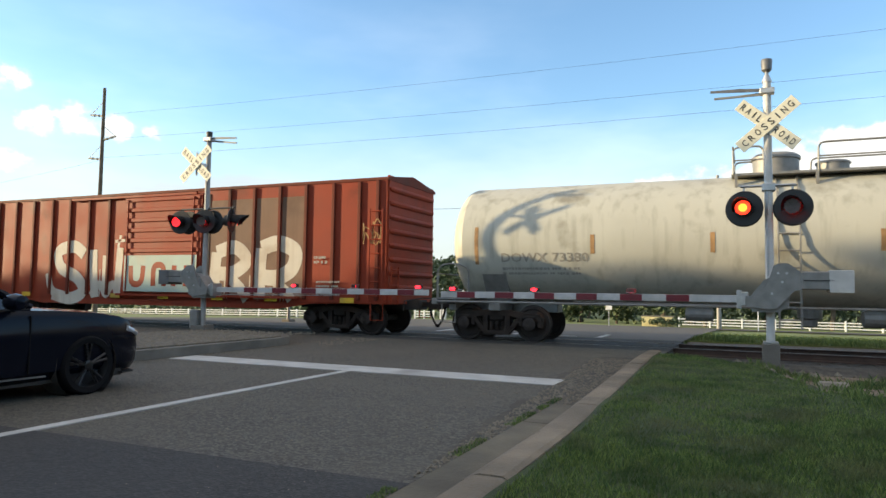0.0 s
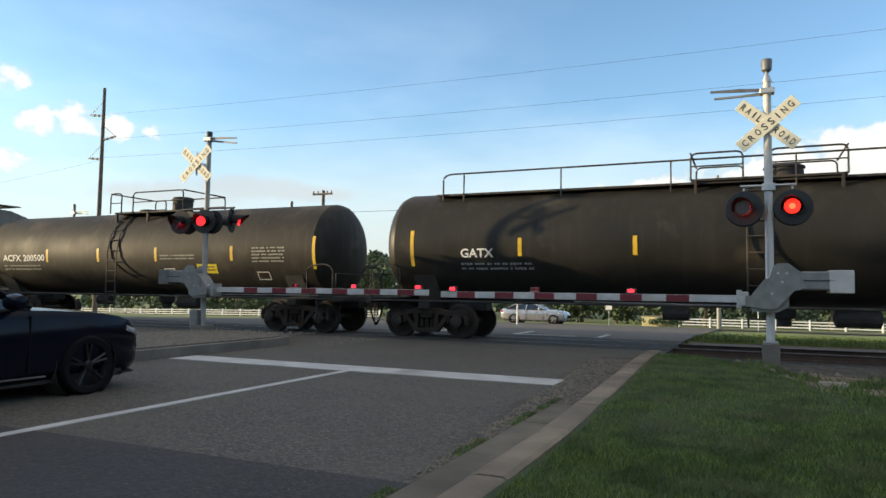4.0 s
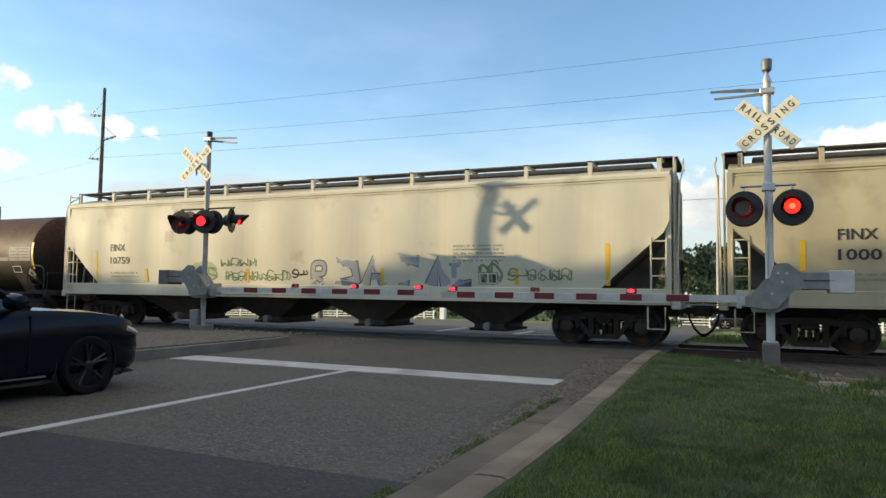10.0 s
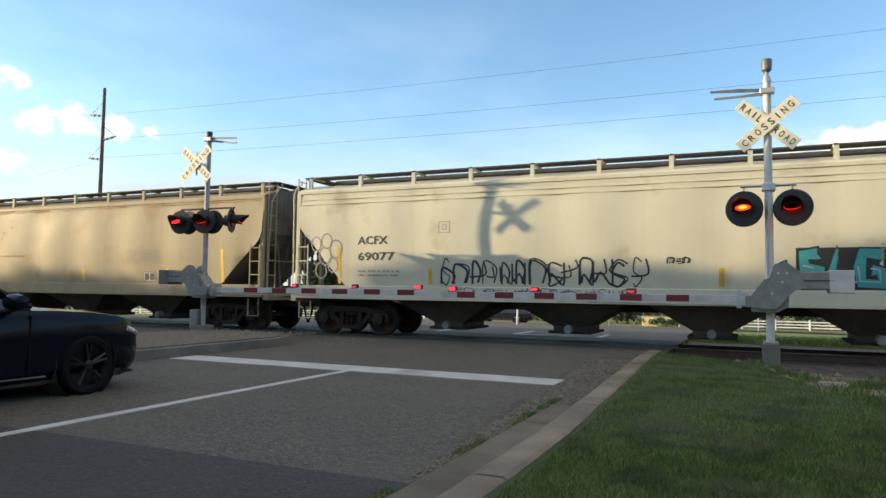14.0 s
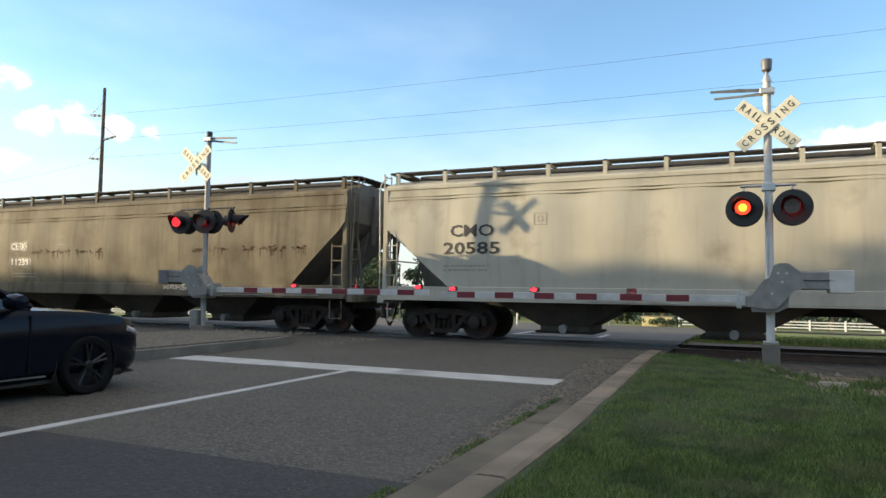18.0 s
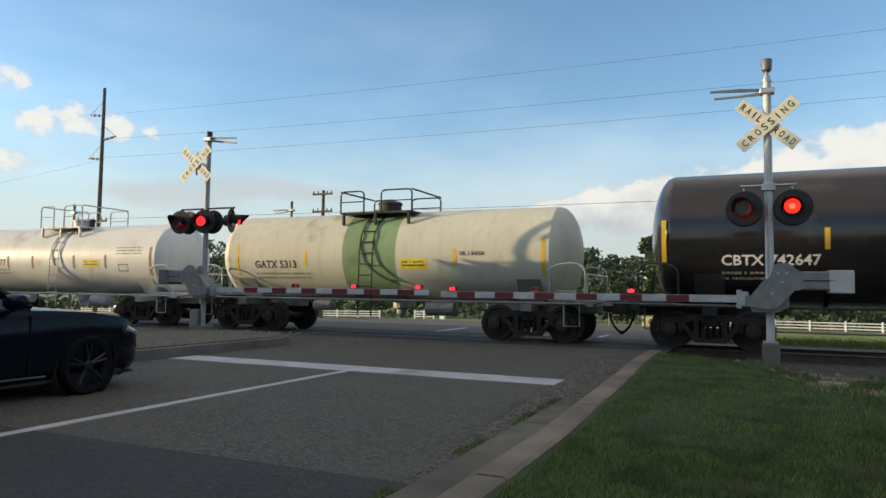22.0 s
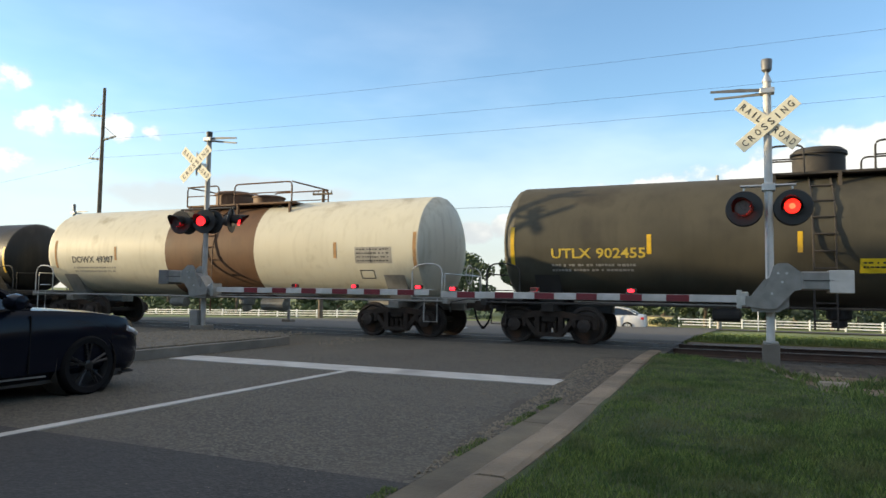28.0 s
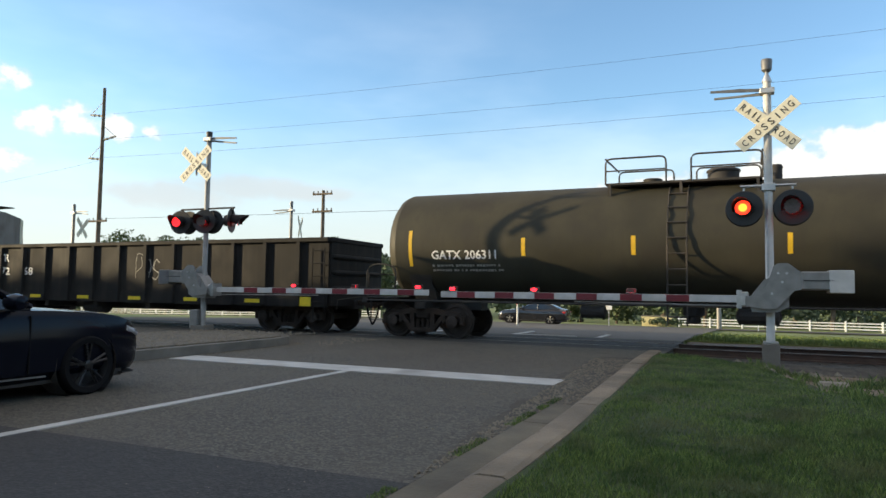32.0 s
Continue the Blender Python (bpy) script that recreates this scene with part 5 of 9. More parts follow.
def gondola_car(label, c0, c1, top, skin, posts, corr, words=(), marks="letter_white"):
    car, h = start_car("gondola_car", label, "railcar", c0, c1)
    e, y, bot = h - 0.60, 1.50, 0.80
    for s in (-1, 1):
        part("side_wall", bx(-e, e, min(s * y, s * (y - 0.05)), max(s * y, s * (y - 0.05)), bot, top - 0.05), M[skin], car)
        part("top_chord", bx(-e - 0.02, e + 0.02, min(s * (y - 0.07), s * (y + 0.09)), max(s * (y - 0.07), s * (y + 0.09)), top - 0.13, top, 0.02), M[skin], car)
        part("side_sill", bx(-e, e, min(s * (y - 0.05), s * (y + 0.03)), max(s * (y - 0.05), s * (y + 0.03)), bot - 0.04, bot + 0.30), M[skin], car)
        for k in range(posts):
            x = -e + 1.0 + (2 * e - 2.0) * k / (posts - 1)
            part("side_post", prism(bmesh.new(), [(x - 0.10, y), (x - 0.06, y + 0.09), (x + 0.06, y + 0.09), (x + 0.10, y)] if s > 0 else [(x - 0.10, -y), (x - 0.06, -y - 0.09), (x + 0.06, -y - 0.09), (x + 0.10, -y)], "z", bot + 0.0, top - 0.1), M[skin], car)
        part("end_wall", bx(s * e - 0.06, s * e + 0.06, -y + 0.05, y - 0.05, bot, top - 0.05), M[skin], car)
        part("end_cap", bx(s * e - 0.09, s * e + 0.09, -y, y, top - 0.13, top + 0.01, 0.02), M[skin], car)
        for z in (1.3, 1.75, 2.2):
            if z < top - 0.2:
                part("end_rib", lathe(bmesh.new(), [(0.05, -y + 0.1), (0.08, -y + 0.2), (0.08, y - 0.2), (0.05, y - 0.1)], "y", (s * (e + 0.05), 0, z), 8), M[skin], car)
        truck(car, s * (h - 2.25))
        end_gear(car, s * (h - 0.47), s)
        part("centre_sill", bx(min(s * (h - 0.46), s * (h - 4.5)), max(s * (h - 0.46), s * (h - 4.5)), -0.26, 0.26, 0.70, 0.95), M["under_black"], car)
        ladder(car, s * (e - 0.48), s * (e - 0.08), -y - 0.10, bot, top - 0.3, M[skin])
        stirrup(car, s * (e - 0.28), -y - 0.02, M[skin], bot, 0.42)
    part("floor", bx(-e, e, -y + 0.05, y - 0.05, bot + 0.12, bot + 0.2), M["under_black"], car)
    part("centre_sill", bx(-h + 4.0, h - 4.0, -0.3, 0.3, 0.52, 0.92), M["under_black"], car)
    for x in (-3.6, -1.2, 1.2, 3.6):
        part("cross_bearer", bx(x - 0.09, x + 0.09, -1.4, 1.4, 0.58, 0.82), M["under_black"], car)
    part("air_reservoir", lathe(bmesh.new(), [(0.06, -2.2), (0.22, -2.14), (0.22, -1.2), (0.06, -1.14)], "x", (0, -0.9, 0.58), 14), M["under_black"], car)
    if corr:
        for k in range(posts - 1):
            x0, x1 = -e + 1.0 + (2 * e - 2.0) * k / (posts - 1) + 0.14, -e + 1.0 + (2 * e - 2.0) * (k + 1) / (posts - 1) - 0.14
            for j in range(6):
                z = bot + 0.50 + j * 0.18
                d = 0.02 * math.sin(k * 5.1 + j * 2.3)
                part("pressed_rib", prism(bmesh.new(), [(-y, z), (-y - 0.05, z + 0.03), (-y - 0.07 + d, z + 0.08), (-y - 0.05, z + 0.13), (-y, z + 0.16)], "x", x0, x1), M[skin], car)
    flat = lambda z, x=0: -y - 0.004
    for body, x, z, hh, w in words:
        lettering(car, flat, body, x, z, hh, w, M[marks], 0.045 if corr else 0.012)
    for k in range(posts - 1):
        x = -e + 1.0 + (2 * e - 2.0) * (k + 0.4) / (posts - 1)
        if k % 2 == 0:
            Skin(lambda z, x=0: -y - 0.034).bar(x, x + (0.28 if corr else 0.55), bot + 0.05, bot + 0.16).made("reflective_strip", M["plate_yellow"], car)
    part("reflective_strip", bx(e - 0.95, e - 0.55, -y - 0.05, -y - 0.034, bot - 0.02, bot + 0.24), M["plate_yellow"], car)
    return car, flat
# ---------------------------------------------------------------- ground, road, track
def ground_z(x, y):
    """Level at the crossing; beyond the track the land falls gently away, at once beside the road, and more to the west."""
    if 15.25 < y < 21.5 and (x > -1.6 or x < -24.5) or x > -1.4 and 2.0 < y < 16.0:
        return -0.75
    if y < 20.6:
        return 0.0
    z = -0.033 * (min(y, 78.0) - 20.6)
    w = max(0.0, min(1.0, (-x - 28.0) / 45.0)) * max(0.0, min(1.0, (y - 24.0) / 30.0))
    return z - 0.75 * w


def sheet(name, xs, ys, dz, material, label, hole=None, category="ground"):
    bm = bmesh.new()
    grid = [[bm.verts.new((x, y, ground_z(x, y) + dz)) for x in xs] for y in ys]
    for A, B, y0, y1 in zip(grid, grid[1:], ys, ys[1:]):
        for i in range(len(xs) - 1):
            bm.faces.new((A[i], A[i + 1], B[i + 1], B[i]))
    return tagged(part(name, bm, material, None), label, category, kind="structure")


WIDE = [-2500, -900, -350, -150, -90, -70, -55, -45, -35, -28, -24.6, -24.4, -14, -9, -4, -1.7, -1.5, -1.3, -0.2, 6, 14, 30, 70, 200, 800, 2500]
DEEP = [-2500, -600, -120, -40, -10, 0, 6, 12, 15.2, 15.3, 20.6, 21.4, 21.6, 24, 28, 34, 40, 47, 54, 62, 70, 78, 95, 140, 400, 1200, 2600]
sheet("ground", WIDE, DEEP, -0.06, M["meadow"], "open grassland running out to the horizon")

CURB_X, LANE_X, MEDIAN_X = -1.52, -5.66, -9.45
sheet("road", [-24.45, -16, -9.45, -5.66, -1.61], [-30, -10, 0, 6, 12, 15.9], 0.0, M["asphalt"], "worn grey asphalt road leading to the level crossing", category="road")
tagged(part("road_patch", bx(-9.4, -2.0, -12, 4.02, -0.02, 0.006), M["asphalt_new"], None), "darker newer asphalt with a straight seam", "road", kind="structure")
sheet("road_beyond", [-24.5, -16, -9, -4.5, -1.6], [19.75, 22, 26, 32, 38, 44], 0.0, M["road_far"], "pale asphalt road running on beyond the track", category="road")
sheet("cross_street", [-900, -180, -90, -60, -40, -28, -14, -4, 6, 20, 60, 180, 900], [44, 47, 50], 0.0, M["road_far"], "grey cross street parallel to the track", category="road")


def crossing_panels():
    """Rubber and timber panels between and beside the rails, level with the road."""
    ob = thing("crossing_surface", "dark timber and rubber panels level with the rails", "level crossing", kind="structure")
    n = 12
    for y0, y1 in ((15.9, 16.98), (17.22, 18.38), (18.62, 19.75)):
        for k in range(n):
            x0 = -24.5 + k * 1.91
            part("panel", bx(x0, x0 + 1.895, y0, y1, -0.12, -0.004 + 0.004 * (k % 2), 0.012), M["asphalt_new"], ob)


crossing_panels()


def rails():
    for y in (TRACK_Y - 0.7525, TRACK_Y + 0.7525):
        ob = thing("rail", "rust-brown steel rail with a bright worn top", "rail", kind="structure")
        prof = [(-0.07, -0.17), (0.07, -0.17), (0.07, -0.155), (0.012, -0.13), (0.012, -0.045), (0.036, -0.03), (0.036, -0.004), (-0.036, -0.004), (-0.036, -0.03), (-0.012, -0.045), (-0.012, -0.13), (-0.07, -0.155)]
        part("rail_web", prism(bmesh.new(), [(y + a, z) for a, z in prof], "x", -640, 660), M["rail"], ob)
        part("rail_head", bx(-640, 660, y - 0.036, y + 0.036, -0.004, 0.0), M["rail_top"], ob)


rails()


def ballast_bed():
    for x0, x1 in ((-640, -24.5), (-1.62, 660)):
        prof = [(15.2, -0.42), (16.05, -0.19), (19.55, -0.19), (20.6, -0.17), (21.7, -0.13), (22.3, -0.6)]
        bm = bmesh.new()
        n = 60
        rows = []
        for i in range(n + 1):
            t = i / n
            x = x0 + (x1 - x0) * (t ** 2 if x1 > 0 else 1 - (1 - t) ** 2)
            rows.append([bm.verts.new((x, y, z + 0.02 * noise.noise((x * 3, y * 3, 0)))) for y, z in prof])
        for A, B in zip(rows, rows[1:]):
            for k in range(len(prof) - 1):
                bm.faces.new((A[k], B[k], B[k + 1], A[k + 1]))
        tagged(part("ballast", bm, M["ballast"], None), "grey-brown crushed stone ballast under the track", "ballast", kind="structure")
    track = thing("sleepers", "weathered timber sleepers bedded in ballast", "sleeper", kind="structure")
    me = mesh_of("sleeper", bx(-0.115, 0.115, -1.3, 1.3, -0.34, -0.172, 0.012))
    for k in range(70):
        o = link("sleeper", me, M["timber"], track)
        o.location = (-1.5 + k * 0.5 if k < 50 else -25.0 - (k - 50) * 0.5, TRACK_Y, 0)
        o.rotation_euler = (0, 0, radians(1.5 * math.sin(k * 7.3)))
    bm = bmesh.new()
    for k in range(500):
        x = 23.6 + k * 1.27
        box(bm, x - 0.115, x + 0.115, TRACK_Y - 1.3, TRACK_Y + 1.3, -0.34, -0.172)
        box(bm, -35.1 - k * 1.2 - 0.115, -35.1 - k * 1.2 + 0.115, TRACK_Y - 1.3, TRACK_Y + 1.3, -0.34, -0.172)
    part("far_sleepers", bm, M["timber"], track, kind="stuff")


ballast_bed()


def kerb_shift(y):
    """The kerb drifts towards the road as it nears the track."""
    return -0.27 * max(0.0, min(1.0, (y - 5.5) / 7.2)) ** 1.1


def curbs():
    kerb = thing("kerb", "weathered concrete kerb along the grass verge", "kerb", kind="structure")
    y0, k = -30.0, 0
    while y0 < 13.4:
        n = 2.95 if y0 < 2.0 else 1.475
        d = 0.004 * math.sin(k * 2.7)
        bm = prism(bmesh.new(), [(-1.69, -0.15), (-1.675, 0.02), (-1.60, 0.095 + d), (-1.535 + d, 0.138), (-1.49, 0.15 + d), (-1.34, 0.15 + d), (-1.305, 0.135), (-1.29, -0.15)], "y", y0, y0 + n - 0.012)
        for v in bm.verts:
            v.co.x += kerb_shift(v.co.y)
        part("kerb_stone", bm, M["concrete"], kerb)
        y0 += n
        k += 1
    # crumbled edge of the asphalt along the gutter, and the broken bed beyond the gutter's end
    rnd = random.Random(31)
    bm = bmesh.new()
    rows = []
    for i in range(140):
        yy = 2.0 + i * 0.085
        w = 0.03 + 0.62 * max(0.0, min(1.0, (yy - 4.4) / 7.0)) ** 0.8 + 0.22 * noise.noise((yy * 1.3, 3.1, 0)) * min(1.0, yy / 6) + 0.06 * rnd.random()
        w = max(0.02, w)
        inner_x = -1.985 if yy < 7.55 else -1.66 + kerb_shift(yy)
        rows.append((bm.verts.new((-1.985 - w, yy, 0.004)), bm.verts.new((-1.985 - w * 0.5, yy, 0.004)), bm.verts.new((inner_x, yy, 0.004))))
    for A, B in zip(rows, rows[1:]):
        for k in range(2):
            bm.faces.new((A[k], B[k], B[k + 1], A[k + 1]))
    tagged(part("crumbled_edge", bm, M["crumble"], None, smooth=True), "crumbled dark edge of the asphalt along the gutter", "road edge", kind="structure")
    g = thing("gutter", "stained concrete gutter, broken off before the crossing", "gutter", kind="structure")
    k, y = 0, -18.0
    while y < 7.5:
        part("gutter_slab", bx(-1.99, -1.672, y, min(y + 3.02, 7.55), -0.15, 0.012 + 0.003 * (k % 2), 0.01), M["gutter"], g)
        y += 3.05
        k += 1
    # raised median with a rounded nose
    def island(name, off, z0, z1, mt, label):
        pts = [(-13.2 - off, -30), (-9.45 + off, -30), (-9.45 + off, 12.4)]
        for i in range(1, 8):
            a = i / 8 * math.pi
            pts.append((-11.3 + (1.85 + off) * math.cos(a), 12.4 + (1.5 + off) * math.sin(a)))
        pts.append((-13.2 - off, 12.4))
        tagged(part(name, prism(bmesh.new(), pts, "z", z0, z1), mt, None), label, name.replace("_", " "), kind="structure")
    island("median_kerb", 0.0, -0.15, 0.17, M["concrete_grey"], "grey concrete kerb round the median")
    island("median_fill", -0.18, 0.0, 0.195, M["gravel"], "pale gravel bed of the median")


curbs()


def verge_edge(x):
    return 14.05 - 1.0 * max(0.0, x + 1.2) - 3.0 * min(max(0.0, x), 0.75) + 0.15 * math.sin(x * 5.1)


def verge_z(x, y):
    base = 0.13 - 0.07 * min(3.0, max(0.0, y - max(9.0, verge_edge(x) - 0.4))) - 0.16 * max(0.0, y - 13.4)
    base += 0.10 * max(0, min(1, (x - 0.5) / 3)) * max(0, min(1, (12 - y) / 6))
    return base + 0.03 * noise.noise((x * 0.9, y * 0.9, 0.3))


def verge():
    """Lawn behind the kerb: a mound of soil with blades of grass."""
    rnd = random.Random(11)
    edge, vz = verge_edge, verge_z
    bm = bmesh.new()
    xs = [-1.31, -1.2] + [-0.91 + 0.35 * i for i in range(29)] + [9.5, 12, 16, 24, 40]
    ys = [-12, -6, -2] + [0.4 * i for i in range(39)]
    grid = [[bm.verts.new((x + kerb_shift(y) * max(0.0, 1 - (x + 1.31) / 1.2), y, vz(x, y))) for x in xs] for y in ys]
    bare = bmesh.new()
    for A, B in zip(grid, grid[1:]):
        for i in range(len(xs) - 1):
            q = (A[i], A[i + 1], B[i + 1], B[i])
            if A[i].co.y > edge(A[i].co.x) - 0.2:
                bare.faces.new([bare.verts.new(v.co) for v in q])
            else:
                bm.faces.new(q)
    for v in [v for v in bm.verts if not v.link_faces]:
        bm.verts.remove(v)
    bmesh.ops.remove_doubles(bare, verts=bare.verts[:], dist=0.001)
    tagged(part("bare_bank", bare, M["soil"], None, smooth=True), "bare reddish soil with stones beside the track", "soil", kind="structure")
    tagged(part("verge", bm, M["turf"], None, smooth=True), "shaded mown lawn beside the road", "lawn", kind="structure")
    tagged(part("concrete_slab", bx(0.83, 1.19, 10.05, 10.35, -0.02, 0.145, 0.03), M["stone"], None), "broken pale concrete slab lying in the grass", "slab")
    V, F = [], []
    for i in range(230000):
        u = rnd.random()
        y = 3.2 + 10.3 * u ** 1.25
        x = -1.25 + kerb_shift(y) + (min(7.5, 1.2 + y * 0.55) + 1.25) * rnd.random()
        tuft = noise.noise((x * 1.6, y * 1.6, 9.0))
        if y > edge(x) - 0.35 and not (tuft > 0.28 and rnd.random() < 0.7):
            continue
        patch = noise.noise((x * 0.7, y * 0.7, 4.0))
        if patch < -0.25 and rnd.random() < 0.35:
            continue
        hgt = rnd.uniform(0.02, 0.052) * (1.3 if patch > 0.2 else 1.0)
        if (x > 1.0 and y > 7.5 and rnd.random() < 0.10) or (y > edge(x) - 0.35 and tuft > 0.28):
            hgt *= rnd.uniform(1.8, 3.4)
        a, w = rnd.uniform(0, 6.283), rnd.uniform(0.0026, 0.0055)
        lx, ly = rnd.uniform(-0.5, 0.5) * hgt, rnd.uniform(-0.5, 0.5) * hgt
        z = vz(x, y) - 0.01
        k = len(V)
        V += [(x - w * math.cos(a), y - w * math.sin(a), z), (x + w * math.cos(a), y + w * math.sin(a), z), (x + lx * 0.4, y + ly * 0.4, z + hgt * 0.65), (x + lx, y + ly, z + hgt)]
        F += [(k, k + 1, k + 2), (k + 1, k + 3, k + 2)]
    # weeds in the joint along the gutter
    for i in range(2600):
        y = 3.6 + 4.4 * rnd.random()
        if noise.noise((y * 2.3, 7.7, 0)) < 0.05:
            continue
        x = -2.0 - 0.09 * rnd.random() ** 1.5
        hgt, a, w = rnd.uniform(0.012, 0.04), rnd.uniform(0, 6.283), rnd.uniform(0.003, 0.006)
        k = len(V)
        V += [(x - w * math.cos(a), y - w * math.sin(a), 0.004), (x + w * math.cos(a), y + w * math.sin(a), 0.004), (x + rnd.uniform(-0.5, 0.5) * hgt, y + rnd.uniform(-0.5, 0.5) * hgt, hgt)]
        F.append((k, k + 1, k + 2))
    me = bpy.data.meshes.new("grass")
    me.from_pydata(V, [], F)
    tagged(link("grass", me, M["blade"], None), "short green grass blades on the verge", "grass", kind="stuff")


def blade_mat(name, a, b, rough=0.7, dead=None):
    m = bpy.data.materials.new(name)
    m.use_nodes = True
    nt = m.node_tree
    bsdf = nt.nodes["Principled BSDF"]
    geo, mx = nt.nodes.new("ShaderNodeNewGeometry"), nt.nodes.new("ShaderNodeMixRGB")
    mx.inputs[1].default_value, mx.inputs[2].default_value = (*a, 1), (*b, 1)
    nt.links.new(geo.outputs["Random Per Island"], mx.inputs[0])
    col = mx.outputs[0]
    if dead:
        dk, dn, dr = nt.nodes.new("ShaderNodeMixRGB"), nt.nodes.new("ShaderNodeTexNoise"), nt.nodes.new("ShaderNodeMapRange")
        crd = nt.nodes.new("ShaderNodeTexCoord")
        dn.inputs["Scale"].default_value, dn.inputs["Detail"].default_value = 2.3, 6
        nt.links.new(crd.outputs["Object"], dn.inputs["Vector"])
        dr.inputs[1].default_value, dr.inputs[2].default_value, dr.inputs[4].default_value = 0.46, 0.62, 0.7
        nt.links.new(dn.outputs["Fac"], dr.inputs[0])
        nt.links.new(dr.outputs[0], dk.inputs[0])
        nt.links.new(col, dk.inputs[1])
        dk.inputs[2].default_value = (a[0] * 0.75, a[1] * 0.75, a[2] * 0.75, 1)
        col = dk.outputs[0]
        tc, patch, rng, m2 = nt.nodes.new("ShaderNodeTexCoord"), nt.nodes.new("ShaderNodeTexNoise"), nt.nodes.new("ShaderNodeMapRange"), nt.nodes.new("ShaderNodeMixRGB")
        patch.inputs["Scale"].default_value, patch.inputs["Detail"].default_value = 1.1, 5
        nt.links.new(tc.outputs["Object"], patch.inputs["Vector"])
        rng.inputs[1].default_value, rng.inputs[2].default_value, rng.inputs[4].default_value = 0.52, 0.72, 0.75
        nt.links.new(patch.outputs["Fac"], rng.inputs[0])
        nt.links.new(rng.outputs[0], m2.inputs[0])
        nt.links.new(col, m2.inputs[1])
        m2.inputs[2].default_value = (*dead, 1)
        col = m2.outputs[0]
    nt.links.new(col, bsdf.inputs["Base Color"])
    bsdf.inputs["Roughness"].default_value = rough
    return m


M["blade"] = blade_mat("blade", (0.022, 0.070, 0.009), (0.23, 0.30, 0.075), dead=(0.16, 0.14, 0.07))
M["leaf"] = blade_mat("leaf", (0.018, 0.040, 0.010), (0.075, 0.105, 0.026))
# distance haze mixed into the colour: paler, greyer green than leaf
M["leaf_hazed"] = blade_mat("leaf_hazed", (0.042, 0.066, 0.03), (0.105, 0.14, 0.06))
verge()


def far_grass():
    """Rough grass beside the track on its far side."""
    rnd = random.Random(19)
    V, F = [], []
    for i in range(16000):
        x, y = -1.55 + 11.0 * rnd.random(), 21.6 + 9.0 * rnd.random() ** 1.5
        hgt = rnd.uniform(0.06, 0.20)
        a, w = rnd.uniform(0, 6.283), rnd.uniform(0.008, 0.016)
        z = ground_z(x, y) - 0.07
        lx, ly = rnd.uniform(-0.5, 0.5) * hgt, rnd.uniform(-0.5, 0.5) * hgt
        k = len(V)
        V += [(x - w * math.cos(a), y - w * math.sin(a), z), (x + w * math.cos(a), y + w * math.sin(a), z), (x + lx, y + ly, z + hgt)]
        F += [(k, k + 1, k + 2)]
    me = bpy.data.meshes.new("rough_grass")
    me.from_pydata(V, [], F)
    tagged(link("rough_grass", me, M["blade"], None), "rough green grass beyond the track", "grass", kind="stuff")


far_grass()


def road_marks():
    tagged(part("stop_line", bx(-9.3, -2.4, 9.12, 9.78, -0.01, 0.010), M["line_paint"], None), "worn white stop line across the lanes", "road marking", kind="structure")
    tagged(part("lane_line", bx(-5.72, -5.59, -20, 9.116, -0.01, 0.0105), M["line_paint"], None), "white line between two lanes", "road marking", kind="structure")
    for x, y0, y1 in ((-9.1, 20.0, 22.6), (-6.5, 19.9, 22.0), (-3.95, 19.8, 21.6)):
        tagged(part("lane_dash", bx(x - 0.07, x + 0.07, y0, y1, -0.03, -0.005), M["line_paint"], None), "short white lane mark beyond the track", "road marking", kind="structure")
    tagged(part("far_stop_line", bx(-6.4, -4.6, 20.0, 20.12, -0.03, 0.004), M["line_paint"], None), "faded white line beyond the track", "road marking", kind="structure")


road_marks()


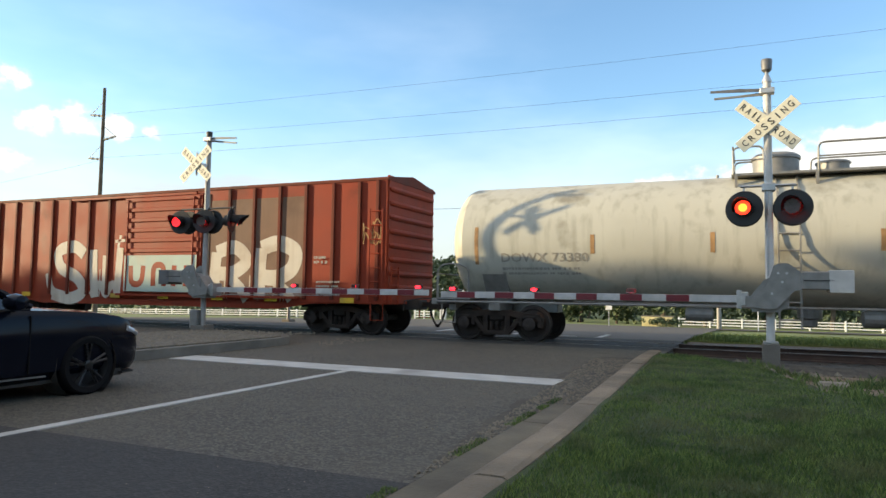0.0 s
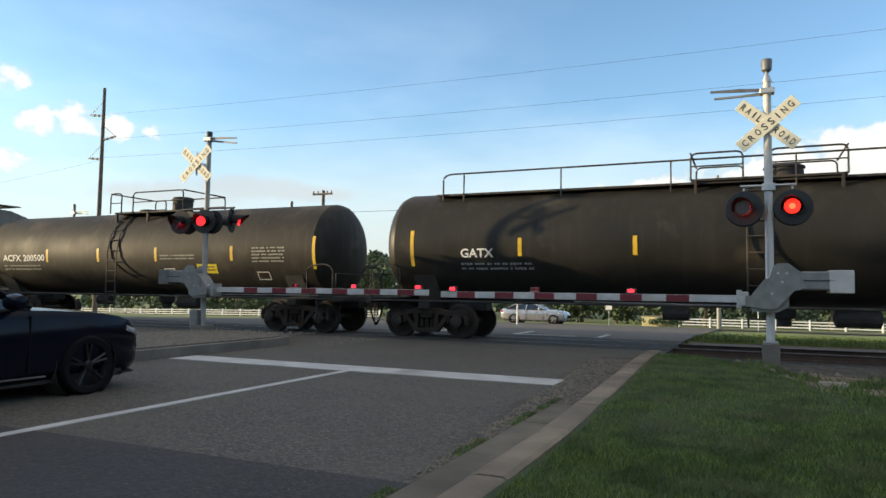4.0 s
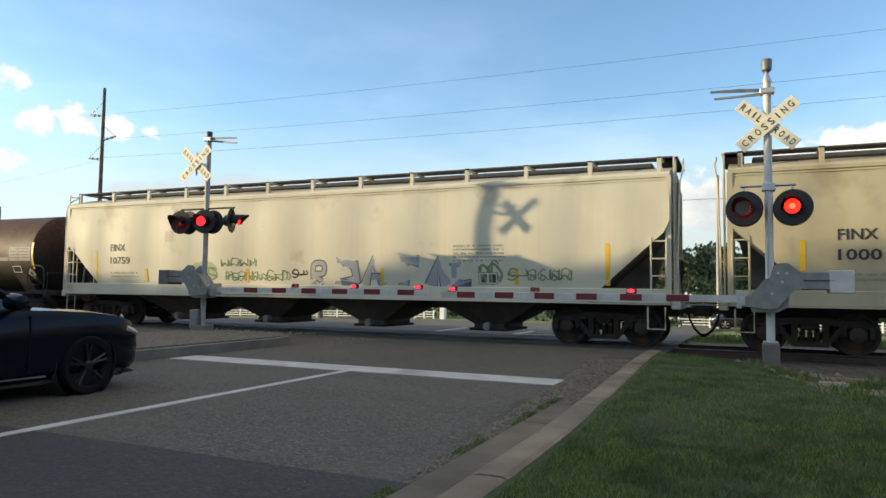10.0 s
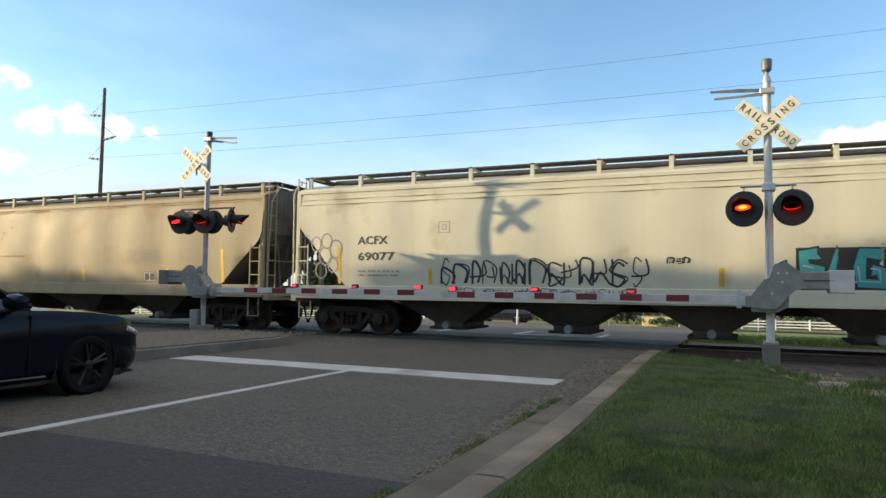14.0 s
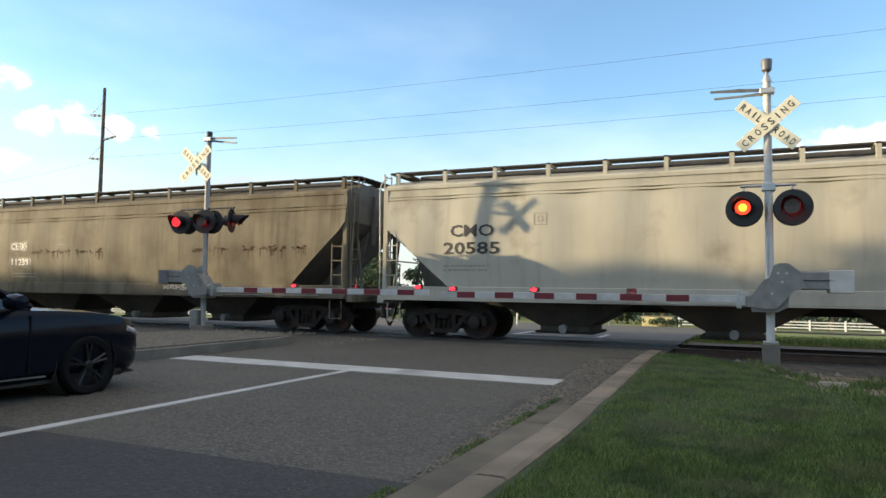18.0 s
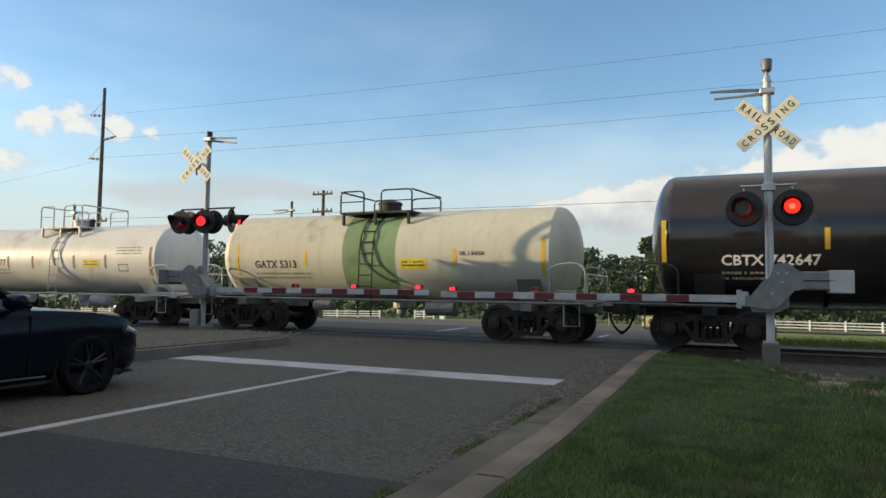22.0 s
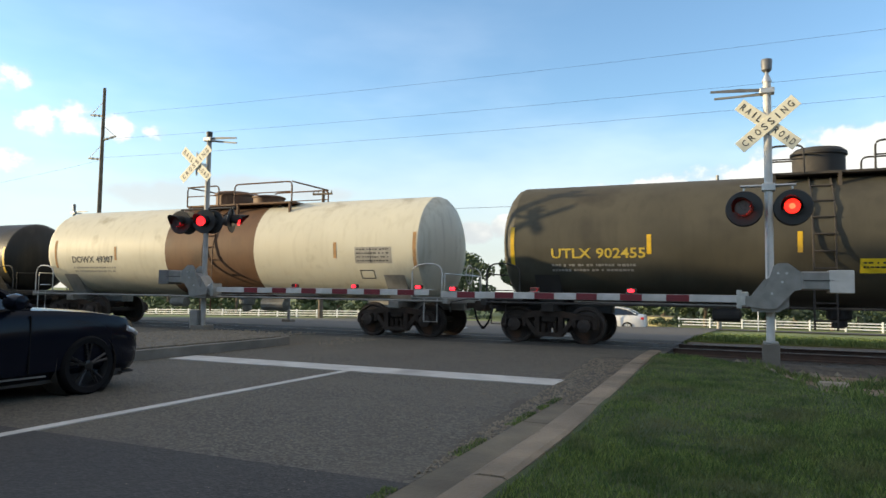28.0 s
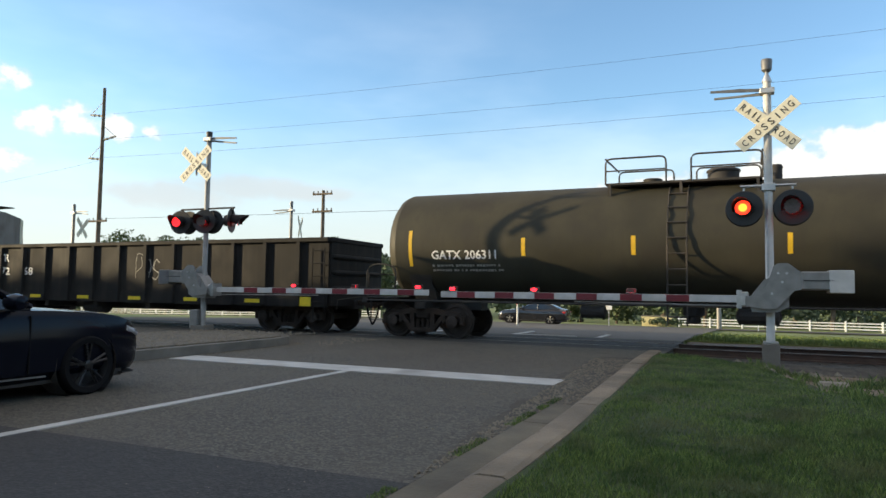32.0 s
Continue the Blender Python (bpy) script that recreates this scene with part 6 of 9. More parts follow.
def loose_stones():
    rnd = random.Random(5)
    bm = bmesh.new()
    spots = [(-12.8 + 3.2 * rnd.random(), 7 + 7 * rnd.random(), 0.195) for _ in range(1500)]
    spots += [(-9.6 + 1.0 * rnd.random(), 13.0 + 2.4 * rnd.random(), 0.0) for _ in range(110)]
    for _ in range(620):
        x, y = -1.2 + 5.5 * rnd.random(), 9.2 + 6.0 * rnd.random()
        if y > verge_edge(x) - 0.2:
            spots.append((x, y, verge_z(x, y) + 0.004))
    spots += [(-1.72 - (0.35 + 0.65 * k / 2400) * rnd.random() ** 0.8, 4.2 + 9.2 * k / 2400, 0.006) for k in range(2400)]
    spots += [(-2.6 - 2.0 * rnd.random() ** 2, 3.0 + 10.0 * rnd.random(), 0.004) for _ in range(260)]
    for _ in range(34):
        x, y = rnd.uniform(-0.1, 1.5), rnd.uniform(11.6, 14.0)
        if y > verge_edge(x) - 0.1:
            spots.append((x, y, verge_z(x, y) + 0.021))
    for x, y, z in spots:
        if x > -1.52 and z in (0.0, 0.004) or z == 0.006 and x > -2.0 and y < 7.6:
            continue
        r = rnd.uniform(0.03, 0.085) if 11.5 < y < 14.1 and -0.2 < x < 1.6 and rnd.random() < 0.25 else rnd.uniform(0.012, 0.04) if z not in (0.004, 0.006) else rnd.uniform(0.005, 0.022) if z == 0.006 else rnd.uniform(0.004, 0.012)
        vs = [bm.verts.new((x + r * rnd.uniform(0.6, 1.3) * a, y + r * rnd.uniform(0.6, 1.3) * b, z + r * 0.8 * c * rnd.uniform(0.7, 1.2))) for a, b, c in ((1, 0, 0), (0, 1, 0), (-1, 0, 0), (0, -1, 0), (0, 0, 1), (0, 0, -1))]
        for i in range(4):
            bm.faces.new((vs[i], vs[(i + 1) % 4], vs[4])), bm.faces.new((vs[(i + 1) % 4], vs[i], vs[5]))
    tagged(part("loose_stones", bm, M["stone"], None), "scattered pale gravel along the median and the track", "gravel", kind="stuff")


loose_stones()


# ---------------------------------------------------------------- trees and woods
def leaf_cloud(V, F, centre, r, n, size, rnd, squash=0.75):
    for _ in range(n):
        d = Vector((rnd.gauss(0, 1), rnd.gauss(0, 1), rnd.gauss(0, 1))).normalized() * (r * rnd.uniform(0.55, 1.0))
        p = Vector(centre) + Vector((d.x, d.y, d.z * squash))
        u = Vector((rnd.gauss(0, 1), rnd.gauss(0, 1), rnd.gauss(0, 1))).normalized() * size * rnd.uniform(0.6, 1.3)
        v = u.orthogonal().normalized() * size * rnd.uniform(0.5, 1.0)
        k = len(V)
        V += [p - u, p + v, p + u, p - v]
        F += [(k, k + 1, k + 2, k + 3)]


def tree(x, y, height, spread, label, leaf="leaf", seed=1, leaves=1700, size=0.28, z=None, trunk=True, low=0.30, group="", clumps=26):
    rnd = random.Random(seed)
    z = ground_z(x, y) - 0.1 if z is None else z
    t = thing("tree", label, "tree", pose(x, y, z), group)
    bm = bmesh.new()
    tube(bm, [(0, 0, 0), (0.1, 0.05, height * 0.2), (0.0, 0.12, height * 0.42), (0.2, 0, height * 0.62)], height * 0.022, 7)
    tops = []
    for k in range(8):
        a = k * 0.785 + rnd.uniform(-0.3, 0.3)
        z0 = height * rnd.uniform(0.25, 0.5)
        end = (spread * 0.7 * math.cos(a) * rnd.uniform(0.6, 1), spread * 0.7 * math.sin(a) * rnd.uniform(0.6, 1), height * rnd.uniform(0.5, 0.85))
        tube(bm, [(0.05, 0.06, z0), (end[0] * 0.5, end[1] * 0.5, z0 + (end[2] - z0) * 0.6), end], height * 0.008, 5)
        tops.append(end)
    part("trunk", bm, M["pole_wood"], t)
    V, F = [], []
    per = max(10, leaves // clumps)
    for k in range(clumps):
        if k < len(tops):
            c = tops[k]
        else:
            a, q = rnd.uniform(0, 6.28), math.sqrt(rnd.random())
            zz = rnd.uniform(low, 1.0)
            w = math.sin(math.pi * min(1, (zz - low) / (1.02 - low) * 0.8 + 0.2)) ** 0.7
            c = (spread * q * w * math.cos(a), spread * q * w * math.sin(a), height * (zz * 0.92))
        leaf_cloud(V, F, c, spread * rnd.uniform(0.22, 0.40), per, size, rnd)
    me = bpy.data.meshes.new("crown")
    me.from_pydata([tuple(v) for v in V], [], F)
    link("crown", me, M[leaf], t)
    return t


def woods():
    rnd = random.Random(21)
    # the dense wood behind the street, taller towards the east
    for i in range(34):
        x = -110 + i * 4.3 + rnd.uniform(-1.5, 1.5)
        y = rnd.uniform(80, 96)
        hgt = rnd.uniform(10.0, 12.5) if x < -84 else rnd.uniform(8.0, 9.6) if x < -25 else rnd.uniform(7.5, 10.0)
        tree(x, y, hgt, rnd.uniform(3.2, 4.4), "leafy green tree in the wood beyond the street", "leaf_hazed", 100 + i, 2200, 0.24, low=0.12, group="trees of the far wood", clumps=20)
    for x, y, h, s in ((-6.7, 62, 9.2, 2.3), (-3.5, 66, 8.2, 3.4), (1.5, 68, 7.8, 3.2), (6.5, 66, 8.6, 3.6), (12, 70, 8.4, 3.8), (-100.0, 88, 14.6, 6.0), (-94.0, 90, 13.4, 4.5), (-82.5, 88, 13.6, 5.4), (-74.0, 90, 12.2, 4.0), (-56.4, 88, 12.6, 4.0), (-16.5, 74, 7.0, 3.0), (-12, 70, 6.0, 3.0), (-40, 70, 7.4, 3.0), (-62, 72, 8.4, 3.4)):
        tree(x, y, h, s, "broad leafy tree behind the white fence", "leaf_hazed", int(200 + x * 3), 3000, 0.20, low=0.15, group="trees behind the fence", clumps=30)
    bm_v, bm_f = [], []
    for i in range(240):
        x = -150 + i * 1.05
        leaf_cloud(bm_v, bm_f, (x, 74 + rnd.uniform(-2, 3), ground_z(x, 74) + rnd.uniform(0.4, 1.8)), 1.5, 26, 0.32, rnd)
    me = bpy.data.meshes.new("undergrowth")
    me.from_pydata([tuple(v) for v in bm_v], [], bm_f)
    tagged(link("undergrowth", me, M["leaf_hazed"], None), "dark green undergrowth at the foot of the wood", "bushes", kind="stuff")
    # the row of trees towards the low sun, which shades the road and the lower half of the train
    for k, (x, zt, s) in enumerate(((-23.5, 1.75, 3.0), (-20.4, 1.8, 2.6), (-17.4, 1.6, 2.2), (-14.6, 1.35, 2.2), (-11.6, 1.30, 2.2), (-9.2, 1.45, 1.8), (-6.9, 2.25, 1.9), (-4.8, 1.8, 1.6), (-2.9, 2.3, 1.8), (-0.7, 1.95, 2.0), (1.5, 1.85, 2.2), (4.4, 2.2, 3.0), (-27.5, 1.75, 3.0), (-32, 1.8, 3.4), (8.5, 2.4, 3.2), (13.5, 2.6, 3.6), (-37, 1.9, 3.6))):
        d = 46.0 + 2.0 * math.sin(k * 2.1)
        p = Vector((x, 16.2, zt)) + TO_SUN * d
        tree(p.x, p.y, p.z + 0.06, s * 1.15, "dense leafy tree in the row towards the sun", "leaf", 300 + k, 7600, 0.17, z=0.0, low=0.02, group="row of shade trees", clumps=56)
    # added trees out of view, to darken what the waiting car reflects
    for k in range(9):
        tree(17.0 + 3.0 * math.sin(k * 1.9), 6.0 - k * 4.2, 8.5 + 1.5 * math.sin(k * 2.3), 3.4, "unseen leafy tree added to darken the waiting car's reflections", "leaf", 360 + k, 1800, 0.40, z=0.0, low=0.05, group="trees along the verge", clumps=40)
    for k in range(15):
        tree(-31.0 + 2.0 * math.sin(k * 1.7), 1.0 - k * 2.9, 8.6 + 0.8 * math.sin(k * 2.9), 3.4, "dense leafy tree in the row towards the sun", "leaf", 340 + k, 3000, 0.36, z=0.0, low=0.02, group="row of shade trees", clumps=50)


woods()
# ---------------------------------------------------------------- crossing signals and gates
FLIPS = []  # (disc, which beat it is lit on)


def flip_disc(parent, at, r, face, beat, lit, turn=0.0, wide=1.0):
    """A lamp disc with a glowing and a dull face; it turns over as the lamp flashes."""
    bm = bmesh.new()
    lathe(bm, [(r, -0.006), (r, 0.0)], "y", n=20)
    for v in bm.verts:
        v.co.x *= wide
    d = part("lamp_disc", bm, lit, parent, "red lamp that flashes in turn with its neighbour")
    d.data.materials.append(M["lens_off"])
    for f in d.data.polygons:
        f.material_index = 1 if f.center.y > -0.003 and abs(f.normal.y) > 0.5 and f.normal.y > 0 else 0
    if face:
        part("lamp_core", lathe(bmesh.new(), [(face, -0.010), (face, -0.007)], "y", n=18), M["lamp_core" if beat else "lamp_core_red"], d)
    d.matrix_basis = pose(*at, 0, 0, turn)
    FLIPS.append((d, at, turn, beat))
    return d


def light_head(sig, at, turn, beat, lit, core=0.0):
    """Round black target with a long visor; its lamp faces -y before it is turned."""
    o = part("light_head", lathe(bmesh.new(), [(0.305, 0.02), (0.315, 0.03), (0.305, 0.045), (0.16, 0.05), (0.14, 0.20), (0.05, 0.22)], "y", n=32), M["black_paint"], sig, "round black target of the flashing light", smooth=True)
    o.matrix_basis = pose(*at, 0, 0, turn)
    bm = bmesh.new()
    A, B = [], []
    for k in range(13):
        a = radians(-20 + 220 * k / 12)
        A.append(bm.verts.new((0.165 * math.cos(a), 0.02, 0.165 * math.sin(a))))
        B.append(bm.verts.new((0.175 * math.cos(a), -0.42 + 0.22 * (1 - max(0, math.sin(a))), 0.175 * math.sin(a) - 0.02)))
    for k in range(12):
        bm.faces.new((A[k], A[k + 1], B[k + 1], B[k]))
    bmesh.ops.solidify(bm, geom=bm.faces[:], thickness=0.006)
    part("visor", bm, M["black_paint"], o)
    part("lens", lathe(bmesh.new(), [(0.15, 0.02), (0.15, -0.005), (0.06, -0.022)], "y", n=24), M["lens_off"], o, smooth=True)
    flip_disc(o, (0, -0.150, -0.004), 0.128, core, beat, lit)
    return o


def crossbuck(sig, y, z):
    sign = part("crossbuck", bx(-0.02, 0.02, y + 0.02, y + 0.05, z - 0.3, z + 0.3), M["alu_grey"], sig, "white crossbuck with black letters")
    for tilt, words, dy in ((41, ("CROSSING",), -0.012), (-41, ("RAIL", "ROAD"), 0.012)):
        m = pose(0, y + dy, z, 0, -tilt, 0)
        b = part("blade", bx(-0.61, 0.61, -0.004, 0.004, -0.115, 0.115, 0.002), M["sign_white"], sign)
        b.matrix_basis = m
        for body, x, w in ((("CROSSING", -0.56, 1.12),) if len(words) == 1 else (("RAIL", -0.57, 0.46), ("ROAD", 0.12, 0.46))):
            sk = Skin(lambda q, x=0: -0.004, 0.004)
            step = w / len(body)
            for k, ch in enumerate(body):
                wide = 0.022 if ch == "I" else step * 0.62
                sk.word(ch, x + step * (k + 0.5) - wide / 2, -0.06, 0.12, wide, 0.008)
            sk.made("lettering", M["sign_black"], sign).matrix_basis = m


def gate(sig, s, z, length, y, beat_in, beat_mid, bars, lamps, first):
    """Mechanism case, counterweight arm and the lowered gate; s = direction of the arm along x."""
    x = -s * 0.0
    part("gate_mechanism", prism(bmesh.new(), [(s * -0.28, z - 0.12), (s * -0.10, z - 0.22), (s * 0.30, z - 0.22), (s * 0.34, z + 0.02), (s * 0.10, z + 0.34), (s * -0.10, z + 0.42), (s * -0.30, z + 0.34)], "y", y - 0.16, y + 0.20), M["alu_grey"], sig, "grey cast gate mechanism")
    part("mechanism_cover", lathe(bmesh.new(), [(0.10, y - 0.20), (0.13, y - 0.17), (0.13, y + 0.18)] if s < 0 else [(0.20, y - 0.20), (0.23, y - 0.17), (0.23, y + 0.18)], "y", (s * -0.08, 0, z + 0.12), 20), M["steel_dark"], sig, smooth=True)
    swan = [(-0.40, 0.05), (-0.13, 0.07), (-0.04, 0.30), (0.05, 0.58), (0.12, 0.62), (0.28, 0.62), (0.42, 0.50), (0.46, 0.48), (0.46, 0.17), (0.36, 0.15), (0.10, -0.15), (-0.02, -0.17), (-0.40, -0.12)]
    for dy in (-0.22, 0.20):
        part("counterweight_arm", prism(bmesh.new(), [(s * -a, z + b) for a, b in swan], "y", y + dy - 0.015, y + dy + 0.015), M["alu_grey"], sig)
        part("arm_slot", bx(min(s * -0.50, s * -0.95), max(s * -0.50, s * -0.95), y + dy - 0.045, y + dy - 0.03, z + 0.32, z + 0.335), M["black_paint"], sig)
    for a, b in ((0.12, 0.45), (0.25, 0.45), (0.18, 0.30), (0.02, 0.10)):
        part("bolt", lathe(bmesh.new(), [(0.022, y - 0.26), (0.022, y - 0.235)], "y", (s * -a, 0, z + b), 6), M["steel_galv"], sig)
    part("counterweight", bx(min(s * -0.46, s * -0.92), max(s * -0.46, s * -0.92), y - 0.25, y + 0.23, z + 0.17, z + 0.48, 0.02), M["alu_grey"], sig)
    part("weight_plate", bx(min(s * -0.88, s * -1.24), max(s * -0.88, s * -1.24), y - 0.265, y + 0.23, z + 0.12, z + 0.50, 0.012), M["white_metal"] if s < 0 else M["steel_dark"], sig)
    part("arm_bracket", box(bx(min(s * 0.34, s * 0.50), max(s * 0.34, s * 0.50), y - 0.14, y + 0.12, z - 0.13, z + 0.13, 0.02), min(s * 0.46, s * 0.54), max(s * 0.46, s * 0.54), y - 0.17, y + 0.15, z - 0.16, z + 0.16), M["steel_galv"], sig)
    for dx in (0.40, 0.48):
        for dz in (-0.09, 0.09):
            part("bolt", lathe(bmesh.new(), [(0.018, y - 0.185), (0.018, y - 0.14)], "y", (s * dx, 0, z + dz), 6), M["steel_galv"], sig)
    arm = part("gate_arm", bx(min(s * 0.45, s * length), max(s * 0.45, s * length), y - 0.025, y + 0.025, z - 0.065, z + 0.065, 0.006), M["arm_white"], sig, "lowered white and red gate arm")
    part("arm_truss", tb([(s * 0.5, y + 0.05, z - 0.12), (s * (length * 0.55), y + 0.05, z - 0.10)], 0.014), M["steel_galv"], arm)
    for a, b in bars:
        part("red_stripe", bx(min(s * a, s * b), max(s * a, s * b), y - 0.029, y + 0.029, z - 0.061, z + 0.061), M["arm_red"], arm)
    for x, beat in lamps:
        lamp = part("arm_lamp", bx(s * x - 0.10, s * x + 0.10, y - 0.035, y + 0.035, z + 0.067, z + 0.088, 0.008), M["alu_grey"], arm)
        part("lamp_case", bx(s * x - 0.095, s * x + 0.095, y + 0.01, y + 0.07, z + 0.078, z + 0.17, 0.015), M["lens_off"], lamp)
        if beat is None:
            part("lamp_lens", bx(s * x - 0.062, s * x + 0.062, y - 0.045, y, z + 0.09, z + 0.15, 0.016), M["arm_lamp_lit"], lamp, "steady red tip lamp")
        else:
            flip_disc(lamp, (s * x, y - 0.035, z + 0.122), 0.033, None, beat, M["arm_lamp_lit"], 0.0, 2.0)


def top_light(sig, z, s, y=0.0, up=0.0):
    """Two long thin lamp housings on a short bracket at the mast's top."""
    part("lamp_bracket", bx(-0.12, 0.12, y - 0.10, y + 0.10, z - 0.05, z + 0.05, 0.01), M["steel_galv"], sig)
    part("side_arm", prism(bmesh.new(), [(0, z - 0.01), (s * 0.94, z - 0.005 + up), (s * 0.94, z + 0.03 + up), (s * 0.45, z + 0.05 + up * 0.5), (0, z + 0.04)], "y", y - 0.05, y - 0.02), M["steel_dark"], sig)
    part("side_arm", prism(bmesh.new(), [(0, z - 0.05), (s * 0.88, z - 0.115 + up), (s * 0.88, z - 0.08 + up), (s * 0.5, z - 0.05 + up * 0.5), (0, z)], "y", y + 0.03, y + 0.07), M["alu_grey"], sig)


def near_signal():
    sig = thing("crossing_signal", "galvanised railroad crossing signal with flashing lights and a lowered gate", "crossing signal", pose(0.37, 13.32, 0.10), group="crossing signals")
    part("foundation", bx(-0.14, 0.14, -0.14, 0.14, -0.35, 0.32, 0.015), M["concrete_grey"], sig, "pale concrete foundation")
    part("base_flange", bx(-0.12, 0.12, -0.12, 0.12, 0.32, 0.36, 0.01), M["steel_galv"], sig)
    part("mast", lathe(bmesh.new(), [(0.09, 0.34), (0.07, 0.37), (0.067, 4.90), (0.067, 5.0)], "z", n=20), M["white_metal"], sig, "silver painted steel mast", smooth=True)
    part("mast_cap", lathe(bmesh.new(), [(0.08, 4.97), (0.08, 5.0), (0.03, 5.12), (0.03, 5.17)], "z", n=16), M["steel_galv"], sig, smooth=True)
    part("bell", lathe(bmesh.new(), [(0.05, 5.15), (0.085, 5.19), (0.095, 5.36), (0.085, 5.38)], "z", n=18), M["steel_dark"], sig, "grey crossing bell", smooth=True)
    top_light(sig, 4.80, -1, 0.0, 0.06)
    crossbuck(sig, -0.085, 4.19)
    part("light_arm", tb([(-0.46, -0.02, 3.10), (0.44, -0.02, 3.10)], 0.025, 8), M["steel_galv"], sig)
    part("arm_clamp", bx(-0.11, 0.11, -0.09, 0.09, 3.0, 3.14, 0.015), M["steel_galv"], sig)
    for x, beat in ((-0.40, 1), (0.38, 0)):
        part("hanger", tb([(x, -0.02, 3.12), (x, -0.02, 2.98)], 0.02), M["steel_galv"], sig)
        light_head(sig, (x, -0.10, 2.70), -8, beat, M["lamp_orange" if beat else "lamp_lit"], 0.072 if beat else 0.05)
        light_head(sig, (x, 0.14, 2.70), 180, beat, M["lamp_lit"])
    part("conduit", tb([(-0.03, -0.075, 1.5), (-0.03, -0.078, 2.2), (-0.03, -0.075, 3.0)], 0.014), M["steel_galv"], sig)
    gate(sig, -1, 1.09, 6.27, -0.12, 0, 1, [(1.33 + k * 0.834, 1.73 + k * 0.834) for k in range(6)], [(2.36, 0), (4.24, 1), (6.01, None)], 1.42)


def left_signal():
    sig = thing("crossing_signal", "railroad crossing signal on the gravel median with three flashing lights", "crossing signal", pose(-13.0, 13.85, 0.19), group="crossing signals")
    part("foundation", bx(-0.24, 0.20, -0.20, 0.20, -0.20, 0.10, 0.015), M["concrete_grey"], sig)
    part("junction_box", bx(-0.30, -0.06, -0.18, 0.02, 0.02, 0.50, 0.02), M["alu_grey"], sig, "grey junction case at the mast's foot")
    part("mast", lathe(bmesh.new(), [(0.085, 0.08), (0.066, 0.12), (0.064, 5.18), (0.05, 5.2)], "z", n=20), M["alu_grey"], sig, smooth=True)
    part("mast_cap", lathe(bmesh.new(), [(0.08, 5.0), (0.08, 5.2), (0.03, 5.22)], "z", n=14), M["black_paint"], sig)
    top_light(sig, 5.0, 1, 0.0, -0.05)
    part("sign_bracket", bx(-0.12, 0.02, -0.34, -0.05, 4.27, 4.33), M["steel_galv"], sig)
    crossbuck(sig, -0.085, 4.27)
    sign = [o for o in sig.children if o.name.startswith("crossbuck")][0]
    sign.matrix_basis = pose(-0.12, -0.24, 0.03)
    part("light_arm", tb([(-0.88, 0, 3.15), (0.93, 0, 3.15)], 0.025, 8), M["black_paint"], sig)
    for x, turn, beat in ((-0.83, 10, 1), (0.0, 16, 0), (0.88, 112, 0)):
        part("hanger", tb([(x, 0, 3.16), (x, 0, 2.98)], 0.02), M["black_paint"], sig)
        light_head(sig, (x, -0.10 if turn < 90 else 0.0, 2.81), turn, beat, M["lamp_red"])
        if turn < 90:
            light_head(sig, (x + 0.1, 0.16, 2.81), 180 + turn * 0.5, beat, M["lamp_red"])
    gate(sig, 1, 1.03, 6.55, -0.10, 0, 1, [(1.42 + k * 0.872, 1.84 + k * 0.872) for k in range(6)], [(2.94, 1), (4.63, 0), (6.29, None)], 1.5)


near_signal()
left_signal()


def far_signal(x, y, s):
    sig = thing("crossing_signal", "distant railroad crossing signal facing the other way", "crossing signal", pose(x, y, ground_z(x, y)), group="crossing signals")
    part("foundation", bx(-0.2, 0.2, -0.2, 0.2, -0.1, 0.12, 0.015), M["concrete_grey"], sig)
    part("mast", lathe(bmesh.new(), [(0.08, 0.1), (0.064, 0.15), (0.064, 5.0)], "z", n=14), M["steel_dark"], sig, smooth=True)
    part("mast_cap", lathe(bmesh.new(), [(0.07, 4.98), (0.07, 5.06), (0.03, 5.1)], "z", n=12), M["alu_grey"], sig)
    top_light(sig, 4.7, s)
    crossbuck(sig, 0.09, 4.0)
    [o for o in sig.children if o.name.startswith("crossbuck")][0].matrix_basis = pose(0.40, 0.25, 0, 0, 0, 115)
    part("light_arm", tb([(-0.45, 0, 2.9), (0.45, 0, 2.9)], 0.025, 8), M["black_paint"], sig)
    for xx in (-0.42, 0.42):
        light_head(sig, (xx, 0.1, 2.6), 180, 0 if xx > 0 else 1, M["lamp_lit"])


far_signal(-17.6, 23.7, -1)
far_signal(-28.4, 21.8, 1)


# ---------------------------------------------------------------- poles and wires
def utility_pole(x, y, top, arms, label, lean=0.0, wood="pole_wood"):
    z = ground_z(x, y)
    p = thing("utility_pole", label, "utility pole", pose(x, y, z, 0, lean, 0), group="utility poles")
    hgt = top - z
    part("pole", lathe(bmesh.new(), [(0.17, -0.2), (0.16, 0.5), (0.10, hgt)], "z", n=14), M[wood], p, smooth=True)
    for zz, w, dy in arms:
        a = part("crossarm", bx(-w, w, -0.16, -0.05, zz - z - 0.06, zz - z + 0.06, 0.01), M["pole_wood"], p)
        for k in (-1, -0.5, 0.5, 1):
            part("insulator", lathe(bmesh.new(), [(0.03, zz - z + 0.06), (0.06, zz - z + 0.1), (0.03, zz - z + 0.14), (0.055, zz - z + 0.18), (0.02, zz - z + 0.22)], "z", (k * w * 0.93, -0.10, 0), 8), M["steel_galv"], a)
    return p


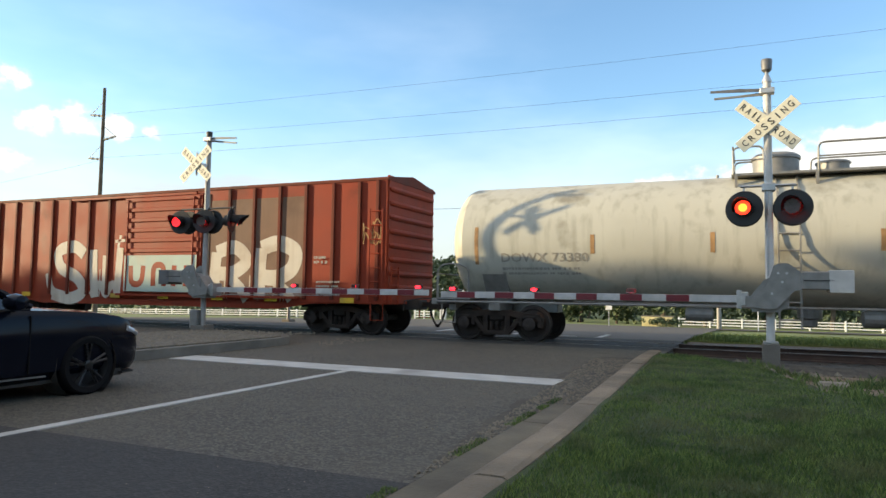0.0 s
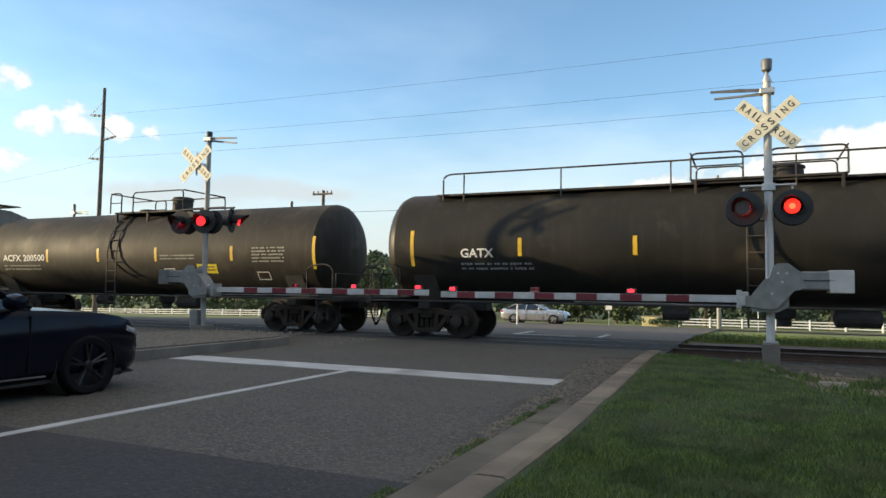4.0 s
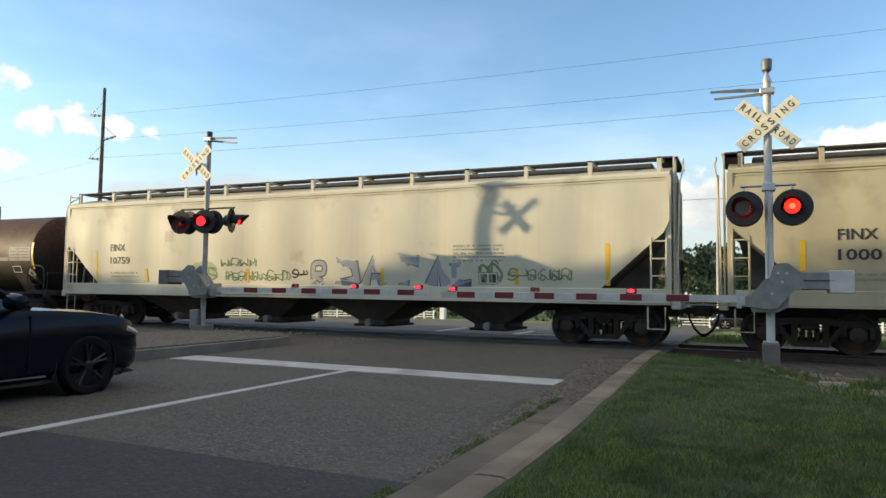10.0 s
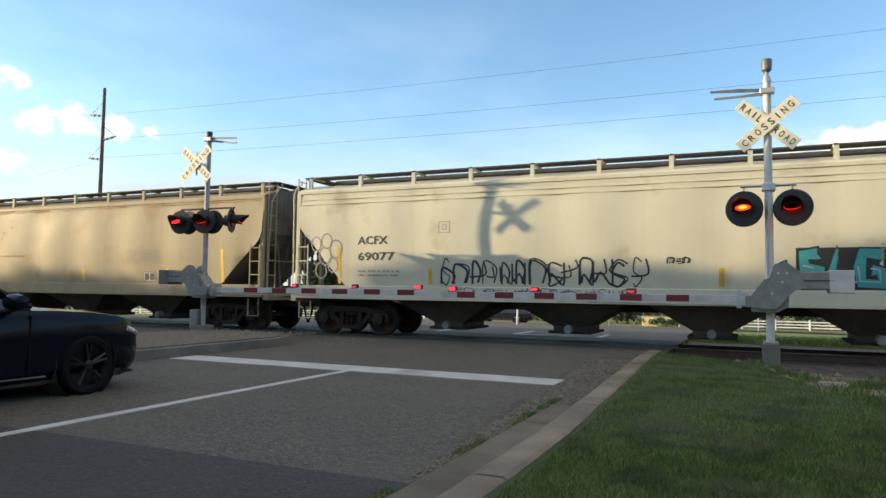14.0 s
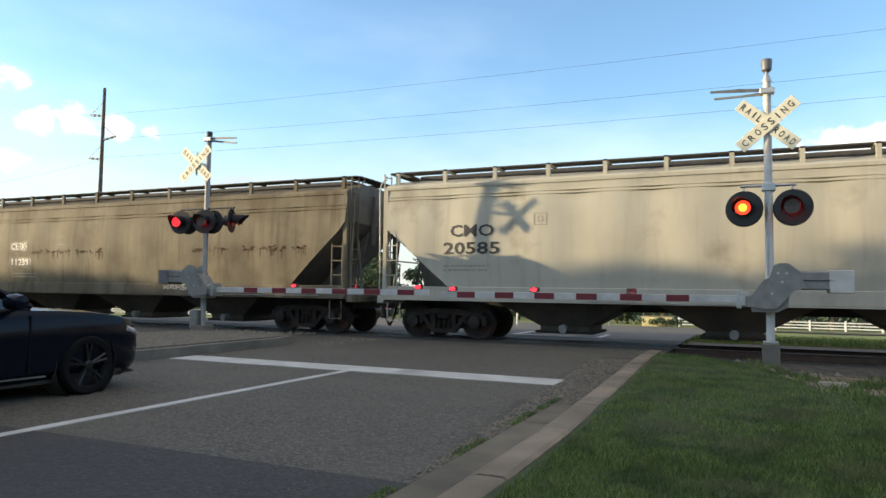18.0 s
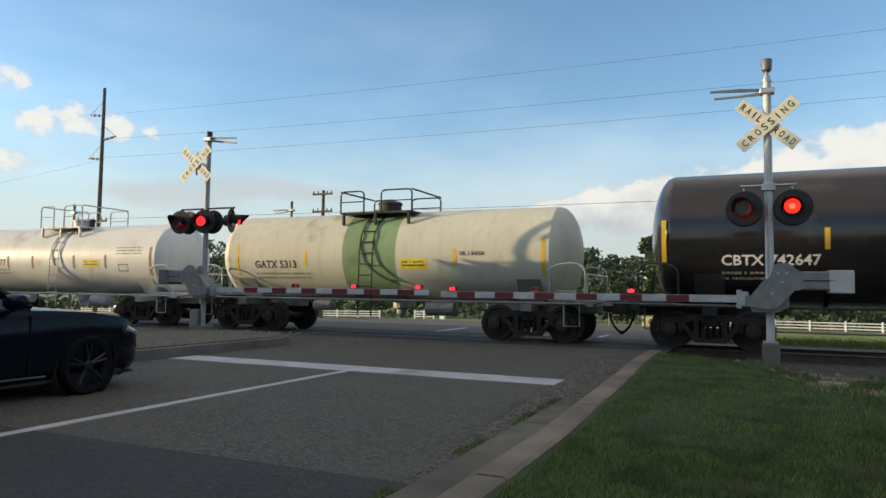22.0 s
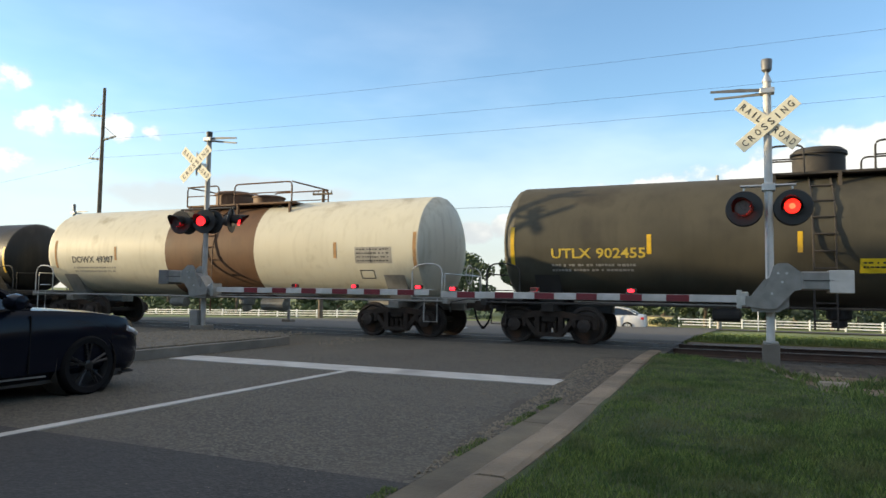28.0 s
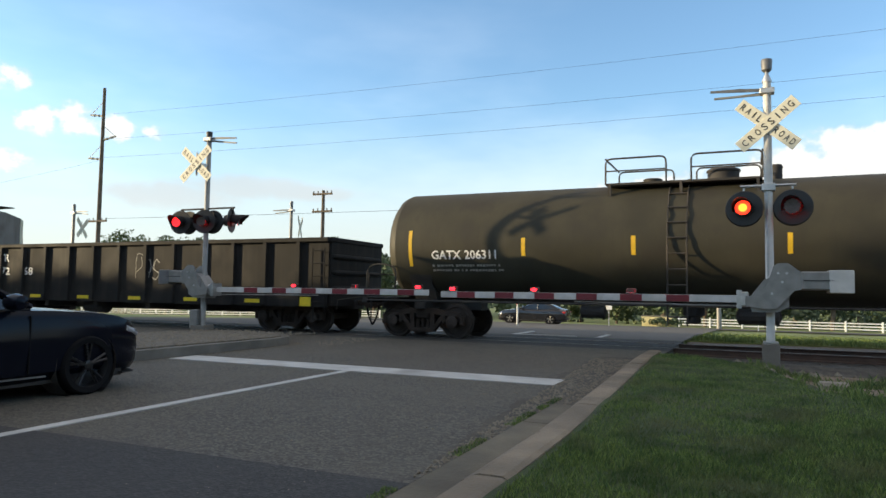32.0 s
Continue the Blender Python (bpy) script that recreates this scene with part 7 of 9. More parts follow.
def sub_pole():
    """Tall line pole with three post insulators on each side."""
    p = utility_pole(-39.3, 32.0, 14.6, ((5.6, 0.85, 0),), "tall slender wooden line pole with post insulators", 0.0)
    z = ground_z(-39.3, 32.0)
    for k, (zz, s) in enumerate(((12.7, -1), (11.05, 1), (9.75, -1))):
        part("post_insulator", lathe(bmesh.new(), [(0.02, 0), (0.09, 0.05), (0.05, 0.2), (0.09, 0.3), (0.05, 0.5), (0.09, 0.6), (0.04, 0.95)], "x", (0, 0, 0), 8), M["alu_grey"], p).matrix_basis = pose(0, 0, zz - z, 0, -8 if s > 0 else 188, 0) @ Matrix.Diagonal((1.35, 1, 1, 1))
        part("insulator_stay", tb([(0, 0, zz - z + 1.0), (s * 1.2, 0, zz - z + 0.17)], 0.02, 5), M["alu_grey"], p)


sub_pole()
utility_pole(-25.4, 37.6, 7.8, ((7.55, 0.75, 0), (6.4, 0.75, 0)), "wooden utility pole with two crossarms")
utility_pole(-1.8, 51.3, 9.7, (), "slim grey pole beside the street", wood="alu_grey")
utility_pole(36, 32.0, 14.6, ((5.6, 0.85, 0),), "tall slender wooden line pole")


def wire(a, b, sag, r=0.0055):
    a, b = Vector(a), Vector(b)
    pts = [a.lerp(b, t / 16) - Vector((0, 0, 4 * sag * (t / 16) * (1 - t / 16))) for t in range(17)]
    tagged(part("overhead_wire", tb(pts, r, 4), M["black_paint"], None), "thin dark overhead wire between poles", "wire", group="overhead wires")


wire((-38.4, 32.0, 12.75), (37, 32, 12.75), 0.62)
wire((-38.3, 32.0, 11.1), (37, 32, 10.95), 0.62)
wire((-40.2, 32.0, 9.9), (35, 32, 9.9), 0.55)
wire((-38.5, 31.9, 5.75), (36.5, 32, 5.8), 0.3, 0.009)
wire((-110, 40, 8.0), (-39.3, 32.0, 9.7), 0.6)


# ---------------------------------------------------------------- fences, signs, yard
def rail_fence(name, pts, hgt, rails_n, gap, label):
    f = thing(name, label, "fence", group="white fences")
    a, b = Vector(pts[0]), Vector(pts[1])
    n = max(1, int((b - a).length / gap))
    for k in range(n + 1):
        q = a.lerp(b, k / n)
        z = ground_z(q.x, q.y) - 0.1
        part("post", bx(q.x - 0.065, q.x + 0.065, q.y - 0.065, q.y + 0.065, z, z + hgt + 0.15, 0.01), M["fence_white"], f)
        if k < n:
            w = a.lerp(b, (k + 1) / n)
            for j in range(rails_n):
                h = 0.25 + (hgt - 0.25) * j / (rails_n - 1)
                bm = bmesh.new()
                z0, z1 = ground_z(q.x, q.y) - 0.1 + h, ground_z(w.x, w.y) - 0.1 + h
                vs = [bm.verts.new(c) for c in ((q.x, q.y - 0.03, z0 - 0.042), (q.x, q.y + 0.03, z0 - 0.042), (q.x, q.y + 0.03, z0 + 0.042), (q.x, q.y - 0.03, z0 + 0.042), (w.x, w.y - 0.03, z1 - 0.042), (w.x, w.y + 0.03, z1 - 0.042), (w.x, w.y + 0.03, z1 + 0.042), (w.x, w.y - 0.03, z1 + 0.042))]
                for q4 in ((0, 3, 2, 1), (4, 5, 6, 7), (0, 1, 5, 4), (2, 3, 7, 6), (0, 4, 7, 3), (1, 2, 6, 5)):
                    bm.faces.new([vs[i] for i in q4])
                part("board", bm, M["fence_white"], f)
    return f


rail_fence("rail_fence", ((-5.2, 60), (26, 60)), 0.70, 3, 2.4, "white three-board fence along the street")
rail_fence("rail_fence", ((-76, 60), (-33.5, 60)), 0.72, 3, 2.4, "white three-board fence before the wood")


def stop_sign(x, y):
    z = ground_z(x, y)
    s = thing("stop_sign", "red octagonal stop sign on a steel post", "stop sign", pose(x, y, z, 0, 0, 20))
    part("post", bx(-0.03, 0.03, -0.02, 0.02, -0.1, 2.7, 0.005), M["steel_galv"], s)
    def octo(r):
        return [(r * math.cos(radians(22.5 + 45 * k)), 2.35 + r * math.sin(radians(22.5 + 45 * k))) for k in range(8)]
    part("sign_border", prism(bmesh.new(), octo(0.41), "y", -0.034, -0.026), M["letter_white"], s)
    part("sign_face", prism(bmesh.new(), octo(0.385), "y", -0.040, -0.035), M["sign_red"], s)
    Skin(lambda q, x=0: -0.041, 0.003).word("STOP", -0.29, 2.23, 0.25, 0.58).made("lettering", M["letter_white"], s)


stop_sign(-10.85, 34.0)


def marker_post(x, y):
    z = ground_z(x, y)
    s = thing("marker_post", "thin white marker post with a red top", "marker post", pose(x, y, z), group="marker posts")
    part("post", lathe(bmesh.new(), [(0.035, -0.05), (0.035, 1.15)], "z", n=8), M["fence_white"], s)
    part("post_top", lathe(bmesh.new(), [(0.036, 1.15), (0.036, 1.5), (0.02, 1.52)], "z", n=8), M["sign_red"], s)


marker_post(-13.0, 40.6)
marker_post(0.6, 46.0)


def square_sign(x, y, top):
    z = ground_z(x, y)
    s = thing("street_sign", "small white square sign on a thin post", "sign", pose(x, y, z))
    part("post", bx(-0.025, 0.025, -0.02, 0.02, -0.1, top - z, 0.004), M["steel_galv"], s)
    part("sign_face", bx(-0.2, 0.2, -0.03, -0.022, top - z - 0.5, top - z, 0.002), M["letter_white"], s)


square_sign(-8.2, 45.0, 0.75)


def yellow_wall():
    z = ground_z(-6.5, 57.0)
    w = thing("garden_wall", "low pale yellow wall behind the cross street", "wall", pose(-6.45, 57.0, z))
    part("wall_body", bx(-1.3, 1.1, -0.12, 0.12, -0.2, 0.72, 0.02), M["wall_yellow"], w)
    part("coping", bx(-1.36, 1.16, -0.17, 0.17, 0.72, 0.79, 0.02), M["concrete_grey"], w)
    V, F = [], []
    rnd = random.Random(77)
    for k in range(16):
        leaf_cloud(V, F, (-1.6 + 3.4 * rnd.random(), -0.6, 0.2 + 0.35 * rnd.random()), 0.32, 60, 0.07, rnd)
    me = bpy.data.meshes.new("shrub")
    me.from_pydata([tuple(v) for v in V], [], F)
    tagged(link("shrub", me, M["leaf_hazed"], None), "small leafy shrub before the yellow wall", "shrub").location = (-6.45, 57.0, z)


yellow_wall()
rail_fence("rail_fence", ((-29.6, 60), (-27.6, 60)), 0.72, 3, 1.0, "short white fence panel by a gate")
gp = thing("gate_pillar", "square white gate pillar beside the street", "pillar", pose(-26.6, 60, ground_z(-26.6, 60)))
part("shaft", bx(-0.25, 0.25, -0.25, 0.25, -0.1, 1.5, 0.02), M["fence_white"], gp)
part("cap", bx(-0.32, 0.32, -0.32, 0.32, 1.5, 1.62, 0.02), M["fence_white"], gp)
# ---------------------------------------------------------------- road vehicles
M["car_black"] = mat("car_black", (0.004, 0.0055, 0.011), 0.14, 0.0, var=0.1, scale=2, fine=30, bump=0.0, coat=0.0)
M["car_black"].node_tree.nodes["Principled BSDF"].inputs["Specular IOR Level"].default_value = 0.16
M["rubber"].node_tree.nodes["Principled BSDF"].inputs["Specular IOR Level"].default_value = 0.2
M["rim_black"] = mat("rim_black", (0.012, 0.012, 0.013), 0.3, 0.2, var=0.1, scale=8, fine=40, bump=0.0)
M["car_blue"] = mat("car_grey", (0.018, 0.019, 0.022), 0.2, 0.2, var=0.1, scale=2, fine=30, bump=0.0, coat=0.8)
M["car_silver"] = mat("car_silver", (0.42, 0.42, 0.42), 0.25, 0.6, var=0.1, scale=2, fine=30, bump=0.0, coat=0.8)
M["car_glass"] = mat("car_glass", (0.012, 0.014, 0.016), 0.05, 0.0, var=0.05, bump=0.0, coat=0.5)
M["lamp_glass"] = mat("lamp_glass", (0.55, 0.57, 0.6), 0.1, 0.3, var=0.1, scale=20, fine=90, bump=0.1, coat=1.0)


def car_wheel(parent, x, y, s, r, rim):
    w = part("wheel", lathe(bmesh.new(), [(r * 0.76, -0.10), (r * 0.94, -0.11), (r, -0.08), (r, 0.08), (r * 0.94, 0.11), (r * 0.76, 0.10)], "y", n=36, closed=False), M["rubber"], parent, "black road tyre", smooth=True)
    w.matrix_basis = pose(x, y, r, 0, 0, 0)
    part("rim", lathe(bmesh.new(), [(r * 0.77, s * 0.10), (r * 0.73, s * 0.06), (r * 0.71, s * -0.02), (0.03, s * -0.02)], "y", n=36, closed=False), M["black_paint"], w, smooth=True)
    for k in range(5):
        a = radians(72 * k + 20)
        for d in (-0.14, 0.14):
            bm = bmesh.new()
            c, e = a + d * 0.4, a + d
            tube(bm, [(0.05 * math.cos(c), s * 0.075, 0.05 * math.sin(c)), (r * 0.74 * math.cos(e), s * 0.085, r * 0.74 * math.sin(e))], 0.019, 5)
            part("spoke", bm, M[rim], w)
    part("hub_cap", lathe(bmesh.new(), [(0.055, s * 0.05), (0.055, s * 0.095), (0.03, s * 0.10)], "y", n=16), M[rim], w)


def wheel_cutters():
    bm = bmesh.new()
    for x in (1.53, -1.33):
        for s in (-1, 1):
            lathe(bm, [(0.40, s * 0.62), (0.40, s * 1.2)], "y", (x, 0, 0.335), 28)
    return bm


def sedan(label, m, paint_name, detailed=True, hgt=1.0, rim="alu_grey"):
    """Saloon, nose to +x, 4.9 m long, standing on z = 0."""
    car = thing("sedan_car", label, "car", m)
    P = M[paint_name]
    # stations: x, half-width, sill height, shoulder height, top-of-body height at the middle
    st = [(-2.42, 0.62, 0.42, 0.72, 0.80), (-2.34, 0.78, 0.30, 0.86, 1.02), (-2.0, 0.89, 0.24, 0.93, 1.07), (-1.5, 0.925, 0.20, 0.95, 1.08), (-0.8, 0.935, 0.19, 0.94, 1.02), (0.0, 0.935, 0.19, 0.93, 1.00), (0.7, 0.935, 0.19, 0.975, 1.03), (1.1, 0.93, 0.20, 0.97, 1.01), (1.6, 0.925, 0.22, 0.94, 0.972), (2.0, 0.90, 0.22, 0.885, 0.917), (2.2, 0.86, 0.22, 0.825, 0.865), (2.34, 0.78, 0.22, 0.71, 0.79), (2.42, 0.68, 0.24, 0.60, 0.68), (2.46, 0.52, 0.30, 0.50, 0.56)]
    bm = bmesh.new()
    rows = []
    for x, w, zb, zs, zt in st:
        zs, zt = zs * hgt, zt * hgt
        half = [(w * 0.86, zb), (w * 0.97, zb + 0.10), (w, (zb + zs) * 0.5 + 0.05), (w * 0.985, zs - 0.10), (w * 0.93, zs), (w * 0.72, zs + (zt - zs) * 0.7), (w * 0.35, zt - 0.005), (0, zt)]
        rows.append([bm.verts.new((x, y, z)) for y, z in half] + [bm.verts.new((x, -y, z)) for y, z in half[-2::-1]])
    for A, B in zip(rows, rows[1:]):
        n = len(A)
        for k in range(n):
            bm.faces.new((A[k], A[(k + 1) % n], B[(k + 1) % n], B[k]))
    bm.faces.new(rows[0]), bm.faces.new(rows[-1][::-1])
    bmesh.ops.recalc_face_normals(bm, faces=bm.faces[:])
    body = part("body", bm, P, car, smooth=True)
    cutter = new("cutter", mesh_of("cutter", wheel_cutters()))
    cutter.data.materials.append(P)
    body.modifiers.new("arches", "BOOLEAN").object = cutter
    bpy.context.view_layer.update()
    cut_me = bpy.data.meshes.new_from_object(body.evaluated_get(bpy.context.evaluated_depsgraph_get()))
    body.modifiers.clear()
    body.data = cut_me
    bpy.data.objects.remove(cutter)
    cut_me.shade_smooth()
    cut_me.set_sharp_from_angle(angle=radians(30))
    # cabin
    cab = [(-1.95, 0.70, 1.04, 1.06), (-1.35, 0.67, 1.02, 1.30), (-0.7, 0.66, 1.0, 1.42), (-0.15, 0.66, 0.98, 1.43), (0.25, 0.68, 0.98, 1.33), (0.92, 0.74, 0.98, 1.02)]
    bm = bmesh.new()
    rows = []
    for x, w, zb, zt in cab:
        zb, zt = zb * hgt, zt * hgt
        half = [(w + 0.07, zb - 0.07), (w - 0.02, zb + (zt - zb) * 0.85), (w - 0.14, zt), (0, zt + 0.02)]
        rows.append([bm.verts.new((x, y, z)) for y, z in half] + [bm.verts.new((x, -y, z)) for y, z in half[-2::-1]])
    for A, B in zip(rows, rows[1:]):
        for k in range(len(A) - 1):
            bm.faces.new((A[k], A[k + 1], B[k + 1], B[k]))
    bmesh.ops.recalc_face_normals(bm, faces=bm.faces[:])
    part("cabin_glass", bm, M["car_glass"], car, smooth=True)
    bm = bmesh.new()
    rows = []
    for x, w, zb, zt in cab[1:5]:
        zt *= hgt
        rows.append([bm.verts.new((x, y, z)) for y, z in ((w - 0.06, zt - 0.05), (w - 0.12, zt + 0.012), (0, zt + 0.034), (-w + 0.12, zt + 0.012), (-w + 0.06, zt - 0.05))])
    for A, B in zip(rows, rows[1:]):
        for k in range(4):
            bm.faces.new((A[k], A[k + 1], B[k + 1], B[k]))
    part("roof_panel", bm, P, car, smooth=True)
    for s in (-1, 1):
        for pts in (((0.90, 1.01), (0.25, 1.34), (-0.15, 1.42)), ((-0.45, 0.97), (-0.40, 1.42)), ((-1.85, 1.06), (-1.35, 1.30), (-0.6, 1.43))):
            pp = [(x, s * (0.79 - 0.30 * max(0, z - 0.98)), z * hgt) for x, z in pts]
            part("window_pillar", tb(pp, 0.035, 6), P, car)
        part("window_trim", tb([(0.85, s * 0.83, 0.99 * hgt), (0.0, s * 0.85, 0.975 * hgt), (-1.7, s * 0.83, 1.01 * hgt)], 0.008, 5), M["black_paint"], car)
        part("sill_trim", tb([(1.0, s * 0.93, 0.26), (-1.0, s * 0.93, 0.26)], 0.010, 5), M["steel_dark"], car)
        mir = part("door_mirror", lathe(bmesh.new(), [(0.02, -0.13), (0.075, -0.10), (0.095, 0.0), (0.08, 0.10), (0.02, 0.12)], "y", (0.58, s * 1.0, 1.07 * hgt), 12), P, car, smooth=True)
        part("mirror_foot", tb([(0.62, s * 0.90, 0.98 * hgt), (0.60, s * 0.96, 1.03 * hgt)], 0.025), P, mir)
        part("headlight", tb([(2.10, s * 0.86, 0.74 * hgt), (2.22, s * 0.825, 0.70 * hgt), (2.32, s * 0.765, 0.665 * hgt), (2.41, s * 0.66, 0.63 * hgt)], 0.036, 8), M["lamp_glass"], car)
        part("tail_light", bx(-2.36, -2.16, min(s * 0.5, s * 0.84), max(s * 0.5, s * 0.84), 0.76 * hgt, 0.88 * hgt, 0.02), M["sign_red"], car)
        part("door_seam", bx(0.80, 0.812, min(s * 0.90, s * 0.9335), max(s * 0.90, s * 0.9335), 0.30, 0.92 * hgt), M["rubber"], car)
        part("door_seam", bx(-0.42, -0.408, min(s * 0.90, s * 0.94), max(s * 0.90, s * 0.94), 0.30, 0.94 * hgt), M["rubber"], car)
        for x in (0.55, -0.65):
            part("door_handle", bx(x - 0.32, x - 0.14, min(s * 0.925, s * 0.96), max(s * 0.925, s * 0.96), 0.80 * hgt, 0.83 * hgt, 0.008), P, car)
        for x in (1.53, -1.33):
            part("wheel_well", lathe(bmesh.new(), [(0.395, s * 0.915), (0.39, s * 0.60), (0.02, s * 0.60)], "y", (x, 0, 0.335), 28, False), M["under_black"], car)
            car_wheel(car, x, s * 0.845, s, 0.335, rim)
    part("grille", prism(bmesh.new(), [(-0.50, 0.42), (0.50, 0.42), (0.56, 0.58), (-0.56, 0.58)], "x", 2.36, 2.485), M["rubber"], car)
    part("lower_intake", bx(2.30, 2.47, -0.62, 0.62, 0.24, 0.36, 0.03), M["black_paint"], car)
    part("front_lip", prism(bmesh.new(), [(2.06, -0.87), (2.28, -0.80), (2.42, -0.50), (2.46, 0.0), (2.42, 0.50), (2.28, 0.80), (2.06, 0.87)], "z", 0.185, 0.205), M["black_paint"], car)
    part("underbody", bx(-2.1, 2.1, -0.8, 0.8, 0.16, 0.24), M["under_black"], car)
    return car


sedan("glossy black saloon car waiting at the stop line", pose(-7.93, 4.12, 0, 0, 0, 90), "car_black", True, 1.0, "rim_black")
STREET_CAR = sedan("black saloon car driving along the cross street", pose(0, 46.2, ground_z(0, 46.2), 0, 0, 180), "car_blue", False)
M["car_white"] = mat("car_white", (0.72, 0.71, 0.68), 0.25, 0.0, var=0.05, scale=2, fine=30, bump=0.0, coat=0.6)
WHITE_CAR = sedan("white hatchback car driving along the cross street", pose(800, 46.2, ground_z(0, 46.2), 0, 0, 180), "car_white", False, 1.12)
SILVER_CAR = sedan("silver saloon car on the cross street", pose(-113, 47.6, ground_z(-78, 47.6)), "car_silver", False)
SLOW_CAR = sedan("dark grey saloon car pulling slowly along the cross street", pose(110, 49.3, ground_z(60, 49.3), 0, 0, 180), "car_blue", False)
sedan("white saloon car parked beyond the cross street", pose(-28.6, 92.0, ground_z(-28.6, 92.0), 0, 0, -35), "car_white", False)
# ---------------------------------------------------------------- the train, from its head to its tail
def coupling_list():
    return [-27.2, -8.06, 9.97, 27.05, 48.2, 65.44, 86.42, 107.07, 127.41, 148.75, 166.27, 187.40, 208.42, 229.6, 250.9, 271.04, 291.91, 310.23,
            328.57, 347.23, 364.77, 383.38, 396.6, 409.85, 428.26, 446.5, 462.6, 484.9, 500.55, 517.62, 534.07, 552.6, 570.7, 588.22, 605.5]


C = coupling_list()


def pair(i):
    return C[i], C[i + 1]


box_car("rust-red boxcar with pale graffiti and a corrugated door", *pair(0))
tank_car("grey-white tank car with dirty flanks and a white railing", *pair(1), 1.53, "p_white_grey", (-1.25, 2.22), ((-0.3, 0.50, 0.5), (0.88, 0.34, 0.28)), -0.12, "alu_grey", rails=((-1.21, -0.58), (0.51, 2.22)),
         stripes=(-7.27, -4.31, -1.64, 1.6, 4.4, 7.1), words=(("DOWX  73380", -6.61, 2.0, 0.26, 2.2),), letter="letter_faint", plates=((3.3, 1.9, 0.9, 0.42),), panels=((5.6, 1.75, 1.3, 0.5),), end_rail="alu_grey", sill="alu_grey", stripe_mat="rust_stain")
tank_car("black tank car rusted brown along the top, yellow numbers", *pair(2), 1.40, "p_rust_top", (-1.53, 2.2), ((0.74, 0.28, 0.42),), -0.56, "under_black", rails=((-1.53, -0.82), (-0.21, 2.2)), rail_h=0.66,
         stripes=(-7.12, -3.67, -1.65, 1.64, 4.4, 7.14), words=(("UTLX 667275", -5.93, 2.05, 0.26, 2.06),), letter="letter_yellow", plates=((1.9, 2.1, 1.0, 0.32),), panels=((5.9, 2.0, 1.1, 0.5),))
hopper_car("light grey covered hopper with faint lettering", *pair(3), "p_hop_white", 4.02, 4.38, (("OCPX", -8.02, 2.45, 0.27, 1.0), ("71364", -8.02, 1.98, 0.27, 1.08)), bays=4, cut=1.45, cut_top=2.4, panels=((5.9, 1.95, 1.3, 0.5),), sill=(0.80, 1.22), crease=(0.16, 0.26, 0.36), bay_mat="hopper_bay_pale")
tank_car("dull black tank car with white numbers", *pair(4), 1.42, "p_black_matt", (-1.22, 1.88), ((0.9, 0.34, 0.5), (-0.59, 0.33, 0.12), (1.79, 0.10, 0.12)), -0.68, "under_black", rails=((-1.42, -0.9), (-0.36, 1.88)), rail_h=0.6,
         stripes=(-7.25, -3.95, -1.42, 1.21, 4.32, 7.32), words=(("ACFX  200500", -6.33, 2.12, 0.27, 2.24),), plates=((2.9, 1.72, 0.8, 0.28),), panels=((5.1, 1.95, 1.2, 0.55), (1.4, 2.05, 1.5, 0.25)))
tank_car("long black tank car with a pipe railing along its top", *pair(5), 1.49, "p_black", (-1.6, 1.6), ((0.4, 0.42, 0.32),), -0.2, "under_black", long_rail=True,
         stripes=(-8.6, -5.6, -2.8, 0.0, 2.8, 5.6, 8.6), words=(("GATX", -7.2, 2.12, 0.27, 0.9),), plates=((2.3, 1.7, 0.9, 0.35),), panels=((6.6, 1.9, 1.2, 0.6),))
c = tank_car("long black gas tank car with a pipe railing along its top", *pair(6), 1.53, "p_black", (-1.5, 1.3), ((0.2, 0.50, 0.42),), None, "under_black", long_rail=True,
             stripes=(-8.8, -5.48, -3.2, -1.05, 2.02, 4.23, 6.25, 8.91), words=(("CGTX  65168", -7.62, 2.04, 0.27, 2.03), ("NON-ODORIZED LIQUEFIED", 4.21, 2.0, 0.14, 1.75), ("PETROLEUM GAS", 4.21, 1.78, 0.14, 1.1), ("SR 13450", 6.5, 2.0, 0.15, 0.7)), plates=((2.05, 1.98, 0.85, 0.3), (2.1, 1.45, 0.8, 0.3)), panels=((7.55, 2.15, 1.15, 0.55),), table=True)
tank_car("black gas tank car with bold white numbers", *pair(7), 1.58, "p_black", (-5.08, 1.43), ((0.07, 0.49, 0.5),), -4.14, "under_black", rails=((-5.08, -4.3), (-3.7, -0.42), (0.54, 1.43)), rail_h=0.5,
         stripes=(-8.8, -5.7, -2.9, -0.05, 2.7, 5.23, 8.85), words=(("GATX  231778", -7.76, 1.85, 0.28, 2.4), ("LIQUEFIED PETROLEUM GAS", 5.5, 2.33, 0.13, 1.85), ("NON-ODORIZED", 5.5, 2.13, 0.13, 1.0), ("FRA-AIP", 5.5, 1.86, 0.13, 0.55)), panels=((7.55, 2.25, 1.2, 0.55),), table=True)
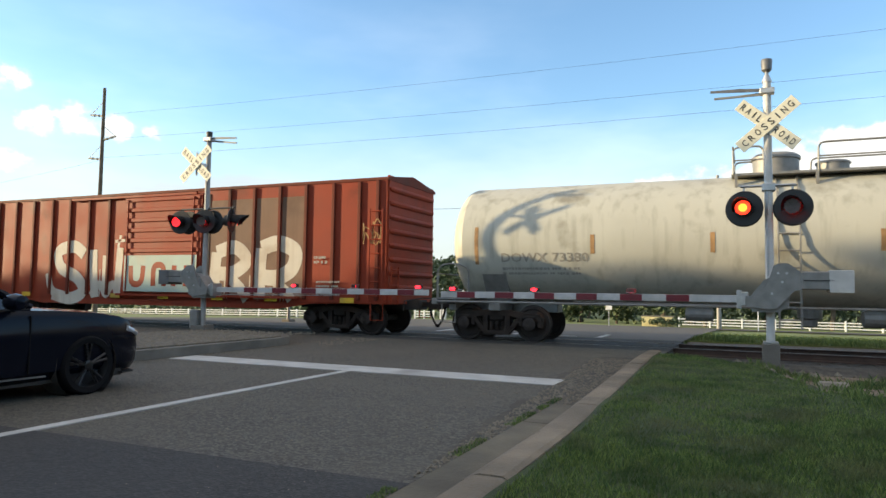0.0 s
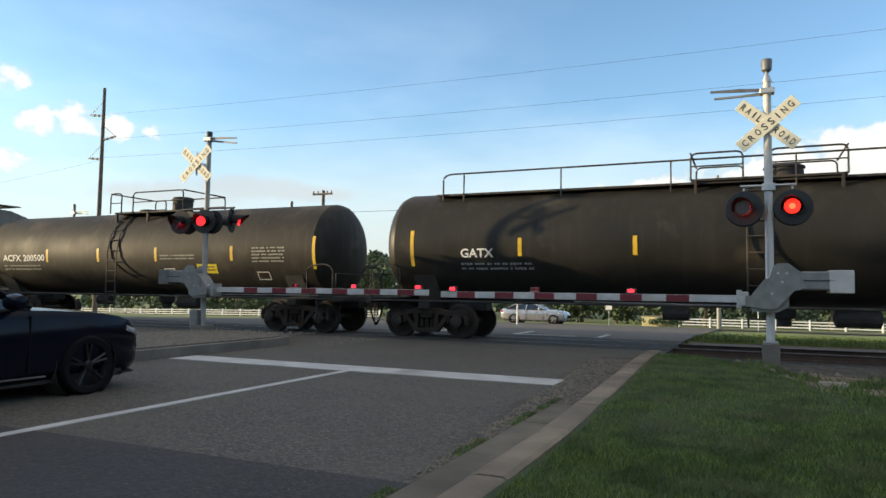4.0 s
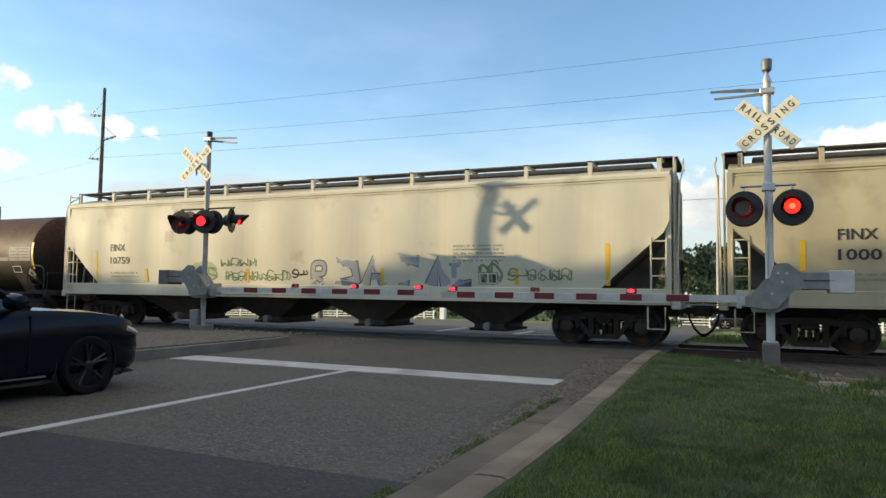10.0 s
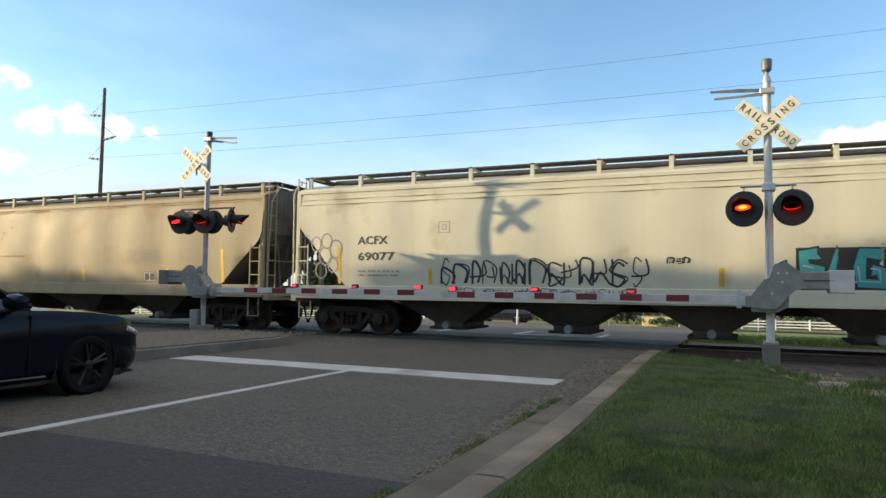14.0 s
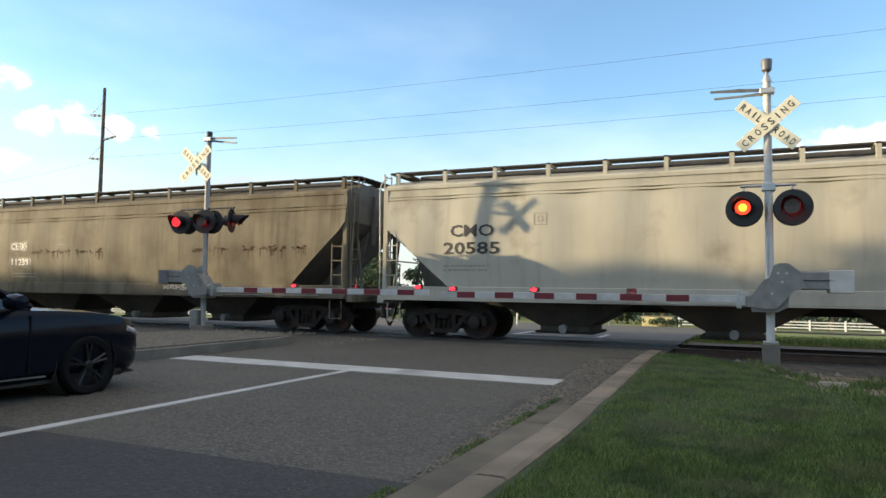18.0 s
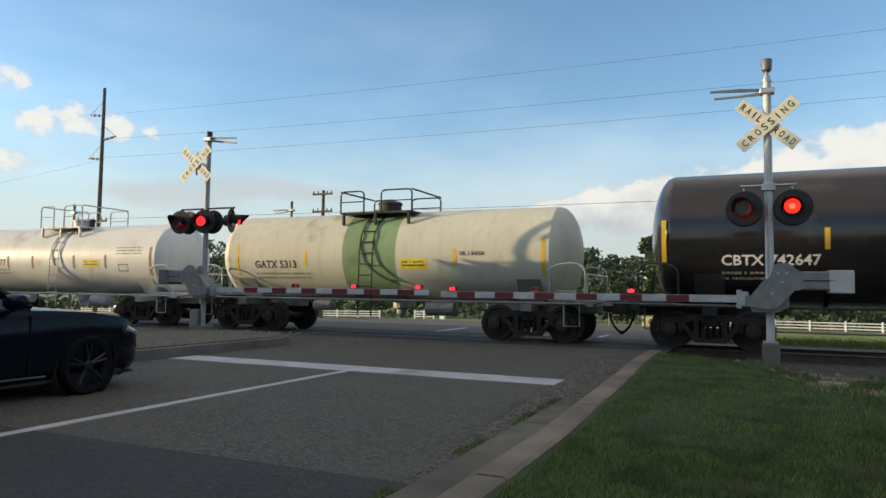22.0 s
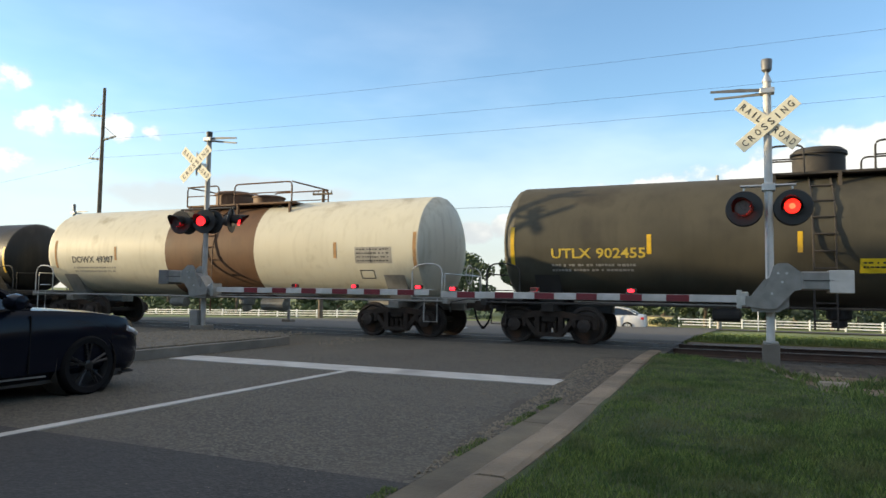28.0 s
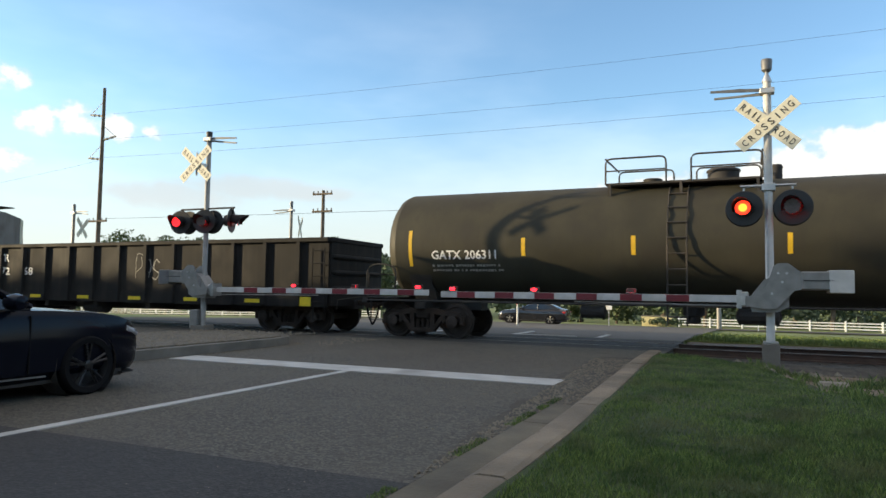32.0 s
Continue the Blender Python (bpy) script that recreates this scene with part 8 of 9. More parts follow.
tank_car("brownish black gas tank car with two lengths of railing", *pair(8), 1.51, "p_olive_grey", (-1.1, 6.3), ((0.09, 0.47, 0.42),), 4.95, "under_black", rails=((-1.08, -0.35), (0.62, 4.65), (5.33, 6.32)),
         stripes=(-9.35, -6.2, -3.2, -0.41, 2.62, 5.62, 9.35), words=(("CGTX  64886", -8.12, 2.12, 0.27, 2.1), ("NON ODORIZED", 7.0, 2.3, 0.14, 1.0), ("LIQUEFIED", 7.1, 2.1, 0.14, 0.8), ("PETROLEUM", 7.1, 1.9, 0.14, 0.8), ("GAS", 7.3, 1.7, 0.14, 0.35)), plates=((5.75, 2.12, 0.9, 0.3),), panels=((8.1, 1.95, 1.1, 0.6),))
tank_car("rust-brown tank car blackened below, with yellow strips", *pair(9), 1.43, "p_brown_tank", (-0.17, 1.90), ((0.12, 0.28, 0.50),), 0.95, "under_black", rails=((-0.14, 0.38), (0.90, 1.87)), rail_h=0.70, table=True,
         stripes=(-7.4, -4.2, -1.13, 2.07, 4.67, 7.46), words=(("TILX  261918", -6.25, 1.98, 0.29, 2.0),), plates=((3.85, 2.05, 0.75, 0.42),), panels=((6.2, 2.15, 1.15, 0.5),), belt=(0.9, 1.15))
FINX = dict(bays=4, cut=1.6, cut_top=2.78, crease=(0.08,), dent=0.045, posts=13, stripes=(-8.45, -6.2, -2.1, 2.5, 6.3, 8.55))
finx = [("pale cream covered hopper with rainbow graffiti", 10, "p_hop_white", "10759"), ("grey-cream covered hopper with a scrawl below", 11, "p_hop_cream", "10001"), ("cream covered hopper with a small scrawl", 12, "p_hop_cream", "10181"), ("tan covered hopper with rust spots along the eave", 13, "p_hop_tan", "10753")]
sides = {}
for label, i, skin, number in finx:
    sides[i] = hopper_car(label, *pair(i), skin, words=(("FINX", -7.8, 2.42, 0.27, 0.72), (number, -7.8, 2.0, 0.27, 0.92)), panels=((4.6, 1.95, 1.4, 0.5),), **FINX)
sides[14] = hopper_car("cream covered hopper with black and turquoise graffiti", *pair(14), "p_hop_white", 4.02, 4.38, (("ACFX", -7.4, 2.5, 0.26, 0.95), ("69077", -7.4, 2.06, 0.26, 1.15)), bays=4, cut=1.65, cut_top=3.15, panels=((4.9, 1.95, 1.4, 0.4),), stripes=(-8.0, -5.2, 1.9, 6.0, 8.2))
sides[15] = hopper_car("grey-cream covered hopper with rusty streaks", *pair(15), "p_hop_cream", words=(("FINX", -7.76, 2.42, 0.27, 0.72), ("10060", -7.76, 2.0, 0.27, 0.92)), panels=((4.6, 1.95, 1.4, 0.5),), **FINX)
gond, gflat = gondola_car("rust-red gondola with pressed side panels", *pair(16), 2.42, "p_gon_red", 13, True)
Skin(gflat, 0.05).stroke([(6.42 + 0.43 * math.cos(a * 0.2618), 1.75 + 0.43 * math.sin(a * 0.2618)) for a in range(25)], 0.05).lines(6.12, 1.9, 0.6, 3, 0.06, 0.06, 7).made("emblem_outline", M["emblem_faded"], gond, "faded round emblem")
for k in range(0, 13, 2):
    Skin(gflat, 0.10).bar(-6.95 + 1.03 * k, -6.85 + 1.03 * k, 0.86, 1.45).made("reflective_strip", M["plate_yellow"], gond)
sides[17] = hopper_car("brown-stained dirty covered hopper with boxed numbers", *pair(17), "p_hop_dirty", 3.98, 4.36, (("CEFX", -5.55, 2.53, 0.27, 0.74), ("11239", -5.52, 1.97, 0.27, 0.92)), letter="letter_white", bays=3, cut=1.9, cut_top=3.1, posts=11, crease=(0.34, 0.44))
sides[18] = hopper_car("pale grey covered hopper with large black letters", *pair(18), "p_hop_grey", 4.0, 4.36, (("CMO", -6.75, 2.65, 0.36, 1.2), ("20585", -6.95, 2.2, 0.36, 1.55)), bays=3, cut=1.9, cut_top=3.0, posts=13, dent=0.05, crease=(0.22, 0.30))
sides[19] = hopper_car("cream covered hopper with tall black letters", *pair(19), "p_hop_cream", 4.0, 4.36, (("ECNX", -6.1, 2.5, 0.27, 0.9), ("170397", -6.1, 2.08, 0.27, 1.25)), bays=3, cut=1.7, cut_top=2.6, posts=13)
sides[20] = hopper_car("black covered hopper with a beige top and an orange sill line", *pair(20), "p_hop_black", 4.0, 4.36, (("COER", -6.45, 2.62, 0.26, 0.86), ("354836", -6.45, 2.2, 0.26, 1.02)), letter="letter_white", bays=3, cut=1.7, cut_top=3.1, posts=11,
                       eave="p_hop_cream", crease=(0.34, 0.26), band=((3.63, 3.975, "p_hop_cream"), (1.37, 1.46, "orange_line")), panels=((4.4, 1.9, 1.2, 0.3),))
lettering(sides[20][0], sides[20][1], "DO NOT HAMMER ON CAR", -1.77, 2.42, 0.13, 2.1, M["letter_white"])
Skin(sides[20][1], 0.003).bar(-6.55, -5.35, 2.05, 3.05).made("number_ground", M["letter_black"], sides[20][0])
Skin(sides[20][1], 0.006).outline(4.2, 4.85, 1.5, 1.9, 0.03).bar(4.2, 4.85, 1.68, 1.71).made("test_stencil", M["letter_white"], sides[20][0])
Skin(sides[20][1], 0.005).lines(-1.7, 2.3, 1.9, 1, 0.05, 0.05, 3).lines(5.6, 2.85, 2.0, 2, 0.06, 0.06, 4).lines(5.6, 1.7, 0.6, 2, 0.05, 0.06, 5).made("small_print", M["letter_dim"], sides[20][0])
tank_car("short clean white tank car", *pair(21), 1.21, "p_white", (-0.85, 1.29), ((0.1, 0.31, 0.30), (0.6, 0.10, 0.3)), 0.30, "white_metal", rails=((-0.85, -0.17), (0.37, 1.29)), rail_h=0.70, stripes=(-4.58, -2.24, -0.9, 1.25, 2.8, 4.86), words=(("GATX 5477", -4.15, 1.98, 0.27, 1.78),), letter="letter_black",
         plates=((1.7, 1.92, 0.8, 0.28),), panels=((3.3, 2.2, 1.2, 0.4),), end_rail="white_metal", sill="white_metal", over=1.02, stripe_mat="rust_stain")
tank_car("short cream tank car with a faded green band", *pair(22), 1.26, "p_cream", (-1.2, 1.1), ((-0.1, 0.34, 0.34),), -0.15, "under_black", band=(-0.95, 0.75, "p_green"), stripes=(-4.7, -2.21, 2.52, 4.92), words=(("GATX  5313", -4.04, 1.87, 0.26, 1.5), ("SR 13450", 2.65, 2.2, 0.12, 0.7)), letter="letter_black",
         plates=((0.9, 1.85, 0.8, 0.28),), end_rail="steel_galv", sill="alu_grey", over=1.02)
tank_car("glossy black tank car with bright white numbers", *pair(23), 1.57, "p_black_gloss", (-1.27, 1.59), ((0.67, 0.46, 0.48), (-0.43, 0.36, 0.16)), 0.0, "under_black", rails=((-1.27, -0.3), (0.33, 1.59)), stripes=(-8.0, -4.73, -1.4, 1.83, 4.62, 7.4), words=(("CBTX  742647", -6.79, 1.90, 0.27, 1.95),),
         plates=((2.7, 1.65, 0.9, 0.28),), panels=((5.7, 2.05, 1.2, 0.55),))
sides[24] = hopper_car("off-white covered hopper with black letters", *pair(24), "p_hop_white", 4.0, 4.36, (("WFRX", -6.8, 2.52, 0.3, 1.1), ("454295", -6.8, 2.06, 0.3, 1.35)), bays=3, cut=1.35, cut_top=2.8, posts=14, crease=(0.10,), bay_mat="hopper_bay_pale")
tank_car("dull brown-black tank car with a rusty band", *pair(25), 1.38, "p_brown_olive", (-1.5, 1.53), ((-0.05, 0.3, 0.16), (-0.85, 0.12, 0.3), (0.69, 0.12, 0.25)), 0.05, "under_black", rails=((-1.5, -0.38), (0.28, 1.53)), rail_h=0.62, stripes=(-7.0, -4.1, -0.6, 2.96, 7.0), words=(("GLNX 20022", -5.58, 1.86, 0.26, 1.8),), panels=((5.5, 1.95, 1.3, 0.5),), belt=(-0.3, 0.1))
reefer_car("tall cream refrigerator car covered in graffiti below", *pair(26))
tank_car("black tank car with yellow strips", *pair(27), 1.31, "p_black", (-1.7, 1.4), ((0.2, 0.42, 0.36), (-0.6, 0.12, 0.3)), -1.6, "under_black", stripes=(-6.4, -3.4, -0.6, 2.2, 6.4), words=(("GATX", -5.4, 1.9, 0.25, 0.9),), panels=((4.6, 1.9, 1.2, 0.5),), belt=(-1.2, -0.9))
tank_car("off-white tank car with a brown middle band", *pair(28), 1.47, "p_cream", (-1.4, 2.75), ((-0.3, 0.60, 0.46), (1.1, 0.5, 0.28)), 0.0, "p_brown_band", rails=((-1.4, -0.1), (0.54, 2.72)), band=(-1.8, 1.75, "p_brown_band"), stripes=(-6.9, -4.0, 4.6, 7.1), words=(("DOWX 49307", -6.08, 2.05, 0.26, 1.96),), letter="letter_black", table=True,
         panels=((5.25, 2.0, 1.15, 0.45),), end_rail="steel_galv", sill="alu_grey", head_mat="p_white_grey", stripe_mat="rust_stain")
tank_car("olive-black tank car with yellow numbers", *pair(29), 1.51, "p_olive_grey", (-1.06, 1.71), ((0.0, 0.55, 0.6),), -0.05, "under_black", rails=((-1.06, -0.37), (0.98, 1.71)), stripes=(-6.9, -3.6, -0.5, 2.6, 6.9), words=(("UTLX  902455", -5.91, 2.08, 0.28, 2.23),), letter="letter_yellow", plates=((0.6, 1.75, 0.7, 0.3),), panels=((4.9, 1.95, 1.3, 0.5),))
sides[30] = hopper_car("grey-beige covered hopper with black letters", *pair(30), "p_hop_cream", 3.98, 4.36, (("SOYX", -6.0, 2.4, 0.25, 0.85), ("98215", -6.0, 1.98, 0.25, 1.0)), bays=3, cut=1.15, cut_top=3.55, posts=13, bow=3.2, bay_mat="hopper_bay_pale", stripes=(-7.6, -4.4, -0.8, 3.0, 5.9, 7.6))
sides[31] = hopper_car("off-white covered hopper with a painted-out patch", *pair(31), "p_hop_white", 4.0, 4.36, (("WFRX", -6.8, 2.52, 0.3, 1.05), ("454276", -6.8, 2.06, 0.3, 1.3)), bays=3, cut=1.35, cut_top=2.8, posts=14, crease=(0.10,), bay_mat="hopper_bay_pale", panels=((-1.6, 1.9, 0.9, 0.4),))
gond2, g2flat = gondola_car("black gondola with white stencilled numbers", *pair(32), 2.74, "p_gon_black", 13, False, (("TR", -6.1, 2.1, 0.32, 0.55), ("5272", -6.45, 1.62, 0.32, 0.95), ("68", -4.75, 1.62, 0.32, 0.5)))
tag_strokes(Skin(g2flat), 0.7, 1.5, 1.1, 0.9, 3, 0.03, 9).made("graffiti_scrawl", M["letter_dim"], gond2)
tank_car("brownish black tank car with a rounded head", *pair(33), 1.49, "p_olive", (-1.6, 1.9), ((1.05, 0.36, 0.32), (-0.6, 0.22, 0.16), (2.2, 0.14, 0.35)), 0.1, "under_black", stripes=(-6.68, -3.54, -0.87, 2.4, 6.7), words=(("GATX  206311", -6.06, 2.08, 0.27, 1.8),), over=0.95)


# ---------------------------------------------------------------- graffiti and boxes on single cars
def shield(car, side, x, z, w, h):
    """A railway shield: dark head, red and white stripes below, pale rim."""
    def outline(k):
        pts = [(-0.5, 0.46), (-0.34, 0.5), (0, 0.46), (0.34, 0.5), (0.5, 0.46), (0.46, 0.2), (0.5, -0.1), (0.4, -0.38), (0, -0.5), (-0.4, -0.38), (-0.5, -0.1), (-0.46, 0.2)]
        return [(x + a * w * k, z + b * h * k) for a, b in pts]
    for k, off, mt, name in ((1.0, 0.004, "shield_blue", "shield_rim"), (0.9, 0.007, "letter_white", "shield_ground")):
        p = outline(k)
        Skin(side, off).add(p + [(x, z)], [(i, (i + 1) % 12, 12) for i in range(12)]).made(name, M[mt], car)
    Skin(side, 0.010).bar(x - 0.41 * w, x + 0.41 * w, z + 0.06 * h, z + 0.38 * h).made("shield_head", M["shield_blue"], car)
    Skin(side, 0.013).bar(x - 0.34 * w, x + 0.34 * w, z + 0.26 * h, z + 0.32 * h).bar(x - 0.36 * w, x + 0.36 * w, z + 0.12 * h, z + 0.18 * h).made("small_print", M["letter_white"], car)
    for i in range(6):
        a = x + (-0.36 + 0.144 * i) * w
        Skin(side, 0.010).bar(a - 0.035 * w, a + 0.035 * w, z - (0.30 if i in (0, 5) else 0.40) * h, z + 0.03 * h).made("shield_stripe", M["shield_red"], car)


shield(*sides[18], 4.73, 3.13, 0.68, 0.76)
car = [c for c, at in TRAIN][2]
barrel_side = lambda z, x=0: -math.sqrt(max(0.02, 1.40 ** 2 - (z - 2.42) ** 2))
rnd = random.Random(3)
Skin(barrel_side, 0.006).stroke([(0.74 + 0.05 * math.sin(k * 1.7) + 0.02 * k, 3.55 - 0.13 * k) for k in range(18)], 0.42).made("spill_stain", M["p_black_matt"], car, "dark spill run down beside the ladder")
sk = Skin(barrel_side, 0.008)
for k in range(16):
    sk.blob(-0.1 + 1.0 * rnd.random(), 2.9 + 0.5 * rnd.random(), rnd.uniform(0.03, 0.09), rnd.uniform(0.03, 0.12), k)
sk.made("rust_stain", M["p_black_matt"], car)
Skin(barrel_side, 0.006).bar(-3.0, -2.45, 2.62, 2.95).made("data_panel", M["letter_yellow"], car)
car = [c for c, at in TRAIN][9]
tank_side = lambda z, x=0: -math.sqrt(max(0.02, 1.43 ** 2 - (z - 2.45) ** 2))
Skin(tank_side, 0.005).bar(5.43, 6.16, 2.15, 2.28).made("data_strip", M["letter_dim"], car, "pale painted strip")
Skin(tank_side, 0.005).add([(7.02, 1.70), (7.23, 1.50), (7.44, 1.70), (7.23, 1.90)], [(0, 1, 2, 3)]).made("placard", M["letter_dim"], car, "white diamond placard")
Skin(tank_side, 0.009).blob(7.23, 1.70, 0.07, 0.06, 4, 12).made("placard_mark", M["letter_black"], car)
Skin(tank_side, 0.005).lines(2.55, 1.98, 1.0, 4, 0.05, 0.06, 41).made("small_print", M["letter_yellow"], car)
Skin(tank_side, 0.005).lines(3.9, 1.98, 1.7, 1, 0.05, 0.06, 42).made("small_print", M["letter_dim"], car)
car, side = sides[10]
Skin(side, 0.004).blob(-3.75, 1.78, 0.55, 0.34, 3, 22).made("graffiti_ground", M["graffiti_pale_green"], car)
tag_strokes(Skin(side, 0.006), -4.2, 1.5, 0.9, 0.5, 2, 0.05, 15).made("graffiti_scrawl", M["fill_grass"], car)
tag_strokes(Skin(side, 0.006), -3.1, 1.92, 1.4, 0.24, 4, 0.03, 16).made("graffiti_scrawl", M["fill_grass"], car)
tag_strokes(Skin(side, 0.006), -3.0, 1.50, 2.4, 0.30, 9, 0.032, 17).made("graffiti_scrawl", M["fill_grass"], car)
block = (([(0.25, 1.42), (0.28, 1.95), (0.62, 1.98), (0.6, 1.72), (0.3, 1.68), (0.62, 1.44)], 0.12), ([(1.15, 1.42), (1.18, 2.05), (1.62, 1.95), (1.68, 1.55), (1.2, 1.42)], 0.26), ([(1.95, 1.40), (2.2, 2.05), (2.55, 1.40)], 0.26), ([(2.05, 1.62), (2.48, 1.62)], 0.16),
         ([(3.15, 1.40), (3.2, 2.06), (3.62, 2.04)], 0.26), ([(3.95, 1.40), (4.15, 1.98), (4.4, 1.40)], 0.34), ([(4.65, 2.0), (4.68, 1.44), (5.1, 1.42)], 0.26))
for pts, fat in block:
    spray(car, side, curve(pts) if fat < 0.2 else pts, fat, "graffiti_faint", "graffiti_dark", 0, None, 0.08)
tag_strokes(Skin(side, 0.006), 5.25, 1.45, 0.6, 0.6, 2, 0.06, 19).made("graffiti_scrawl", M["fill_grass"], car)
tag_strokes(Skin(side, 0.006), 6.05, 1.56, 1.6, 0.28, 6, 0.035, 20).made("graffiti_scrawl", M["fill_grass"], car)
tag_strokes(Skin(side, 0.006), -0.5, 1.6, 0.5, 0.28, 2, 0.04, 21).made("graffiti_scrawl", M["letter_black"], car)
car, side = sides[11]
for pts in ([(-6.1, 1.42), (-6.05, 1.75), (-5.75, 1.92), (-5.5, 1.72), (-5.5, 1.42)], [(-5.45, 1.42), (-5.35, 1.8), (-5.0, 1.9), (-4.85, 1.5)], [(-4.8, 1.42), (-4.7, 1.82), (-4.4, 1.9), (-4.2, 1.6), (-4.25, 1.42)], [(-4.15, 1.45), (-3.95, 1.86), (-3.65, 1.8), (-3.6, 1.42)]):
    spray(car, side, curve(pts), 0.16, "letter_white", "graffiti_maroon", 0, None, 0.05)
tag_strokes(Skin(side, 0.005), -3.3, 1.5, 1.2, 0.45, 4, 0.03, 16).made("graffiti_scrawl", M["graffiti_maroon"], car)
car, side = sides[12]
tag_strokes(Skin(side, 0.005), -3.4, 1.45, 1.3, 0.5, 4, 0.06, 17).made("graffiti_scrawl", M["letter_white"], car)
tag_strokes(Skin(side, 0.005), 2.6, 1.4, 0.9, 0.4, 3, 0.04, 18).made("graffiti_scrawl", M["letter_black"], car)
Skin(side, 0.004).bar(-5.1, -4.3, 1.9, 3.1).made("patch_plate", M["p_hop_tan"], car)
car, side = sides[13]
sk = Skin(side, 0.004)
rnd = random.Random(8)
for k in range(46):
    sk.blob(-8.9 + 17.8 * rnd.random(), 3.86 + 0.10 * rnd.random(), rnd.uniform(0.12, 0.55), 0.02, k)
for k in range(14):
    sk.blob(-6.4 + 5.5 * rnd.random(), 2.7 + 0.9 * rnd.random(), rnd.uniform(0.02, 0.09), rnd.uniform(0.015, 0.05), 60 + k)
sk.made("rust_stain", M["rust_stain"], car)
Skin(side, 0.005).lines(-2.2, 2.33, 1.75, 1, 0.05, 0.05, 77).made("warning_print", M["rust_stain"], car)
car, side = sides[14]
for k, (x, z, r) in enumerate(((-8.75, 2.55, 0.16), (-8.4, 2.62, 0.17), (-8.1, 2.4, 0.2), (-8.45, 2.2, 0.2), (-8.2, 1.95, 0.16), (-8.6, 1.8, 0.18))):
    Skin(side, 0.005).stroke([(x + r * math.cos(a), z + 1.25 * r * math.sin(a)) for a in (q * 0.5 for q in range(14))], 0.035).made("graffiti_outline", M["letter_faint"], car)
tag_strokes(Skin(side, 0.005), -4.95, 1.42, 5.2, 0.66, 13, 0.055, 31).made("graffiti_scrawl", M["letter_black"], car)
tag_strokes(Skin(side, 0.005), 0.75, 1.95, 0.5, 0.16, 3, 0.03, 32).made("graffiti_scrawl", M["letter_black"], car)
tag_strokes(Skin(side, 0.055), -4.6, 1.18, 4.6, 0.18, 16, 0.025, 33).made("graffiti_scrawl", M["graffiti_dark"], car)
# fat turquoise letters with a black contour, arrows at their sides
Skin(side, 0.002).bar(3.36, 5.02, 1.40, 2.28).made("graffiti_ground", M["letter_black"], car)
for pts, fat in (([(3.82, 2.16), (3.5, 2.12), (3.52, 1.86), (3.8, 1.80), (3.78, 1.52), (3.44, 1.54)], 0.24), ([(3.98, 1.48), (4.12, 2.18), (4.34, 1.48)], 0.22), ([(4.04, 1.70), (4.3, 1.70)], 0.14), ([(4.92, 2.12), (4.58, 2.16), (4.52, 1.85), (4.56, 1.54), (4.92, 1.52), (4.9, 1.78), (4.74, 1.8)], 0.22)):
    spray(car, side, pts, fat, "graffiti_teal", "letter_black", 0.002, "graffiti_mint", 0.09)
for a, b, c in (((2.84, 1.85), (3.18, 2.02), (3.2, 1.6)), ((5.46, 2.02), (5.14, 2.2), (5.16, 1.72))):
    Skin(side, 0.004).add([a, b, c], [(0, 1, 2)]).made("graffiti_fill", M["graffiti_teal"], car)
    Skin(side, 0.006).stroke([a, b, c, a], 0.05).made("graffiti_outline", M["letter_black"], car)
tag_strokes(Skin(side, 0.005), 5.65, 1.42, 1.0, 0.5, 3, 0.05, 35).made("graffiti_scrawl", M["letter_black"], car)
for k in range(6):
    Skin(side, 0.005).blob(6.2 + 0.1 * k, 3.62 - 0.03 * k, 0.1, 0.05, 70 + k).made("rust_stain", M["rust_stain"], car)
car, side = sides[30]
tag_strokes(Skin(side, 0.004), 2.2, 1.55, 2.6, 0.7, 6, 0.03, 53).made("graffiti_scrawl", M["graffiti_faint"], car)
car, side = sides[17]
bm = bmesh.new()
vs = [bm.verts.new(c) for c in ((-6.57, -1.50, 1.36), (-8.05, -1.02, 1.36), (-8.50, -1.05, 2.6), (-8.52, -1.46, 3.10), (-6.72, -1.555, 2.9))]
bm.faces.new(vs)
bmesh.ops.solidify(bm, geom=bm.faces[:], thickness=0.02)
part("slope_sheet", bm, M["p_hop_slope"], car, "brown sloping end sheet")
rnd = random.Random(23)
sk = Skin(side, 0.004)
for k in range(130):
    x = rnd.choice((rnd.uniform(-4.4, -2.4), rnd.uniform(-2.2, -0.9), rnd.uniform(2.9, 7.3), rnd.uniform(2.9, 7.3)))
    sk.blob(x, 2.45 + rnd.gauss(0, 0.035), rnd.uniform(0.015, 0.09), rnd.uniform(0.008, 0.04), k, 11)
    if rnd.random() < 0.3:
        sk.bar(x, x + 0.02, 2.45 - rnd.uniform(0.05, 0.3), 2.45)
sk.made("rust_stain", M["p_brown_rust"], car)
tag_strokes(Skin(side, 0.052), 1.8, 1.2, 1.5, 0.2, 6, 0.04, 61).made("graffiti_scrawl", M["graffiti_white"], car)
Skin(side, 0.003).bar(-5.67, -4.69, 2.49, 2.83).bar(-5.68, -4.46, 1.91, 2.26).made("number_ground", M["letter_black"], car)
car, side = sides[20]
for pts in ([(-5.1, 1.58), (-5.15, 2.1), (-4.8, 2.12), (-4.78, 1.86), (-5.05, 1.84), (-4.72, 1.7), (-4.9, 1.55), (-5.1, 1.58)], [(-4.35, 2.05), (-4.6, 1.85), (-4.4, 1.6), (-4.18, 1.8), (-4.35, 2.05)]):
    Skin(side, 0.005).stroke(curve(pts), 0.05).made("graffiti_outline", M["letter_dim"], car)
